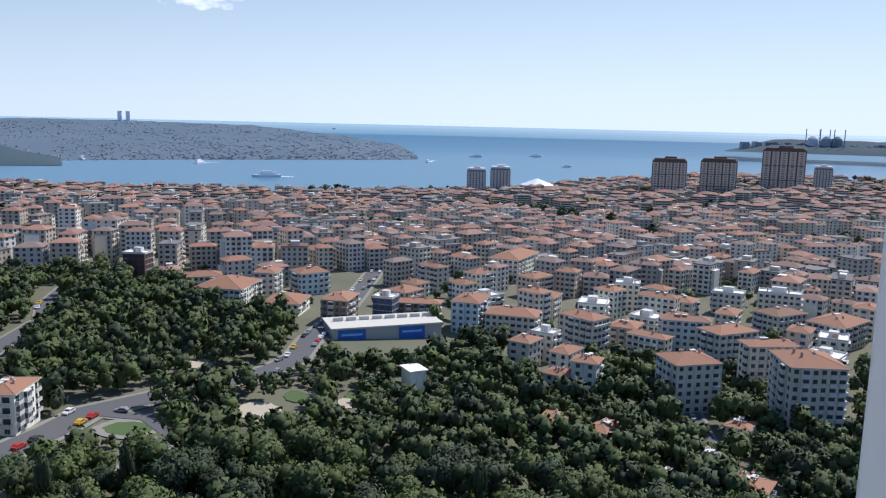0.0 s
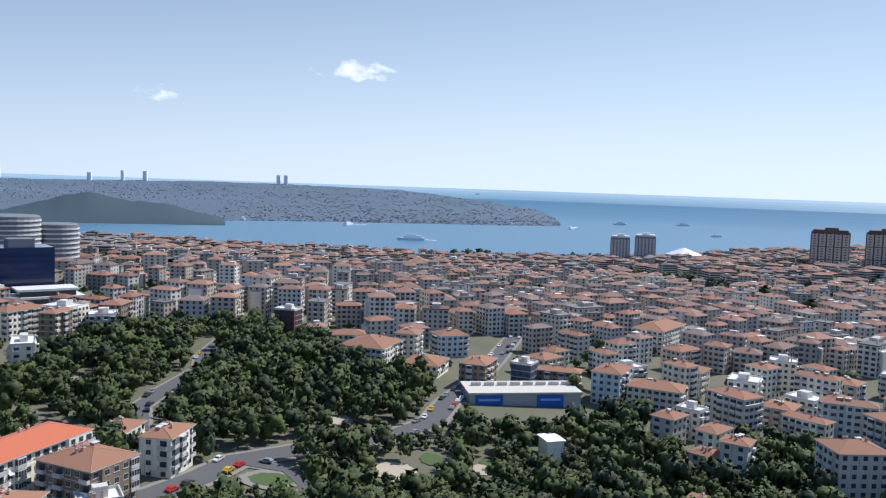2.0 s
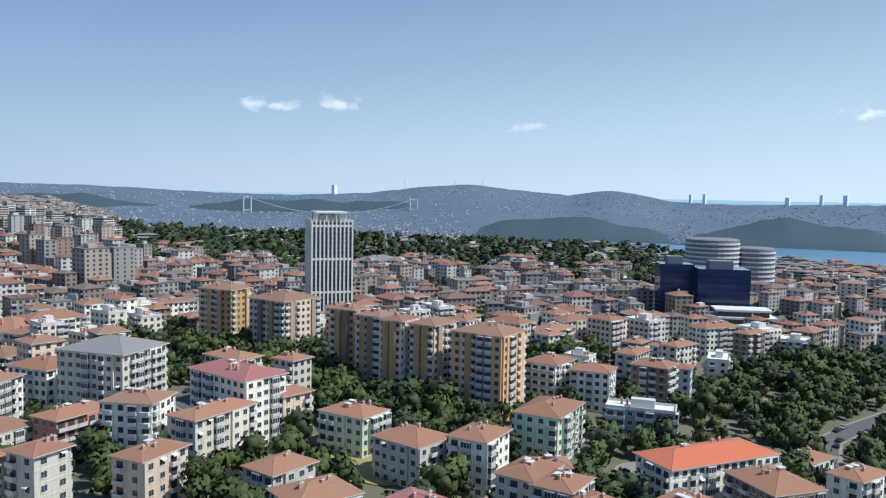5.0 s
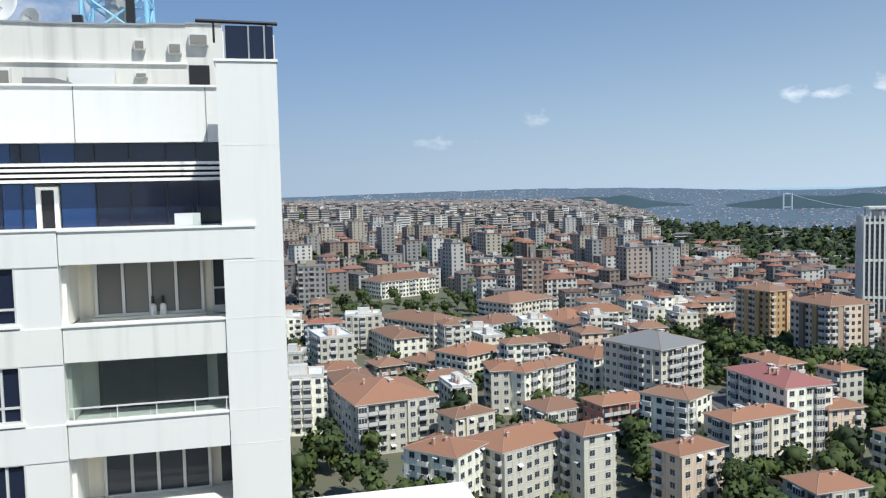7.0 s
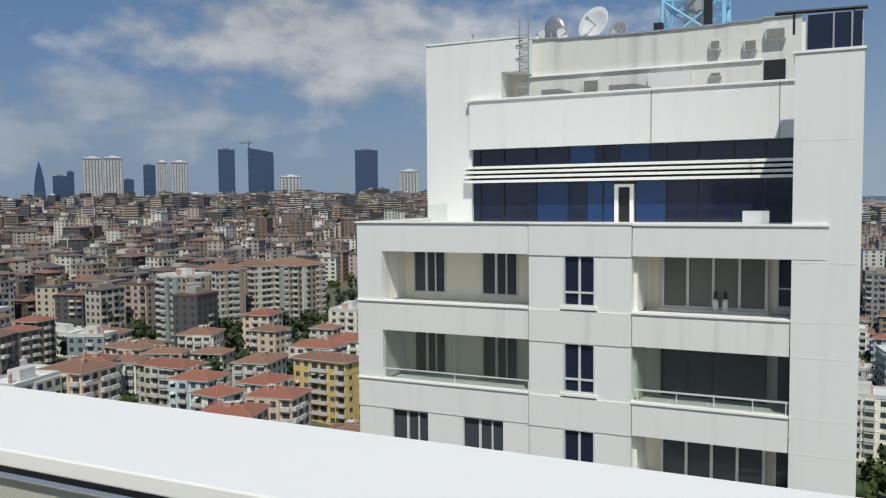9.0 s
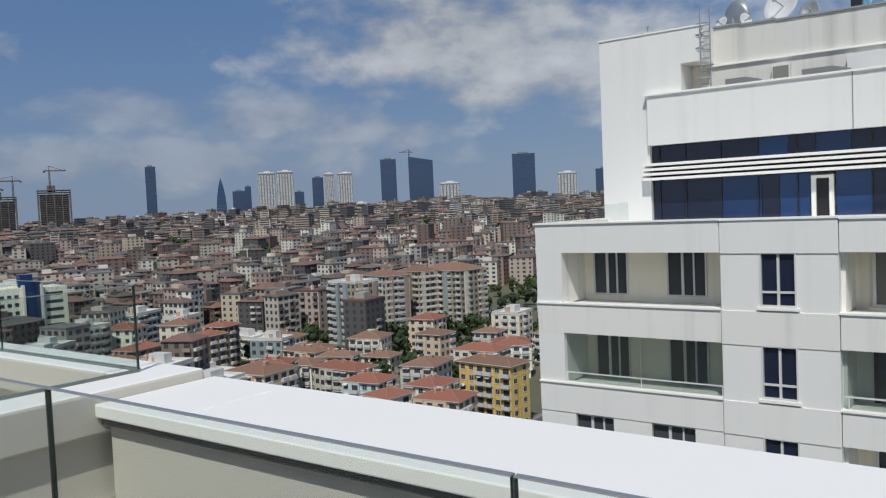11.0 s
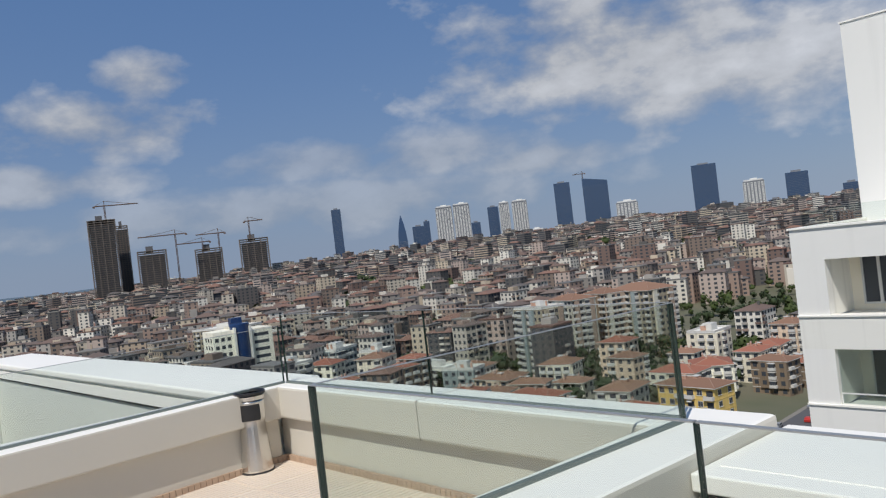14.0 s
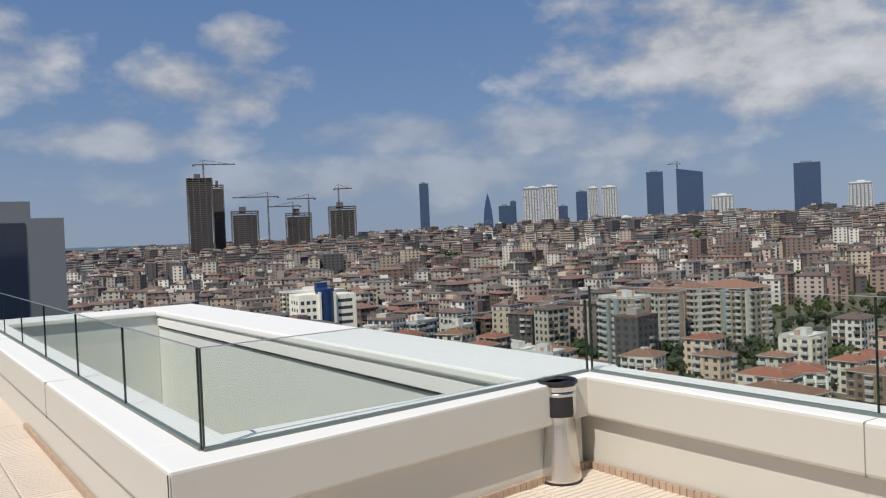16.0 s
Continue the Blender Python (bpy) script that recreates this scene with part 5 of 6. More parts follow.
for i in range(5):
    z0 = i * 1.9
    for a, b in (((-1.3, -1.3), (1.3, -1.3)), ((1.3, -1.3), (1.3, 1.3)), ((1.3, 1.3), (-1.3, 1.3)), ((-1.3, 1.3), (-1.3, -1.3))):
        for p0, p1, rad in (((*a, z0), (*b, z0 + 1.9), 0.05), ((*b, z0), (*a, z0 + 1.9), 0.05), ((*a, z0 + 1.9), (*b, z0 + 1.9), 0.06)):
            g = Geo()
            g.bar(p0, p1, rad, 0, 5)
            part("brace", g, [MASTBLUE], mast)
g = Geo()
g.lathe([(0.55, -0.3), (0.55, 4.2), (0.2, 5)], 0, 12)
part("flue", g, [GALV], mast)
for b in ((0.5, 0.85, -1.5, -1.2, 0.4, 2.6), (-1.6, -1.2, -1.7, -1.4, 0.2, 0.9)):
    g = Geo()
    g.box(*b, 0)
    part("panel_antenna", g, [BLACK], mast)

# ---- our own roof terrace ----
FLOOR = EYE - 1.58
TOP = EYE - 0.98
base = Geo()
base.box(-20, 0.2, -9, 3.0, 0, FLOOR - 3.4, 0)
base.box(-20, -18.9, -9, 3.0, FLOOR - 3.4, FLOOR - 0.06, 0)
base.box(-18.9, -9.95, -9, 0.33, FLOOR - 3.4, FLOOR - 0.06, 0)
base.box(-9.95, -5.9, -9, 2.95, FLOOR - 3.4, FLOOR - 0.06, 0)
base.box(-5.9, 0.2, -9, 0.9, FLOOR - 3.4, FLOOR - 0.06, 0)
tagged(new("terrace_slab", base.mesh("terrace_slab", [WALLPAINT_SHADE])), "painted concrete tower body under the roof terrace", "structure", kind="structure")


def wall(name, boxes, mat, label, bevel=0.012):
    g = Geo()
    for b in boxes:
        g.box(*b)
    ob = new(name, g.mesh(name, [mat]))
    # Coping tops stay white; sides take the cream darkened to imitate shade.
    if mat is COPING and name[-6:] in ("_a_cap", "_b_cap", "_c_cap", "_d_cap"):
        ob.data.materials.append(WALLPAINT_SHADE)
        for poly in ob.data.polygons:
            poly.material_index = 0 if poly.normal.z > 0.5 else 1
    if bevel:
        md = ob.modifiers.new("edge", "BEVEL")
        md.width, md.segments = bevel, 2
    return tagged(ob, label, "wall", kind="structure")


# inner parapets: painted body with a recessed band, capped by a coping
def parapet(name, x0, x1, y0, y1, inner, top=TOP):
    wall(name, [(x0 + 0.045, x1 - 0.045, y0 + 0.045, y1 - 0.045, FLOOR - 0.06, top - 0.25)], WALLPAINT_SHADE, "cream painted parapet wall round the terrace")
    wall(name + "_cap", [(x0 - 0.03, x1 + 0.03, y0 - 0.03, y1 + 0.03, top - 0.25, top)], COPING, "white painted coping, cream sides darkened for shade", 0.02)


SKEW = 0.10
for name_, z0_, z1_, out_, mat_, text_ in (("wall_a", FLOOR - 0.06, TOP - 0.25, -0.045, WALLPAINT_SHADE, "cream painted parapet wall round the terrace"), ("wall_a_cap", TOP - 0.25, TOP, 0.03, COPING, "white painted coping, cream sides darkened for shade")):
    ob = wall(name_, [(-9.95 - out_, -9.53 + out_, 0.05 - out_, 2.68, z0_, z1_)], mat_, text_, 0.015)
    for v_ in ob.data.vertices:
        if v_.co.x > -9.7 and v_.co.y > 1:
            v_.co.x -= SKEW * 2.5
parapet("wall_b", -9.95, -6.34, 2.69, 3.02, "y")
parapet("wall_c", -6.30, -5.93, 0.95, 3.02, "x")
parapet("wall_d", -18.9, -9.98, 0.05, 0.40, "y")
for x_ in (-12.4, -15.9):
    wall("cap_joint", [(x_, x_ + 0.003, 0.017, 0.432, TOP - 0.25, TOP + 0.001)], JOINTGREY, "grey joint between coping panels", 0)
wall("cap_joint", [(-8.04, -8.036, 2.657, 3.052, TOP - 0.25, TOP + 0.001)], JOINTGREY, "grey joint between coping panels", 0)
wall("cap_joint", [(-9.499, -9.496, 0.014, 0.019, TOP - 0.25, TOP - 0.01)], JOINT, "dark joint at the coping corner", 0)
# light well west of the terrace
wall("wall_well_north", [(-18.9, -9.98, 2.45, 3.15, FLOOR - 3.4, TOP - 0.10)], WELLTINT, "light well wall, paled and greened as if lit through glass")
wall("wall_well_north_cap", [(-19.0, -9.98, 2.40, 3.20, TOP - 0.10, TOP - 0.02)], COPING, "wide white coping on the light well", 0.02)
wall("wall_well_west", [(-18.9, -18.25, 0.40, 2.45, FLOOR - 3.4, TOP - 0.10)], WELLTINT, "light well wall, paled and greened as if lit through glass")
wall("wall_well_west_cap", [(-19.0, -18.20, 0.43, 2.40, TOP - 0.10, TOP - 0.02)], COPING, "wide white coping on the light well", 0.02)
wall("well_ledge", [(-18.2, -10.0, 2.42, 2.447, TOP - 0.24, TOP - 0.13)], COPING, "thin ledge inside the light well", 0)
wall("well_ledge_joint", [(-18.2, -10.0, 2.43, 2.447, TOP - 0.265, TOP - 0.245)], JOINT, "dark joint under the ledge", 0)
# wide outer parapet in front of the glass rail
wall("wall_outer", [(-5.90, 0.16, 2.38, 3.03, FLOOR - 3.4, TOP - 0.14)], WALLPAINT_SHADE, "pale face of the outer parapet")
wall("wall_outer_cap", [(-5.895, 0.22, 2.29, 3.12, TOP - 0.14, TOP - 0.065)], COPING, "wide bright white coping of the outer parapet", 0.008)
wall("wall_outer_joint", [(-5.88, 0.16, 2.32, 2.375, TOP - 0.185, TOP - 0.144)], JOINT, "dark drip joint under the coping", 0)
wall("hatch_plate", [(-5.84, -5.2, 2.42, 3.0, TOP - 0.067, TOP - 0.061)], COPING, "thin square plate on the coping", 0.002)
wall("wall_east", [(0.26, 0.6, -1.0, 2.2, 0, EYE - 1.3)], WALLPAINT_SHADE, "low parapet at the tower's edge")
wall("pier_south_low", [(-0.5, 0.76, -1.7, -1.04, FLOOR - 0.06, EYE - 0.44)], WHITE, "white painted pier at the terrace end", 0.01)
wall("pier_south_high", [(-0.5, 0.77, -1.7, -1.03, EYE - 0.43, EYE + 3), ], WHITE, "white painted pier at the terrace end", 0.01)
wall("wall_house", [(-9.0, -0.5, -5.0, -4.6, FLOOR - 0.06, EYE + 1.4)], WHITE, "white penthouse wall behind the terrace")
wall("drain_sill", [(-5.93, -0.1, 0.80, 0.92, FLOOR - 0.06, FLOOR + 0.12)], WALLPAINT_SHADE, "low kerb under the glass rail")


def rail(name, a, b, z0, z1, panels, label):
    root = thing(name, a[0], a[1], 0, 0, label, "glass railing", "glass railings")
    ax, ay = b[0] - a[0], b[1] - a[1]
    length = math.hypot(ax, ay)
    turn = math.atan2(ay, ax)
    for i in range(panels):
        u0, u1 = i * length / panels + 0.0025, (i + 1) * length / panels - 0.0025
        g = Geo()
        g.box(u0, u1, -0.006, 0.006, z0, z1, 0)
        pane = part("glass_panel", g, [RAIL], root, turn=turn)
        pane.visible_shadow = False
        for u, end in ((u0 - 0.002, i == 0), (u1 - 0.001, i == panels - 1)):
            e = Geo()
            e.box(u - (0.003 if end else 0), u + (0.006 if end else 0.002), -0.0065, 0.0065, z0, z1, 0)
            part("edge", e, [GLASS_EDGE], pane)
        e = Geo()
        e.box(u0, u1, -0.0065, 0.0065, z1, z1 + 0.003, 0)
        part("top_edge", e, [GALV], pane)
    s = Geo()
    s.box(0, length, -0.014, 0.014, z0 - 0.005, z0 + 0.012, 0)
    part("base_channel", s, [CHANNEL], root, turn=turn)
    return root


rail("glass_railing", (-9.72, 0.24), (-9.86, 2.78), TOP + 0.005, EYE - 0.52, 1, "clear glass railing on the parapet of the light well")
rail("glass_railing", (-17.72, 0.24), (-9.74, 0.24), TOP + 0.005, EYE - 0.52, 6, "clear glass railing on the parapet of the light well")
rail("glass_railing", (-9.84, 2.80), (-6.24, 2.80), TOP + 0.005, EYE - 0.43, 2, "clear glass railing on the terrace parapet")
rail("glass_railing", (-6.26, 0.87), (-6.21, 2.78), TOP + 0.005, EYE - 0.43, 1, "clear glass railing on the short parapet")
rail("glass_railing", (-6.26, 0.86), (-0.92, 0.86), FLOOR + 0.125, EYE - 0.43, 4, "clear glass railing in front of the outer parapet")

# floor tiles
under = Geo()
under.box(-20, 0.2, -9, 0.85, FLOOR - 0.06, FLOOR - 0.012, 0)
under.box(-9.9, -6.30, 0.85, 2.80, FLOOR - 0.06, FLOOR - 0.012, 0)
floor = tagged(new("floor", under.mesh("floor", [SKIRT])), "peach ribbed terrace tiles with sand joints", "floor", kind="structure")
tg = Geo()
tg.box(0.004, 0.596, 0.004, 0.596, -0.012, 0, 0)
for i in range(12):
    tg.box(0.012 + i * 0.0485, 0.012 + i * 0.0485 + 0.034, 0.012, 0.588, 0.0, 0.006, 0, skip=(0,))
TILE = tg.mesh("tile", [FLOORTILE])
for i in range(-27, -2):
    for j in range(-6, 5):
        x, y = i * 0.6 + 0.3, j * 0.6 + 0.36
        if y > 0.0 and not (-9.95 < x < -6.5):
            continue
        if y + 0.6 > 2.80 or x < -10.2 and y < -1.6:
            continue
        part("tile", TILE, None, floor, at=(x, y, FLOOR))
sk = Geo()
sk.box(-0.021, 0.021, -0.012, 0.012, 0, 0.05, 0)
SKTILE = sk.mesh("skirting_tile", [SKIRT])
for i in range(71):
    part("skirting_tile", SKTILE, None, floor, at=(-9.80 + i * 0.048, 2.715, FLOOR))
for i in range(55):
    part("skirting_tile", SKTILE, None, floor, at=(-9.555 - 0.1 * i * 0.048, 0.09 + i * 0.048, FLOOR), turn=math.pi / 2 + 0.1)
for i in range(90):
    part("skirting_tile", SKTILE, None, floor, at=(-9.62 - i * 0.048, 0.075, FLOOR))

# steel bin with ash tray
bin_ = thing("ash_bin", -9.745, 2.41, FLOOR, 0, "brushed steel ashtray bin with black slot in the corner", "litter bin")
g = Geo()
g.lathe([(0.118, 0.012), (0.122, 0.03), (0.094, 0.36), (0.092, 0.40)], 0, 40)
part("body", g, [STEEL], bin_)
g = Geo()
g.lathe([(0.096, 0.395), (0.102, 0.40), (0.104, 0.54), (0.100, 0.548)], 0, 40)
part("head", g, [STEEL], bin_)
g = Geo()
for zz in (0.405, 0.425, 0.505, 0.525):
    for i in range(13):
        ang = radians(-97 + i * 9.0 + (3 if zz in (0.405, 0.525) and i == 0 else 0) - (3 if zz in (0.405, 0.525) and i == 12 else 0))
        g.v.append((0.1062 * math.cos(ang), 0.1062 * math.sin(ang), zz))
for r_ in range(3):
    for i in range(12):
        g.f.append((13 * r_ + i, 13 * r_ + i + 1, 13 * r_ + 14 + i, 13 * r_ + 13 + i))
        g.m.append(0)
part("slot", g, [BLACK], bin_, "black opening")
g = Geo()
g.lathe([(0.098, 0.552), (0.108, 0.556), (0.110, 0.585), (0.106, 0.59)], 0, 40)
part("collar", g, [STEEL], bin_)
g = Geo()
g.lathe([(0.108, 0.592), (0.118, 0.596), (0.119, 0.612), (0.112, 0.618), (0.100, 0.612), (0.096, 0.60)], 0, 40)
part("ash_tray", g, [BLACK], bin_, "black rim")
g = Geo()
g.lathe([(0.122, 0.0), (0.126, 0.004), (0.126, 0.014), (0.121, 0.018)], 0, 40)
part("foot_ring", g, [BLACK], bin_)

# grey block across the roof
blk = thing("roof_block", -42, 4.4, 0, 0, "grey panelled tower block with dark blue glazing", "tower")
bg_ = Geo()
bg_.box(-20, 6, -18, 0.0, 0, EYE + 1.05, 0)
part("wall", bg_, [GREYTOWER], blk)
bg_ = Geo()
bg_.box(3.4, 6.03, -17.5, -1.2, EYE - 12, EYE + 0.9, 0)
part("glazing", bg_, [INKGLASS], blk)
bg_ = Geo()
bg_.box(-20, 5.9, -17.5, -1.0, EYE + 1.05, EYE + 1.62, 0)
part("attic", bg_, [GREYTOWER], blk)

# ---- streets, park and market hall ----
def inside(x, y, poly):
    hit = False
    for i in range(len(poly)):
        (x0, y0), (x1, y1) = poly[i - 1], poly[i]
        if (y0 > y) != (y1 > y) and x < (x1 - x0) * (y - y0) / (y1 - y0) + x0:
            hit = not hit
    return hit


ROADS = [([(190, 66), (218, 47), (232, 39), (249, 31), (264, 12), (280, -10), (291, -24), (307, -37), (336, -47), (377, -66), (430, -86), (520, -118)], 6.5),
         ([(249, 31), (244, 14), (230, 7), (216, 13), (204, 17)], 4.0), ([(258, 40), (274, 66), (300, 72), (329, 69), (370, 62), (397, 66), (452, 63)], 4.5),
         ([(290, -195), (262, -180), (235, -168), (202, -153)], 4), ([(150, 215), (156, 252), (190, 262)], 5),
         ([(-108, 150), (-113, 200), (-120, 260), (-128, 340), (-140, 460)], 6), ([(-300, 245), (-330, 190), (-350, 150)], 5)]


def road_gap(x, y):
    best = 1e9
    for pts, w in ROADS:
        for (x0, y0), (x1, y1) in zip(pts, pts[1:]):
            dx_, dy_ = x1 - x0, y1 - y0
            k = max(0, min(1, ((x - x0) * dx_ + (y - y0) * dy_) / (dx_ * dx_ + dy_ * dy_)))
            best = min(best, math.hypot(x - x0 - k * dx_, y - y0 - k * dy_) - w)
    return best


def ribbon(name, pts, half, lift, mat, label, kind="road"):
    fine = []
    for (x0, y0), (x1, y1) in zip(pts, pts[1:]):
        n = max(1, int(math.hypot(x1 - x0, y1 - y0) / 8))
        fine += [(x0 + (x1 - x0) * i / n, y0 + (y1 - y0) * i / n) for i in range(n)]
    fine.append(pts[-1])
    g = Geo()
    for i, (x, y) in enumerate(fine):
        a, b = fine[max(0, i - 1)], fine[min(len(fine) - 1, i + 1)]
        t = Vector((b[0] - a[0], b[1] - a[1])).normalized()
        ends = [(x - t.y * half, y + t.x * half), (x + t.y * half, y - t.x * half)]
        g.v += [(u, v, ground(u, v) + lift) for u, v in ends]
        if i:
            k = 2 * i
            g.f.append((k - 2, k - 1, k + 1, k))
            g.m.append(0)
    return tagged(new(name, g.mesh(name, [mat])), label, kind, kind="structure")


SAND = material("sandy_path", (0.36, 0.31, 0.24), 0.95, 0.12, 1.0, 0.1)
for pts, w in ROADS:
    ribbon("road", pts, w * 0.72, 0.45, ASPHALT, "worn grey asphalt city street")
    ribbon("pavement", pts, w, 0.3, PAVING, "pale paved footway along the street", "pavement")


def disc(name, x, y, rx, ry, lift, mat, label):
    g = Geo()
    rim = [(x + rx * (1 + 0.18 * noise.noise((i * 0.6, x, y))) * math.cos(i * math.pi / 16), y + ry * (1 + 0.18 * noise.noise((i * 0.6, x, y))) * math.sin(i * math.pi / 16)) for i in range(32)]
    for i in range(32):
        g.face([(u, v, ground(u, v) + lift * 0.35) for u, v in ((x, y), rim[i], rim[(i + 1) % 32])], 0)
    return tagged(new(name, g.mesh(name, [mat])), label, "ground", kind="structure")


disc("pavement", 235, 19, 8, 9, 0.85, PAVING, "paved ring round the small lawn")
disc("lawn", 235, 19, 5.5, 6.5, 0.95, LAWN, "bright green lawn on the roundabout")
disc("pavement", 250, -19, 9, 7, 0.85, SAND, "pale sandy loop of path in the park")
disc("lawn", 247, -23, 3.5, 3, 0.95, LAWN, "round flower bed in the park")
disc("lawn", 264, -32, 6, 4, 0.8, LAWN, "green lawn among the park trees")
disc("pavement", 256, -48, 5, 3, 0.85, SAND, "pale sandy path in the park")
disc("lawn", 262, -52, 5, 3.5, 0.8, LAWN, "green lawn among the park trees")
disc("pavement", 302, -1, 7, 5, 0.9, SAND, "sandy clearing in the park")
disc("pavement", 332, 98, 16, 12, 0.9, PAVING, "sandy clearing in the park")
disc("pavement", 350, 82, 10, 8, 0.9, PAVING, "sandy clearing in the park")
disc("field", 158, 158, 14, 18, 0.8, material("dry_grass", (0.20, 0.17, 0.07), 0.95, 0.3, 0.6), "dry grass plot between the houses")
disc("pavement", 214, 100, 20, 9, 0.8, PAVING, "paved yard beside the school")

# market hall with blue hoardings
hx, hy = 346.5, -81
hall = thing("market_hall", hx, hy, ground(hx, hy) - 1.5, 0, "long low hall with a pale flat roof and blue hoardings", "hall")
HALLROOF = material("hall_roof", (0.55, 0.52, 0.45), 0.8, 0.06, 0.5)
HALLWALL = material("hall_wall", (0.34, 0.34, 0.33), 0.8, 0.1, 0.5)
SIGN = material("blue_hoarding", (0.012, 0.11, 0.42), 0.5, 0.06, 0.3)
SIGNBAR = material("hoarding_bars", (0.25, 0.45, 0.75), 0.5, 0.06)
ROT = radians(-88)
g = Geo(); g.box(-25, 25, -10, 10, -2, 7, 0); part("wall", g, [HALLWALL], hall, turn=ROT)
g = Geo(); g.box(-25.6, 25.6, -10.6, 10.6, 7, 7.6, 0); part("roof", g, [HALLROOF], hall, turn=ROT)
for i in range(8):
    g = Geo(); g.box(-22 + i * 6, -17.6 + i * 6, 2, 3.6, 7.6, 9, 0); part("roof_unit", g, [GALV], hall, turn=ROT)
for x0, x1 in ((-22.5, -10.2), (5.0, 17.0)):
    g = Geo(); g.box(x0, x1, -10.35, -10.03, 0.2, 6.4, 0); s = part("hoarding", g, [SIGN], hall, "blue hoarding", turn=ROT)
    g = Geo(); g.box(x0 + 1.5, x1 - 1.5, -10.42, -10.36, 3.9, 4.8, 0); part("lettering_bar", g, [SIGNBAR], s)
FOOTPRINTS.append((hx, hy, 26))
hut = thing("park_pavilion", 270, -75, ground(270, -75), 10, "small white pavilion among the park trees", "pavilion")
g = Geo(); g.box(-4, 4, -3, 3, -1, 7.5, 0); part("wall", g, [WALLS["white"]], hut)
g = Geo(); g.box(-4.6, 4.6, -3.6, 3.6, 7.5, 8.0, 0); part("roof", g, [COPING], hut)

# ---- cars ----
CARCOL = [material("car_paint_" + n, c, 0.3, 0.04, bump=0) for n, c in (("white", (0.7, 0.7, 0.7)), ("grey", (0.25, 0.26, 0.27)), ("red", (0.45, 0.04, 0.03)), ("black", (0.03, 0.03, 0.035)), ("yellow", (0.6, 0.36, 0.03)))]
CARNAME = ["white", "grey", "red", "black", "yellow"]
cb = Geo()
cb.v += [(x, y, z) for x, z in ((-2.1, 0.3), (2.1, 0.3), (2.15, 0.75), (1.0, 0.95), (0.45, 1.42), (-1.2, 1.42), (-1.75, 0.98), (-2.15, 0.9)) for y in (-0.85, 0.85)]
for i in range(8):
    j = (i + 1) % 8
    cb.f.append((2 * i, 2 * i + 1, 2 * j + 1, 2 * j)); cb.m.append(0)
cb.f += [tuple(2 * i for i in range(8)), tuple(2 * i + 1 for i in reversed(range(8)))]; cb.m += [0, 0]
cg = Geo()
for s in (-1, 1):
    cg.face([(-1.55, s * 0.86, 0.98), (0.8, s * 0.86, 0.98), (0.4, s * 0.86, 1.36), (-1.15, s * 0.86, 1.36)], 0)
cg.face([(0.98, -0.75, 0.98), (0.98, 0.75, 0.98), (0.5, 0.7, 1.39), (0.5, -0.7, 1.39)], 0)
CARGLASS = cg.mesh("glazing", [GLASS_DARK])
wh = Geo(); wh.lathe([(0.3, -0.1), (0.32, -0.08), (0.32, 0.08), (0.3, 0.1)], 0, 12)
WHEEL = wh.mesh("wheel", [BLACK])
CARS = []
for m, nme in zip(CARCOL, CARNAME):
    root = thing("car", 0, 0, -200, 0, "%s car parked along the city street" % nme, "car", "street cars")
    part("body", cb.mesh("body", [m]), None, root)
    part("glazing", CARGLASS, None, root)
    for x in (-1.3, 1.3):
        for y in (-0.78, 0.78):
            w_ = part("wheel", WHEEL, None, root, at=(x, y, 0.32)); w_.rotation_euler = (math.pi / 2, 0, 0)
    CARS.append(root)
rng = random.Random(11)
spots = []
for pts, w in ROADS:
    for (x0, y0), (x1, y1) in zip(pts, pts[1:]):
        length = math.hypot(x1 - x0, y1 - y0)
        for i in range(int(length / 6)):
            for s in (-1, 1):
                if rng.random() < (0.33 if w > 5 else 0.25) and len(spots) < 150:
                    k = (i + 0.5) * 6 / length
                    tx, ty = (x1 - x0) / length, (y1 - y0) / length
                    off = s * w * (0.58 if rng.random() < 0.8 else 0.25)
                    spots.append((x0 + (x1 - x0) * k - ty * off, y0 + (y1 - y0) * k + tx * off, math.degrees(math.atan2(ty, tx)) + (180 if s > 0 else 0), ground(x0 + (x1 - x0) * k - ty * off, y0 + (y1 - y0) * k + tx * off) + 0.46))
for i, (x, y, rot, z) in enumerate(spots):
    src = CARS[rng.choice((0, 0, 0, 0, 1, 1, 1, 3, 3, 2, 4))]
    if i < len(CARS):
        src = CARS[i]
        src.matrix_basis = pose(x, y, z, 0, 0, rot)
    else:
        copy_thing(src, pose(x, y, z, 0, 0, rot))

# ---- trees ----
PARK = [(110, -100), (150, 25), (205, 50), (230, 50), (262, 72), (300, 120), (420, 135), (480, 90), (470, 35), (423, 4), (388, -35), (330, -48), (318, -58), (318, -106), (325, -128), (272, -127), (238, -122), (215, -135), (150, -140)]
SOUTH = [(120, -110), (240, -125), (285, -150), (292, -200), (225, -235), (160, -230), (110, -180)]
GROVES = [PARK, SOUTH, [(156, 256), (146, 300), (196, 330), (250, 300), (200, 250)], [(236, 285), (190, 232), (172, 190), (185, 165), (230, 150), (262, 190), (290, 235)], [(262, 172), (330, 150), (345, 190), (280, 210)],
          [(-262, 240), (-205, 275), (-160, 325), (-172, 345), (-225, 305), (-275, 262)], [(190, 105), (235, 125), (260, 130), (245, 105), (222, 95)], [(96, 150), (112, 158), (122, 172), (104, 176)], [(92, 192), (110, 196), (112, 210), (96, 208)]]


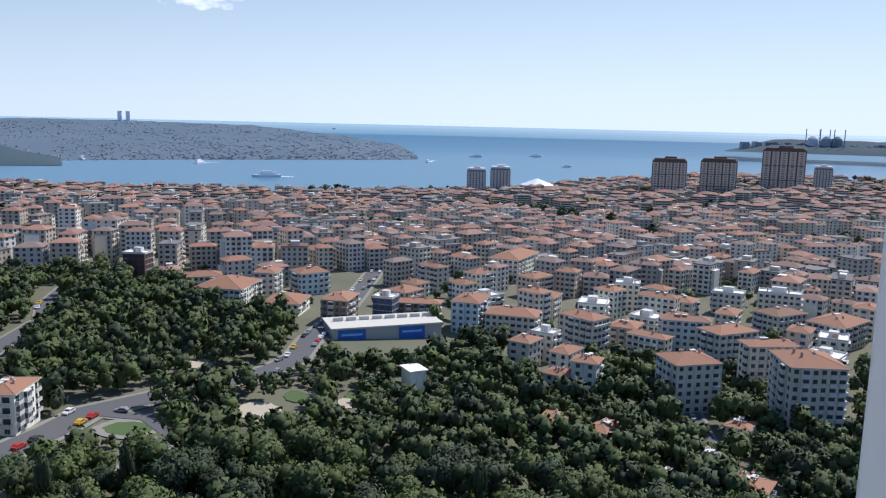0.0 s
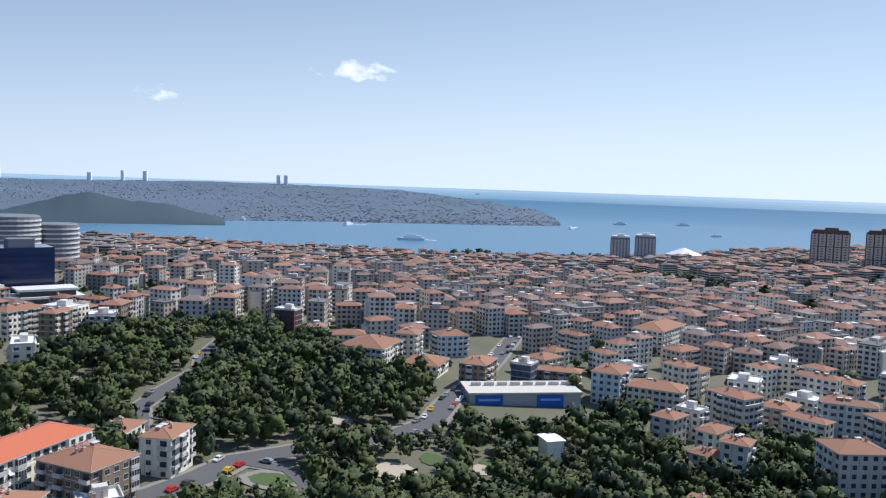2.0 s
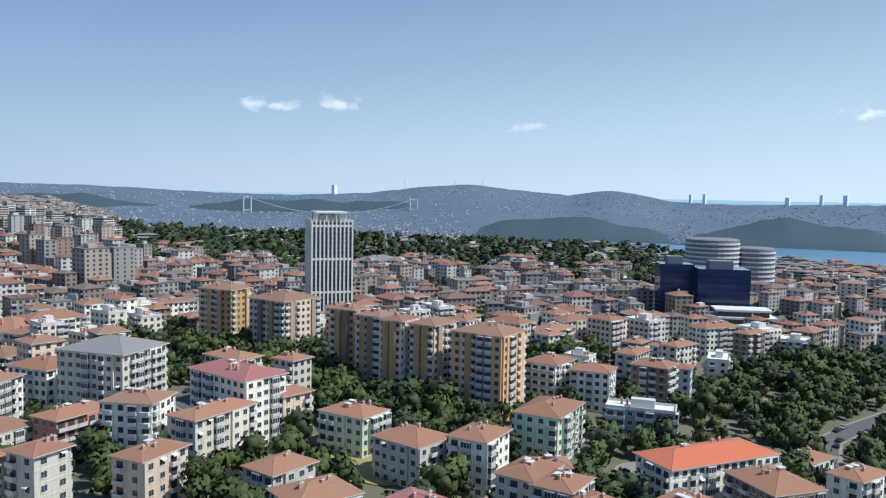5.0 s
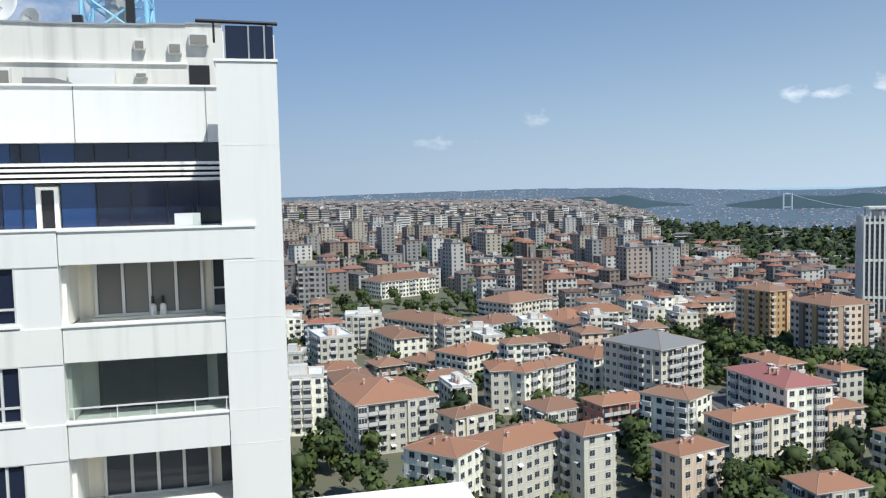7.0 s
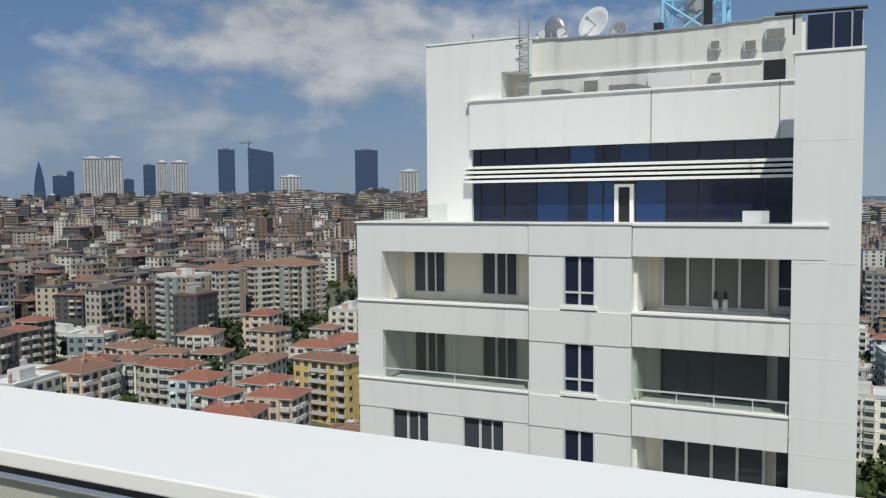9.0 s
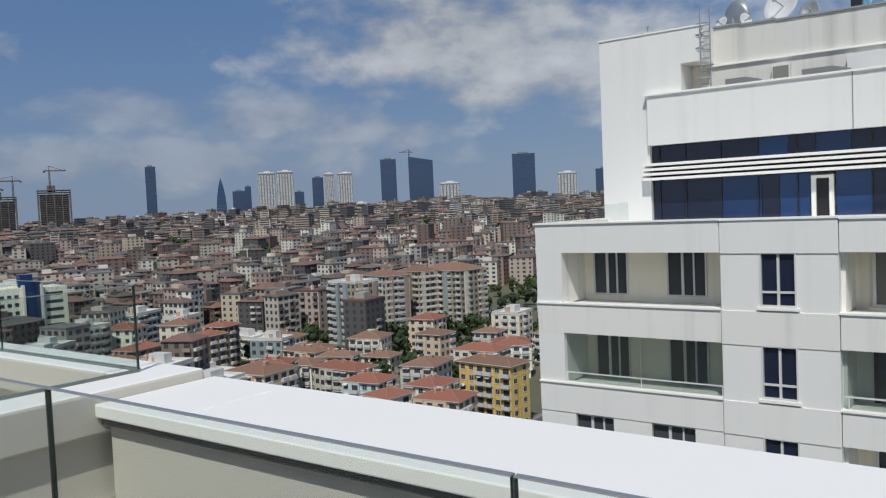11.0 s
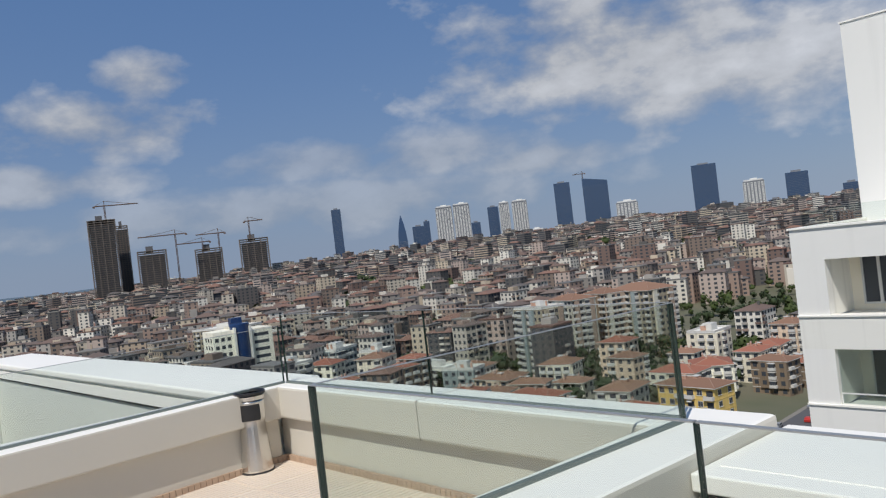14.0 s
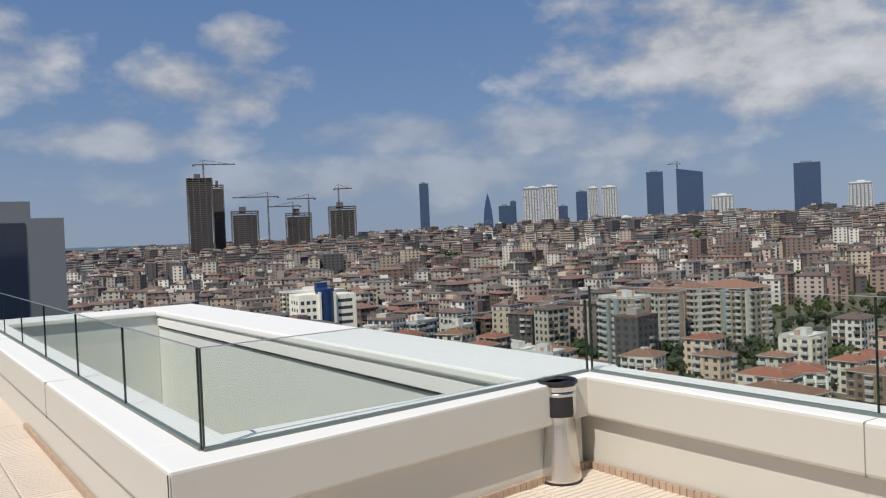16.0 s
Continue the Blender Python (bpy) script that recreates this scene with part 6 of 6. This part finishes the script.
def crown_points(rng, leaves, size, lobes):
    """Leaf clumps scattered over a few lobes: corners of small bent leaves."""
    centres = []
    for i in range(lobes):
        ang = rng.uniform(0, 2 * math.pi)
        rad = rng.uniform(0.15, 0.62)
        centres.append((Vector((rad * math.cos(ang), rad * math.sin(ang), rng.uniform(-0.25, 0.6))), rng.uniform(0.34, 0.55)))
    centres.append((Vector((0, 0, 0.35)), 0.55))
    out, lobe = [], []
    for i in range(leaves):
        c, r = rng.choice(centres)
        n = Vector((rng.gauss(0, 1), rng.gauss(0, 1), rng.gauss(0.35, 1))).normalized()
        p = c + n * r * rng.uniform(0.7, 1.1)
        n = (n + Vector((rng.gauss(0, 0.5), rng.gauss(0, 0.5), rng.gauss(0.2, 0.5)))).normalized()
        u = n.orthogonal().normalized()
        u = (Matrix.Rotation(rng.uniform(0, 6.28), 3, n) @ u)
        v = n.cross(u)
        s = size * rng.uniform(0.7, 1.3)
        lobe.append(c)
        out.append([p + u * s, p + v * s * 0.8 - n * s * 0.25, p - u * s, p - v * s * 0.8 - n * s * 0.25])
    return out, centres, lobe


def crown_geo(rng, leaves, size, lobes, scale, core=True):
    g = Geo()
    pts, centres, lobe = crown_points(rng, leaves, size, lobes)
    g.n = []
    for q, c in zip(pts, lobe):
        g.face([p * scale for p in q], 0)
        flat = (q[1] - q[0]).cross(q[2] - q[0]).normalized()
        g.n += [tuple(((p - c).normalized() + p * 0.35 + flat * 0.35).normalized()) for p in q]
    if core:
        for c, r in centres:
            k = r * 0.72
            g.lathe([(k * 0.5 * scale, -k * 0.8 * scale), (k * scale, 0), (k * 0.55 * scale, k * 0.8 * scale)], 0, 5, tuple(c * scale))
            g.n += [tuple((Vector(p) / scale - c).normalized()) for p in g.v[len(g.n):]]
    return g


def soften(me, normals):
    """Leaves shade with the roundness of their crown."""
    me.polygons.foreach_set("use_smooth", [True] * len(me.polygons))
    me.normals_split_custom_set_from_vertices(normals)


def tree_kind(seed, radius, height, leaf, label, tall=1.0):
    rng_ = random.Random(seed)
    root = thing("tree", 0, 0, -300, 0, label, "tree", "park trees")
    g = Geo()
    th = height - radius * 0.9
    g.lathe([(0.34, -1.5), (0.27, 0.5), (0.2, th * 0.6), (0.13, th)], 0, 7)
    for i in range(5):
        ang = i * 1.3
        g.bar((0, 0, th * 0.7), (radius * 0.5 * math.cos(ang), radius * 0.5 * math.sin(ang), th + radius * 0.25), 0.08, 0, 5)
    part("trunk", g, [BARK], root)
    c = crown_geo(rng_, 720, 0.075 if tall == 1 else 0.082, 10, radius)
    crown = c.mesh("crown", [leaf])
    soften(crown, c.n)
    cr = part("crown", crown, None, root, at=(0, 0, height - radius * 0.55 * tall))
    cr.scale = (1 / tall ** 0.8, 1 / tall ** 0.8, tall)
    return root


KINDS = [tree_kind(1, 4.6, 9.5, LEAVES[0], "broad dark green park tree in full leaf"), tree_kind(2, 5.6, 11.5, LEAVES[1], "large fresh green park tree in full leaf"), tree_kind(3, 3.8, 8.0, LEAVES[0], "small rounded green tree in full leaf"),
         tree_kind(4, 4.9, 10.5, LEAVES[2], "dense dark green park tree in full leaf"), tree_kind(5, 3.2, 12.5, LEAVES[2], "tall narrow dark cypress", 2.0)]


def clear_of_houses(x, y, pad):
    return all((x - fx) ** 2 + (y - fy) ** 2 > (fr * 0.85 + pad) ** 2 for fx, fy, fr in FOOTPRINTS)


rng = random.Random(21)
single_spots, wood_spots, shrub_spots = [], [], []
CLEAR = [(235, 19, 10), (250, -19, 10), (264, -32, 8), (256, -48, 6), (262, -52, 6), (302, -1, 6), (270, -75, 6), (332, 98, 9), (350, 82, 6), (158, 158, 14), (214, 100, 12), (324, -66, 9), (322, -84, 9), (322, -100, 9)]
VIEW_SPOTS = [(218, 47, 9), (232, 39, 9), (245, 33, 8), (235, 19, 10), (225, 11, 6), (250, -19, 9), (264, -32, 6), (256, -48, 5), (302, -1, 6), (295, -28, 7), (307, -37, 7), (322, -43, 7), (340, -51, 7), (360, -60, 7), (332, -60, 9), (332, -72, 9), (332, -84, 9), (332, -98, 9), (272, -77, 5), (300, 71, 6), (316, 71, 5), (334, 68, 6), (370, 63, 5), (392, 66, 5)]


def keeps_view(x, y):
    """Open park ground, and low planting before it to keep the camera's view."""
    return any(math.hypot(x * k - a, y * k - b) < c for k in (1.0, 1.035, 1.07, 1.1) for a, b, c in VIEW_SPOTS)


for poly in GROVES:
    xs, ys = [p[0] for p in poly], [p[1] for p in poly]
    step = 6.0
    for i in range(int((max(xs) - min(xs)) / step) + 1):
        for j in range(int((max(ys) - min(ys)) / step) + 1):
            x, y = min(xs) + i * step + rng.uniform(-2.6, 2.6), min(ys) + j * step + rng.uniform(-2.6, 2.6)
            if not inside(x, y, poly) or road_gap(x, y) < 1.2 or not clear_of_houses(x, y, 2) or any(math.hypot(x - a, y - b) < c for a, b, c in CLEAR) or math.hypot(x, y) < 120:
                continue
            if keeps_view(x, y):
                shrub_spots += [(x + rng.uniform(-3, 3), y + rng.uniform(-3, 3)) for _ in range(3)]
                continue
            if noise.noise((x * 0.02, y * 0.02, 3)) < -0.35 and poly is not PARK:
                continue
            (single_spots if math.hypot(x, y) < 262 else wood_spots).append((x, y))
single_spots.sort(key=lambda p: p[0] ** 2 + p[1] ** 2)
wood_spots += single_spots[290:]
single_spots = single_spots[:290]
for i, (x, y) in enumerate(single_spots):
    k = rng.choice((0, 0, 1, 1, 2, 3, 3, 4)) if rng.random() < 0.85 else 1
    m = pose(x, y, ground(x, y), 0, 0, rng.uniform(0, 360)) @ Matrix.Scale(rng.choice((rng.uniform(0.55, 0.9), rng.uniform(0.8, 1.35))), 4)
    if i < len(KINDS):
        KINDS[i].matrix_basis = pose(x, y, ground(x, y), 0, 0, rng.uniform(0, 360))
    else:
        ob = copy_thing(KINDS[k], Matrix())
        ob.matrix_basis = m

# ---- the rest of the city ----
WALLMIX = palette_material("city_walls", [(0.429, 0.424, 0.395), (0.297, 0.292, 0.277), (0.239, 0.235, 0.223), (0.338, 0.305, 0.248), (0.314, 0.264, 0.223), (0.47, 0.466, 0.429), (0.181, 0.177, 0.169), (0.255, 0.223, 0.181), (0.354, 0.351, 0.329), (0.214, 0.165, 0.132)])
ROOFMIX = palette_material("city_roofs", [(0.143, 0.0658, 0.0429), (0.12, 0.0599, 0.0429), (0.16, 0.08, 0.0544), (0.0976, 0.0572, 0.0458), (0.132, 0.0746, 0.0572), (0.0861, 0.0658, 0.0572)], 0.9, 0.5)
FLATMIX = palette_material("city_flat_roofs", [(0.15, 0.145, 0.137), (0.117, 0.112, 0.108), (0.183, 0.175, 0.162), (0.125, 0.0749, 0.0582)], 0.9, 0.12)


# Very dark and bright entries paint shaded and sunlit walls into the palette.
NORTHWALLS = palette_material("north_walls_lit_and_shaded", [(0.421, 0.379, 0.316), (0.211, 0.195, 0.179), (0.116, 0.105, 0.1), (0.347, 0.28, 0.211), (0.274, 0.2, 0.164), (0.548, 0.516, 0.453), (0.0842, 0.08, 0.0769), (0.179, 0.137, 0.111), (0.305, 0.284, 0.259), (0.147, 0.1, 0.0842), (0.632, 0.6, 0.537), (0.463, 0.395, 0.301), (0.39, 0.316, 0.274)])
NORTHROOFS = palette_material("north_city_roofs", [(0.165, 0.098, 0.076), (0.13, 0.09, 0.074), (0.185, 0.105, 0.078), (0.11, 0.085, 0.075), (0.14, 0.108, 0.092), (0.10, 0.09, 0.085)], 0.9, 0.16)


class City:
    """Many houses in one mesh: walls, roofs and window openings."""

    def __init__(self, walls, roofs):
        self.g, self.walls, self.roofs = Geo(), walls, roofs

    def house(self, x, y, z, rot, w, d, n, tiled, windows, rng):
        g, h = self.g, n * 3.0
        c, s = math.cos(rot), math.sin(rot)
        k = len(g.v)
        g.box(-w / 2, w / 2, -d / 2, d / 2, -7, h, 0, skip=(0, 1))
        if tiled:
            ex, ey, e2 = w / 2 + 0.6, d / 2 + 0.6, h + min(w, d) * 0.19
            r = min(ex, ey) * 0.9
            p, q = ((-(ex - r), 0, e2), (ex - r, 0, e2)) if ex >= ey else ((0, -(ey - r), e2), (0, ey - r, e2))
            b = len(g.v)
            g.v += [(-ex, -ey, h), (ex, -ey, h), (ex, ey, h), (-ex, ey, h), p, q]
            g.f += [(b, b + 1, b + 5, b + 4), (b + 1, b + 2, b + 5), (b + 2, b + 3, b + 4, b + 5), (b + 3, b, b + 4)] if ex >= ey else [(b, b + 1, b + 4), (b + 1, b + 2, b + 5, b + 4), (b + 2, b + 3, b + 5), (b + 3, b, b + 4, b + 5)]
            g.m += [1] * 4
        else:
            g.box(-w / 2 - 0.2, w / 2 + 0.2, -d / 2 - 0.2, d / 2 + 0.2, h, h + 0.7, 2, skip=(0,))
            if rng.random() < 0.5:
                g.box(-w * 0.2, w * 0.15, -d * 0.2, d * 0.25, h + 0.7, h + 3.2, 0, skip=(0,))
        if rng.random() < 0.3 and windows < 5:
            side = rng.choice((-1, 1))
            g.box(side * w * 0.5 - 2.2, side * w * 0.5 + 2.2, -d * 0.3, d * 0.3, -7, h - 3.0 * rng.randint(1, 2), 0, skip=(0,))
        if tiled and rng.random() < 0.35:
            g.box(-w * 0.18, w * 0.2, -d * 0.4, -d * 0.05, h, h + 2.3, 0, skip=(0,))
        if rng.random() < 0.6:
            cx, cy = rng.uniform(-w * 0.25, w * 0.25), rng.uniform(-d * 0.25, d * 0.25)
            g.box(cx - 0.5, cx + 0.5, cy - 0.5, cy + 0.5, h, h + min(w, d) * 0.2 + 0.9, 0, skip=(0,))
        for nx, ny in ((0, -1), (1, 0), (0, 1), (-1, 0)):
            wx, wy = nx * c - ny * s, nx * s + ny * c
            if wx * x + wy * y > 0:
                continue
            length, out = (w, d / 2 + 0.06) if nx == 0 else (d, w / 2 + 0.06)
            cols = max(1, int(length / windows))
            wide = 0.72 if windows < 5 else length / cols * 0.4
            for i in range(cols):
                u = (i + 0.5) * length / cols - length / 2
                bal = rng.random() < 0.42
                for f in range(n):
                    z0 = f * 3.0 + 0.9
                    b = len(g.v)
                    hw = wide * (1.5 if bal else 1)
                    if nx == 0:
                        pts = [(u - hw, ny * out, z0), (u + hw, ny * out, z0), (u + hw, ny * out, z0 + 1.6), (u - hw, ny * out, z0 + 1.6)]
                    else:
                        pts = [(nx * out, u - hw, z0), (nx * out, u + hw, z0), (nx * out, u + hw, z0 + 1.6), (nx * out, u - hw, z0 + 1.6)]
                    if (nx, ny) in ((0, 1), (-1, 0)):
                        pts = pts[::-1]
                    g.v += pts
                    g.f.append((b, b + 1, b + 2, b + 3))
                    g.m.append(3)
                    if bal and windows < 3.05 and f and rng.random() < 0.7:
                        if nx == 0:
                            y0, y1 = sorted((ny * (out - 0.06), ny * (out + 0.9)))
                            g.box(u - 1.25, u + 1.25, y0, y1, f * 3.0 - 0.1, f * 3.0 + 0.85, 0)
                        else:
                            x0, x1 = sorted((nx * (out - 0.06), nx * (out + 0.9)))
                            g.box(x0, x1, u - 1.25, u + 1.25, f * 3.0 - 0.1, f * 3.0 + 0.85, 0)
        for i in range(k, len(g.v)):
            px, py, pz = g.v[i]
            g.v[i] = (x + px * c - py * s, y + px * s + py * c, z + pz)

    def done(self, label):
        ob = new("city_quarter", self.g.mesh("city_quarter", [self.walls, self.roofs, FLATMIX, GLASS_DARK]))
        return tagged(ob, label, "houses", kind="stuff")


HILLWOOD = lambda th, r: 22 < th < 62 and 760 + 220 * noise.noise((th * 0.25, r * 0.004, 1)) < r < 1400
SHOREWOOD = lambda th, r: -17.5 < th < -7 and 1440 < r < 1560
# No house here: ground kept free so the hall stays in the camera's view.
FOOTPRINTS.append((316, -64, 16))
rng = random.Random(33)
# Wall colours lightened to stand in for haze over the seaward city.
SOUTHWALLS = palette_material("south_city_haze_walls", [(0.558, 0.54, 0.486), (0.432, 0.414, 0.378), (0.378, 0.36, 0.324), (0.522, 0.468, 0.387), (0.45, 0.387, 0.324), (0.612, 0.594, 0.54), (0.306, 0.288, 0.261), (0.414, 0.36, 0.297)])
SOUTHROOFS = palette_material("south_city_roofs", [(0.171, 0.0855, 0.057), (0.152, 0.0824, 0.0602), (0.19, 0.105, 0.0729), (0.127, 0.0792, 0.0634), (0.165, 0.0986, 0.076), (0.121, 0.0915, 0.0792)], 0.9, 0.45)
# Distant roofs greyed: haze put into their colours.
HAZEROOFS = palette_material("far_city_haze_roofs", [(0.14, 0.11, 0.10), (0.13, 0.115, 0.105), (0.17, 0.125, 0.105), (0.12, 0.115, 0.11), (0.16, 0.14, 0.13)], 0.9, 0.3)
near_city, mid_city, far_city = City(WALLMIX, ROOFMIX), City(WALLMIX, ROOFMIX), City(SOUTHWALLS, HAZEROOFS)
north_near, north_mid, north_far = [City(NORTHWALLS, NORTHROOFS) for _ in range(3)]
south_near, south_mid, south_far = [City(SOUTHWALLS, SOUTHROOFS) for _ in range(3)]
NORTH = {near_city: north_near, mid_city: north_mid, far_city: north_far}
SOUTHSIDE = {near_city: south_near, mid_city: south_mid, far_city: south_far}
named = 0


def city_cell(x, y, r, th, cell, windows, target):
    global named
    if th > 102:
        target = NORTH[target]
    elif th < 14:
        target = SOUTHSIDE[target]
    if HILLWOOD(th, r) or SHOREWOOD(th, r):
        if rng.random() < 0.10:
            target.house(x, y, ground(x, y), rng.uniform(0, 3), rng.uniform(12, 30), rng.uniform(8, 14), rng.randint(2, 4), rng.random() < 0.6, windows, rng)
        else:
            wood_spots.append((x, y))
            wood_spots.append((x + cell * 0.45, y + cell * 0.4))
        return
    green = noise.noise((x * 0.006, y * 0.006, 9))
    if green > 0.38 or rng.random() < (0.32 if 60 < th < 100 and r > 900 else (0.21 if 12 < th and r < 800 else 0.13) if th < 100 else 0.23):
        wood_spots.append((x, y))
        return
    north = 100 < th
    n = rng.choice((3, 4, 4, 5, 5, 6)) if not north else rng.choice((4, 5, 6, 6, 7, 8))
    if north and r > 700 and rng.random() < 0.12 or 60 < th < 100 and 420 < r < 1300 and rng.random() < (0.12 if r < 700 else 0.3):
        n = rng.randint(7, 11)
    if -7 < th < 13 and 460 < r < 820 and rng.random() < 0.5:
        n = rng.randint(6, 8)
    if th < 18 and r > 1500:
        n = rng.choice((2, 3, 4))
    rot = 0.5 * noise.noise((x * 0.002, y * 0.002, 5)) * 3 + (math.pi / 2 if rng.random() < 0.5 else 0) + rng.gauss(0, 0.14)
    w, d = rng.uniform(0.5, 0.96) * cell, rng.uniform(0.45, 0.82) * cell
    if rng.random() < 0.15:
        w *= 1.35
    tiled = rng.random() < (0.72 if th < 100 else 0.72 if r < 600 else 0.66) and n < 9
    if 108 < th < 138 and r < 330:
        n, tiled = rng.choice((3, 4, 4)), True
    if r < 470 and named < 270 and n < 8 and not (th > 102 and r > 400):
        named += 1
        apartment(x, y, math.degrees(rot), w, d, n, rng.choice(("white", "white", "grey", "cream", "grey", "pink", "white", "brown", "blue") if th < 102 else ("grey", "cream", "pink", "cream", "brown", "pink", "white")), "tile" if th < 60 else rng.choice(("tile", "brown", "red", "brown") if th < 105 else ("red", "red", "brown")), single=False) if tiled else apartment(x, y, math.degrees(rot), w, d, n, rng.choice(("white", "grey", "cream") if th < 102 else ("grey", "brown", "cream", "slate")), "flat", single=False)
    else:
        target.house(x, y, ground(x, y), rot, w, d, n, tiled, windows, rng)


for r0, r1, cell, windows, target in ((170, 430, 17.0, 3.0, near_city), (430, 560, 18.5, 3.0, mid_city), (560, 1000, 18.5, 4.2, mid_city), (1000, 1900, 23.0, 8.0, far_city), (1900, 3300, 42.0, 9.0, far_city)):
    n = int(2 * r1 / cell)
    for i in range(n):
        for j in range(n):
            x, y = -r1 + i * cell + rng.uniform(-0.12, 0.12) * cell, -r1 + j * cell + rng.uniform(-0.12, 0.12) * cell
            r, th = math.hypot(x, y), math.degrees(math.atan2(y, x))
            if not (r0 <= r < r1) or not (-52 < th < 179):
                continue
            if r > shore(th) - 20 and th < 62 or r > 1400 and 22 < th < 62 or r < 190 and th < 100:
                continue
            if i % 4 == 0 and r > 380 and th < 25:
                continue
            if r < 520:
                if r < 262 and th < 57:
                    if clear_of_houses(x, y, 3) and road_gap(x, y) > 4 and rng.random() < 0.85 and not any(math.hypot(x - a, y - b) < c + 4 for a, b, c in CLEAR) and not keeps_view(x, y):
                        wood_spots.append((x, y))
                        wood_spots.append((x + rng.uniform(5, 9), y + rng.uniform(-8, 8)))
                    continue
                if any(inside(x, y, p) for p in GROVES) or road_gap(x, y) < cell * 0.42:
                    continue
            if not clear_of_houses(x, y, cell * 0.52) if r < 620 else any((x - fx) ** 2 + (y - fy) ** 2 < (fr + cell * 0.5) ** 2 for fx, fy, fr in FOOTPRINTS[-260:] if fr > 20):
                if r < 520 and clear_of_houses(x, y, 4) and rng.random() < 0.6:
                    wood_spots.append((x, y))
                continue
            city_cell(x, y, r, th, cell, windows, target)
# garden trees in the gaps between the houses
rng = random.Random(57)
for i in range(1500):
    th, r = rng.uniform(-4, 100), rng.uniform(125, 420)
    if th < 20 and r > 260:
        continue
    x, y = at_bearing(th, r)
    if clear_of_houses(x, y, 2.0) and road_gap(x, y) > 2.5 and not keeps_view(x, y) and not any(math.hypot(x - a, y - b) < c + 2 for a, b, c in CLEAR):
        shrub_spots.append((x, y)) if rng.random() < 0.35 else wood_spots.append((x, y))
for quarter in (north_near, north_mid, north_far):
    quarter.done("grey and brown apartment blocks climbing the northern hills")
for quarter in (south_near, south_mid, south_far):
    quarter.done("apartment houses with terracotta roofs towards the sea, walls paled for haze")
near_city.done("close-set apartment houses with terracotta roofs")
mid_city.done("dense hillside of apartment houses with tiled roofs")
far_city.done("distant city of small houses, walls and roofs paled for haze")
dome_x, dome_y = at_bearing(-24, 1590)
dome = thing("sports_hall", dome_x, dome_y, ground(dome_x, dome_y), 0, "white tent-roofed hall near the shore", "hall")
g = Geo(); g.lathe([(34, -4), (34, 14), (2, 26)], 0, 10); part("roof", g, [HULL], dome)

# woods: joined trees too far off to tell apart
rng = random.Random(41)
protos = []
for s in range(4):
    g = crown_geo(random.Random(60 + s), 95, 0.165, 4, 1.0, core=True)
    protos.append((np.array([tuple(v) for v in g.v]), g.f, np.array(g.n)))
small = []
for s in range(3):
    g = crown_geo(random.Random(80 + s), 20, 0.36, 3, 1.0, core=False)
    g.lathe([(0.4, -0.5), (0.68, 0.0), (0.55, 0.4), (0.2, 0.62)], 0, 6)
    g.n += [tuple(Vector(p).normalized()) for p in g.v[len(g.n):]]
    small.append((np.array([tuple(v) for v in g.v]), g.f, np.array(g.n)))
vs, fs, ms, ns, off = [], [], [], [], 0
low_growth = []
for x, y in shrub_spots:
    if road_gap(x, y) > 0.8 and clear_of_houses(x, y, 0) and not any(math.hypot(x - a, y - b) < c * 0.9 for a, b, c in CLEAR):
        low_growth.append((x, y))
low_set = set(low_growth)
for x, y in wood_spots + low_growth:
    r = math.hypot(x, y)
    far = r > 600
    v, f, nv = rng.choice(small if far else protos)
    radius = rng.choice((rng.uniform(2.4, 4.4), rng.uniform(3.8, 6.8))) * (1.0 if r < 700 else 1.5)
    if (x, y) in low_set:
        radius = rng.uniform(1.0, 2.2)
    a_ = rng.uniform(0, 6.28)
    c, s = math.cos(a_), math.sin(a_)
    q = np.stack([v[:, 0] * c - v[:, 1] * s, v[:, 0] * s + v[:, 1] * c, v[:, 2]], 1) * radius * np.array((1, 1, rng.uniform(0.9, 1.25) if not far else rng.uniform(0.62, 0.95))) + np.array((x, y, ground(x, y) + radius * rng.uniform(0.75, 1.1)))
    vs.append(q)
    ns.append(np.stack([nv[:, 0] * c - nv[:, 1] * s, nv[:, 0] * s + nv[:, 1] * c, nv[:, 2]], 1))
    fs += [tuple(i + off for i in face) for face in f]
    ms += [rng.choice((0, 2, 2) if far or x < -40 else (0, 0, 1, 2))] * len(f)
    off += len(v)
me = bpy.data.meshes.new("woods")
me.from_pydata(np.concatenate(vs).tolist(), [], fs)
for m in LEAVES:
    me.materials.append(m)
me.polygons.foreach_set("material_index", ms)
soften(me, np.concatenate(ns).tolist())
tagged(new("woods", me), "dark green woods and street trees among the houses", "trees", kind="stuff")
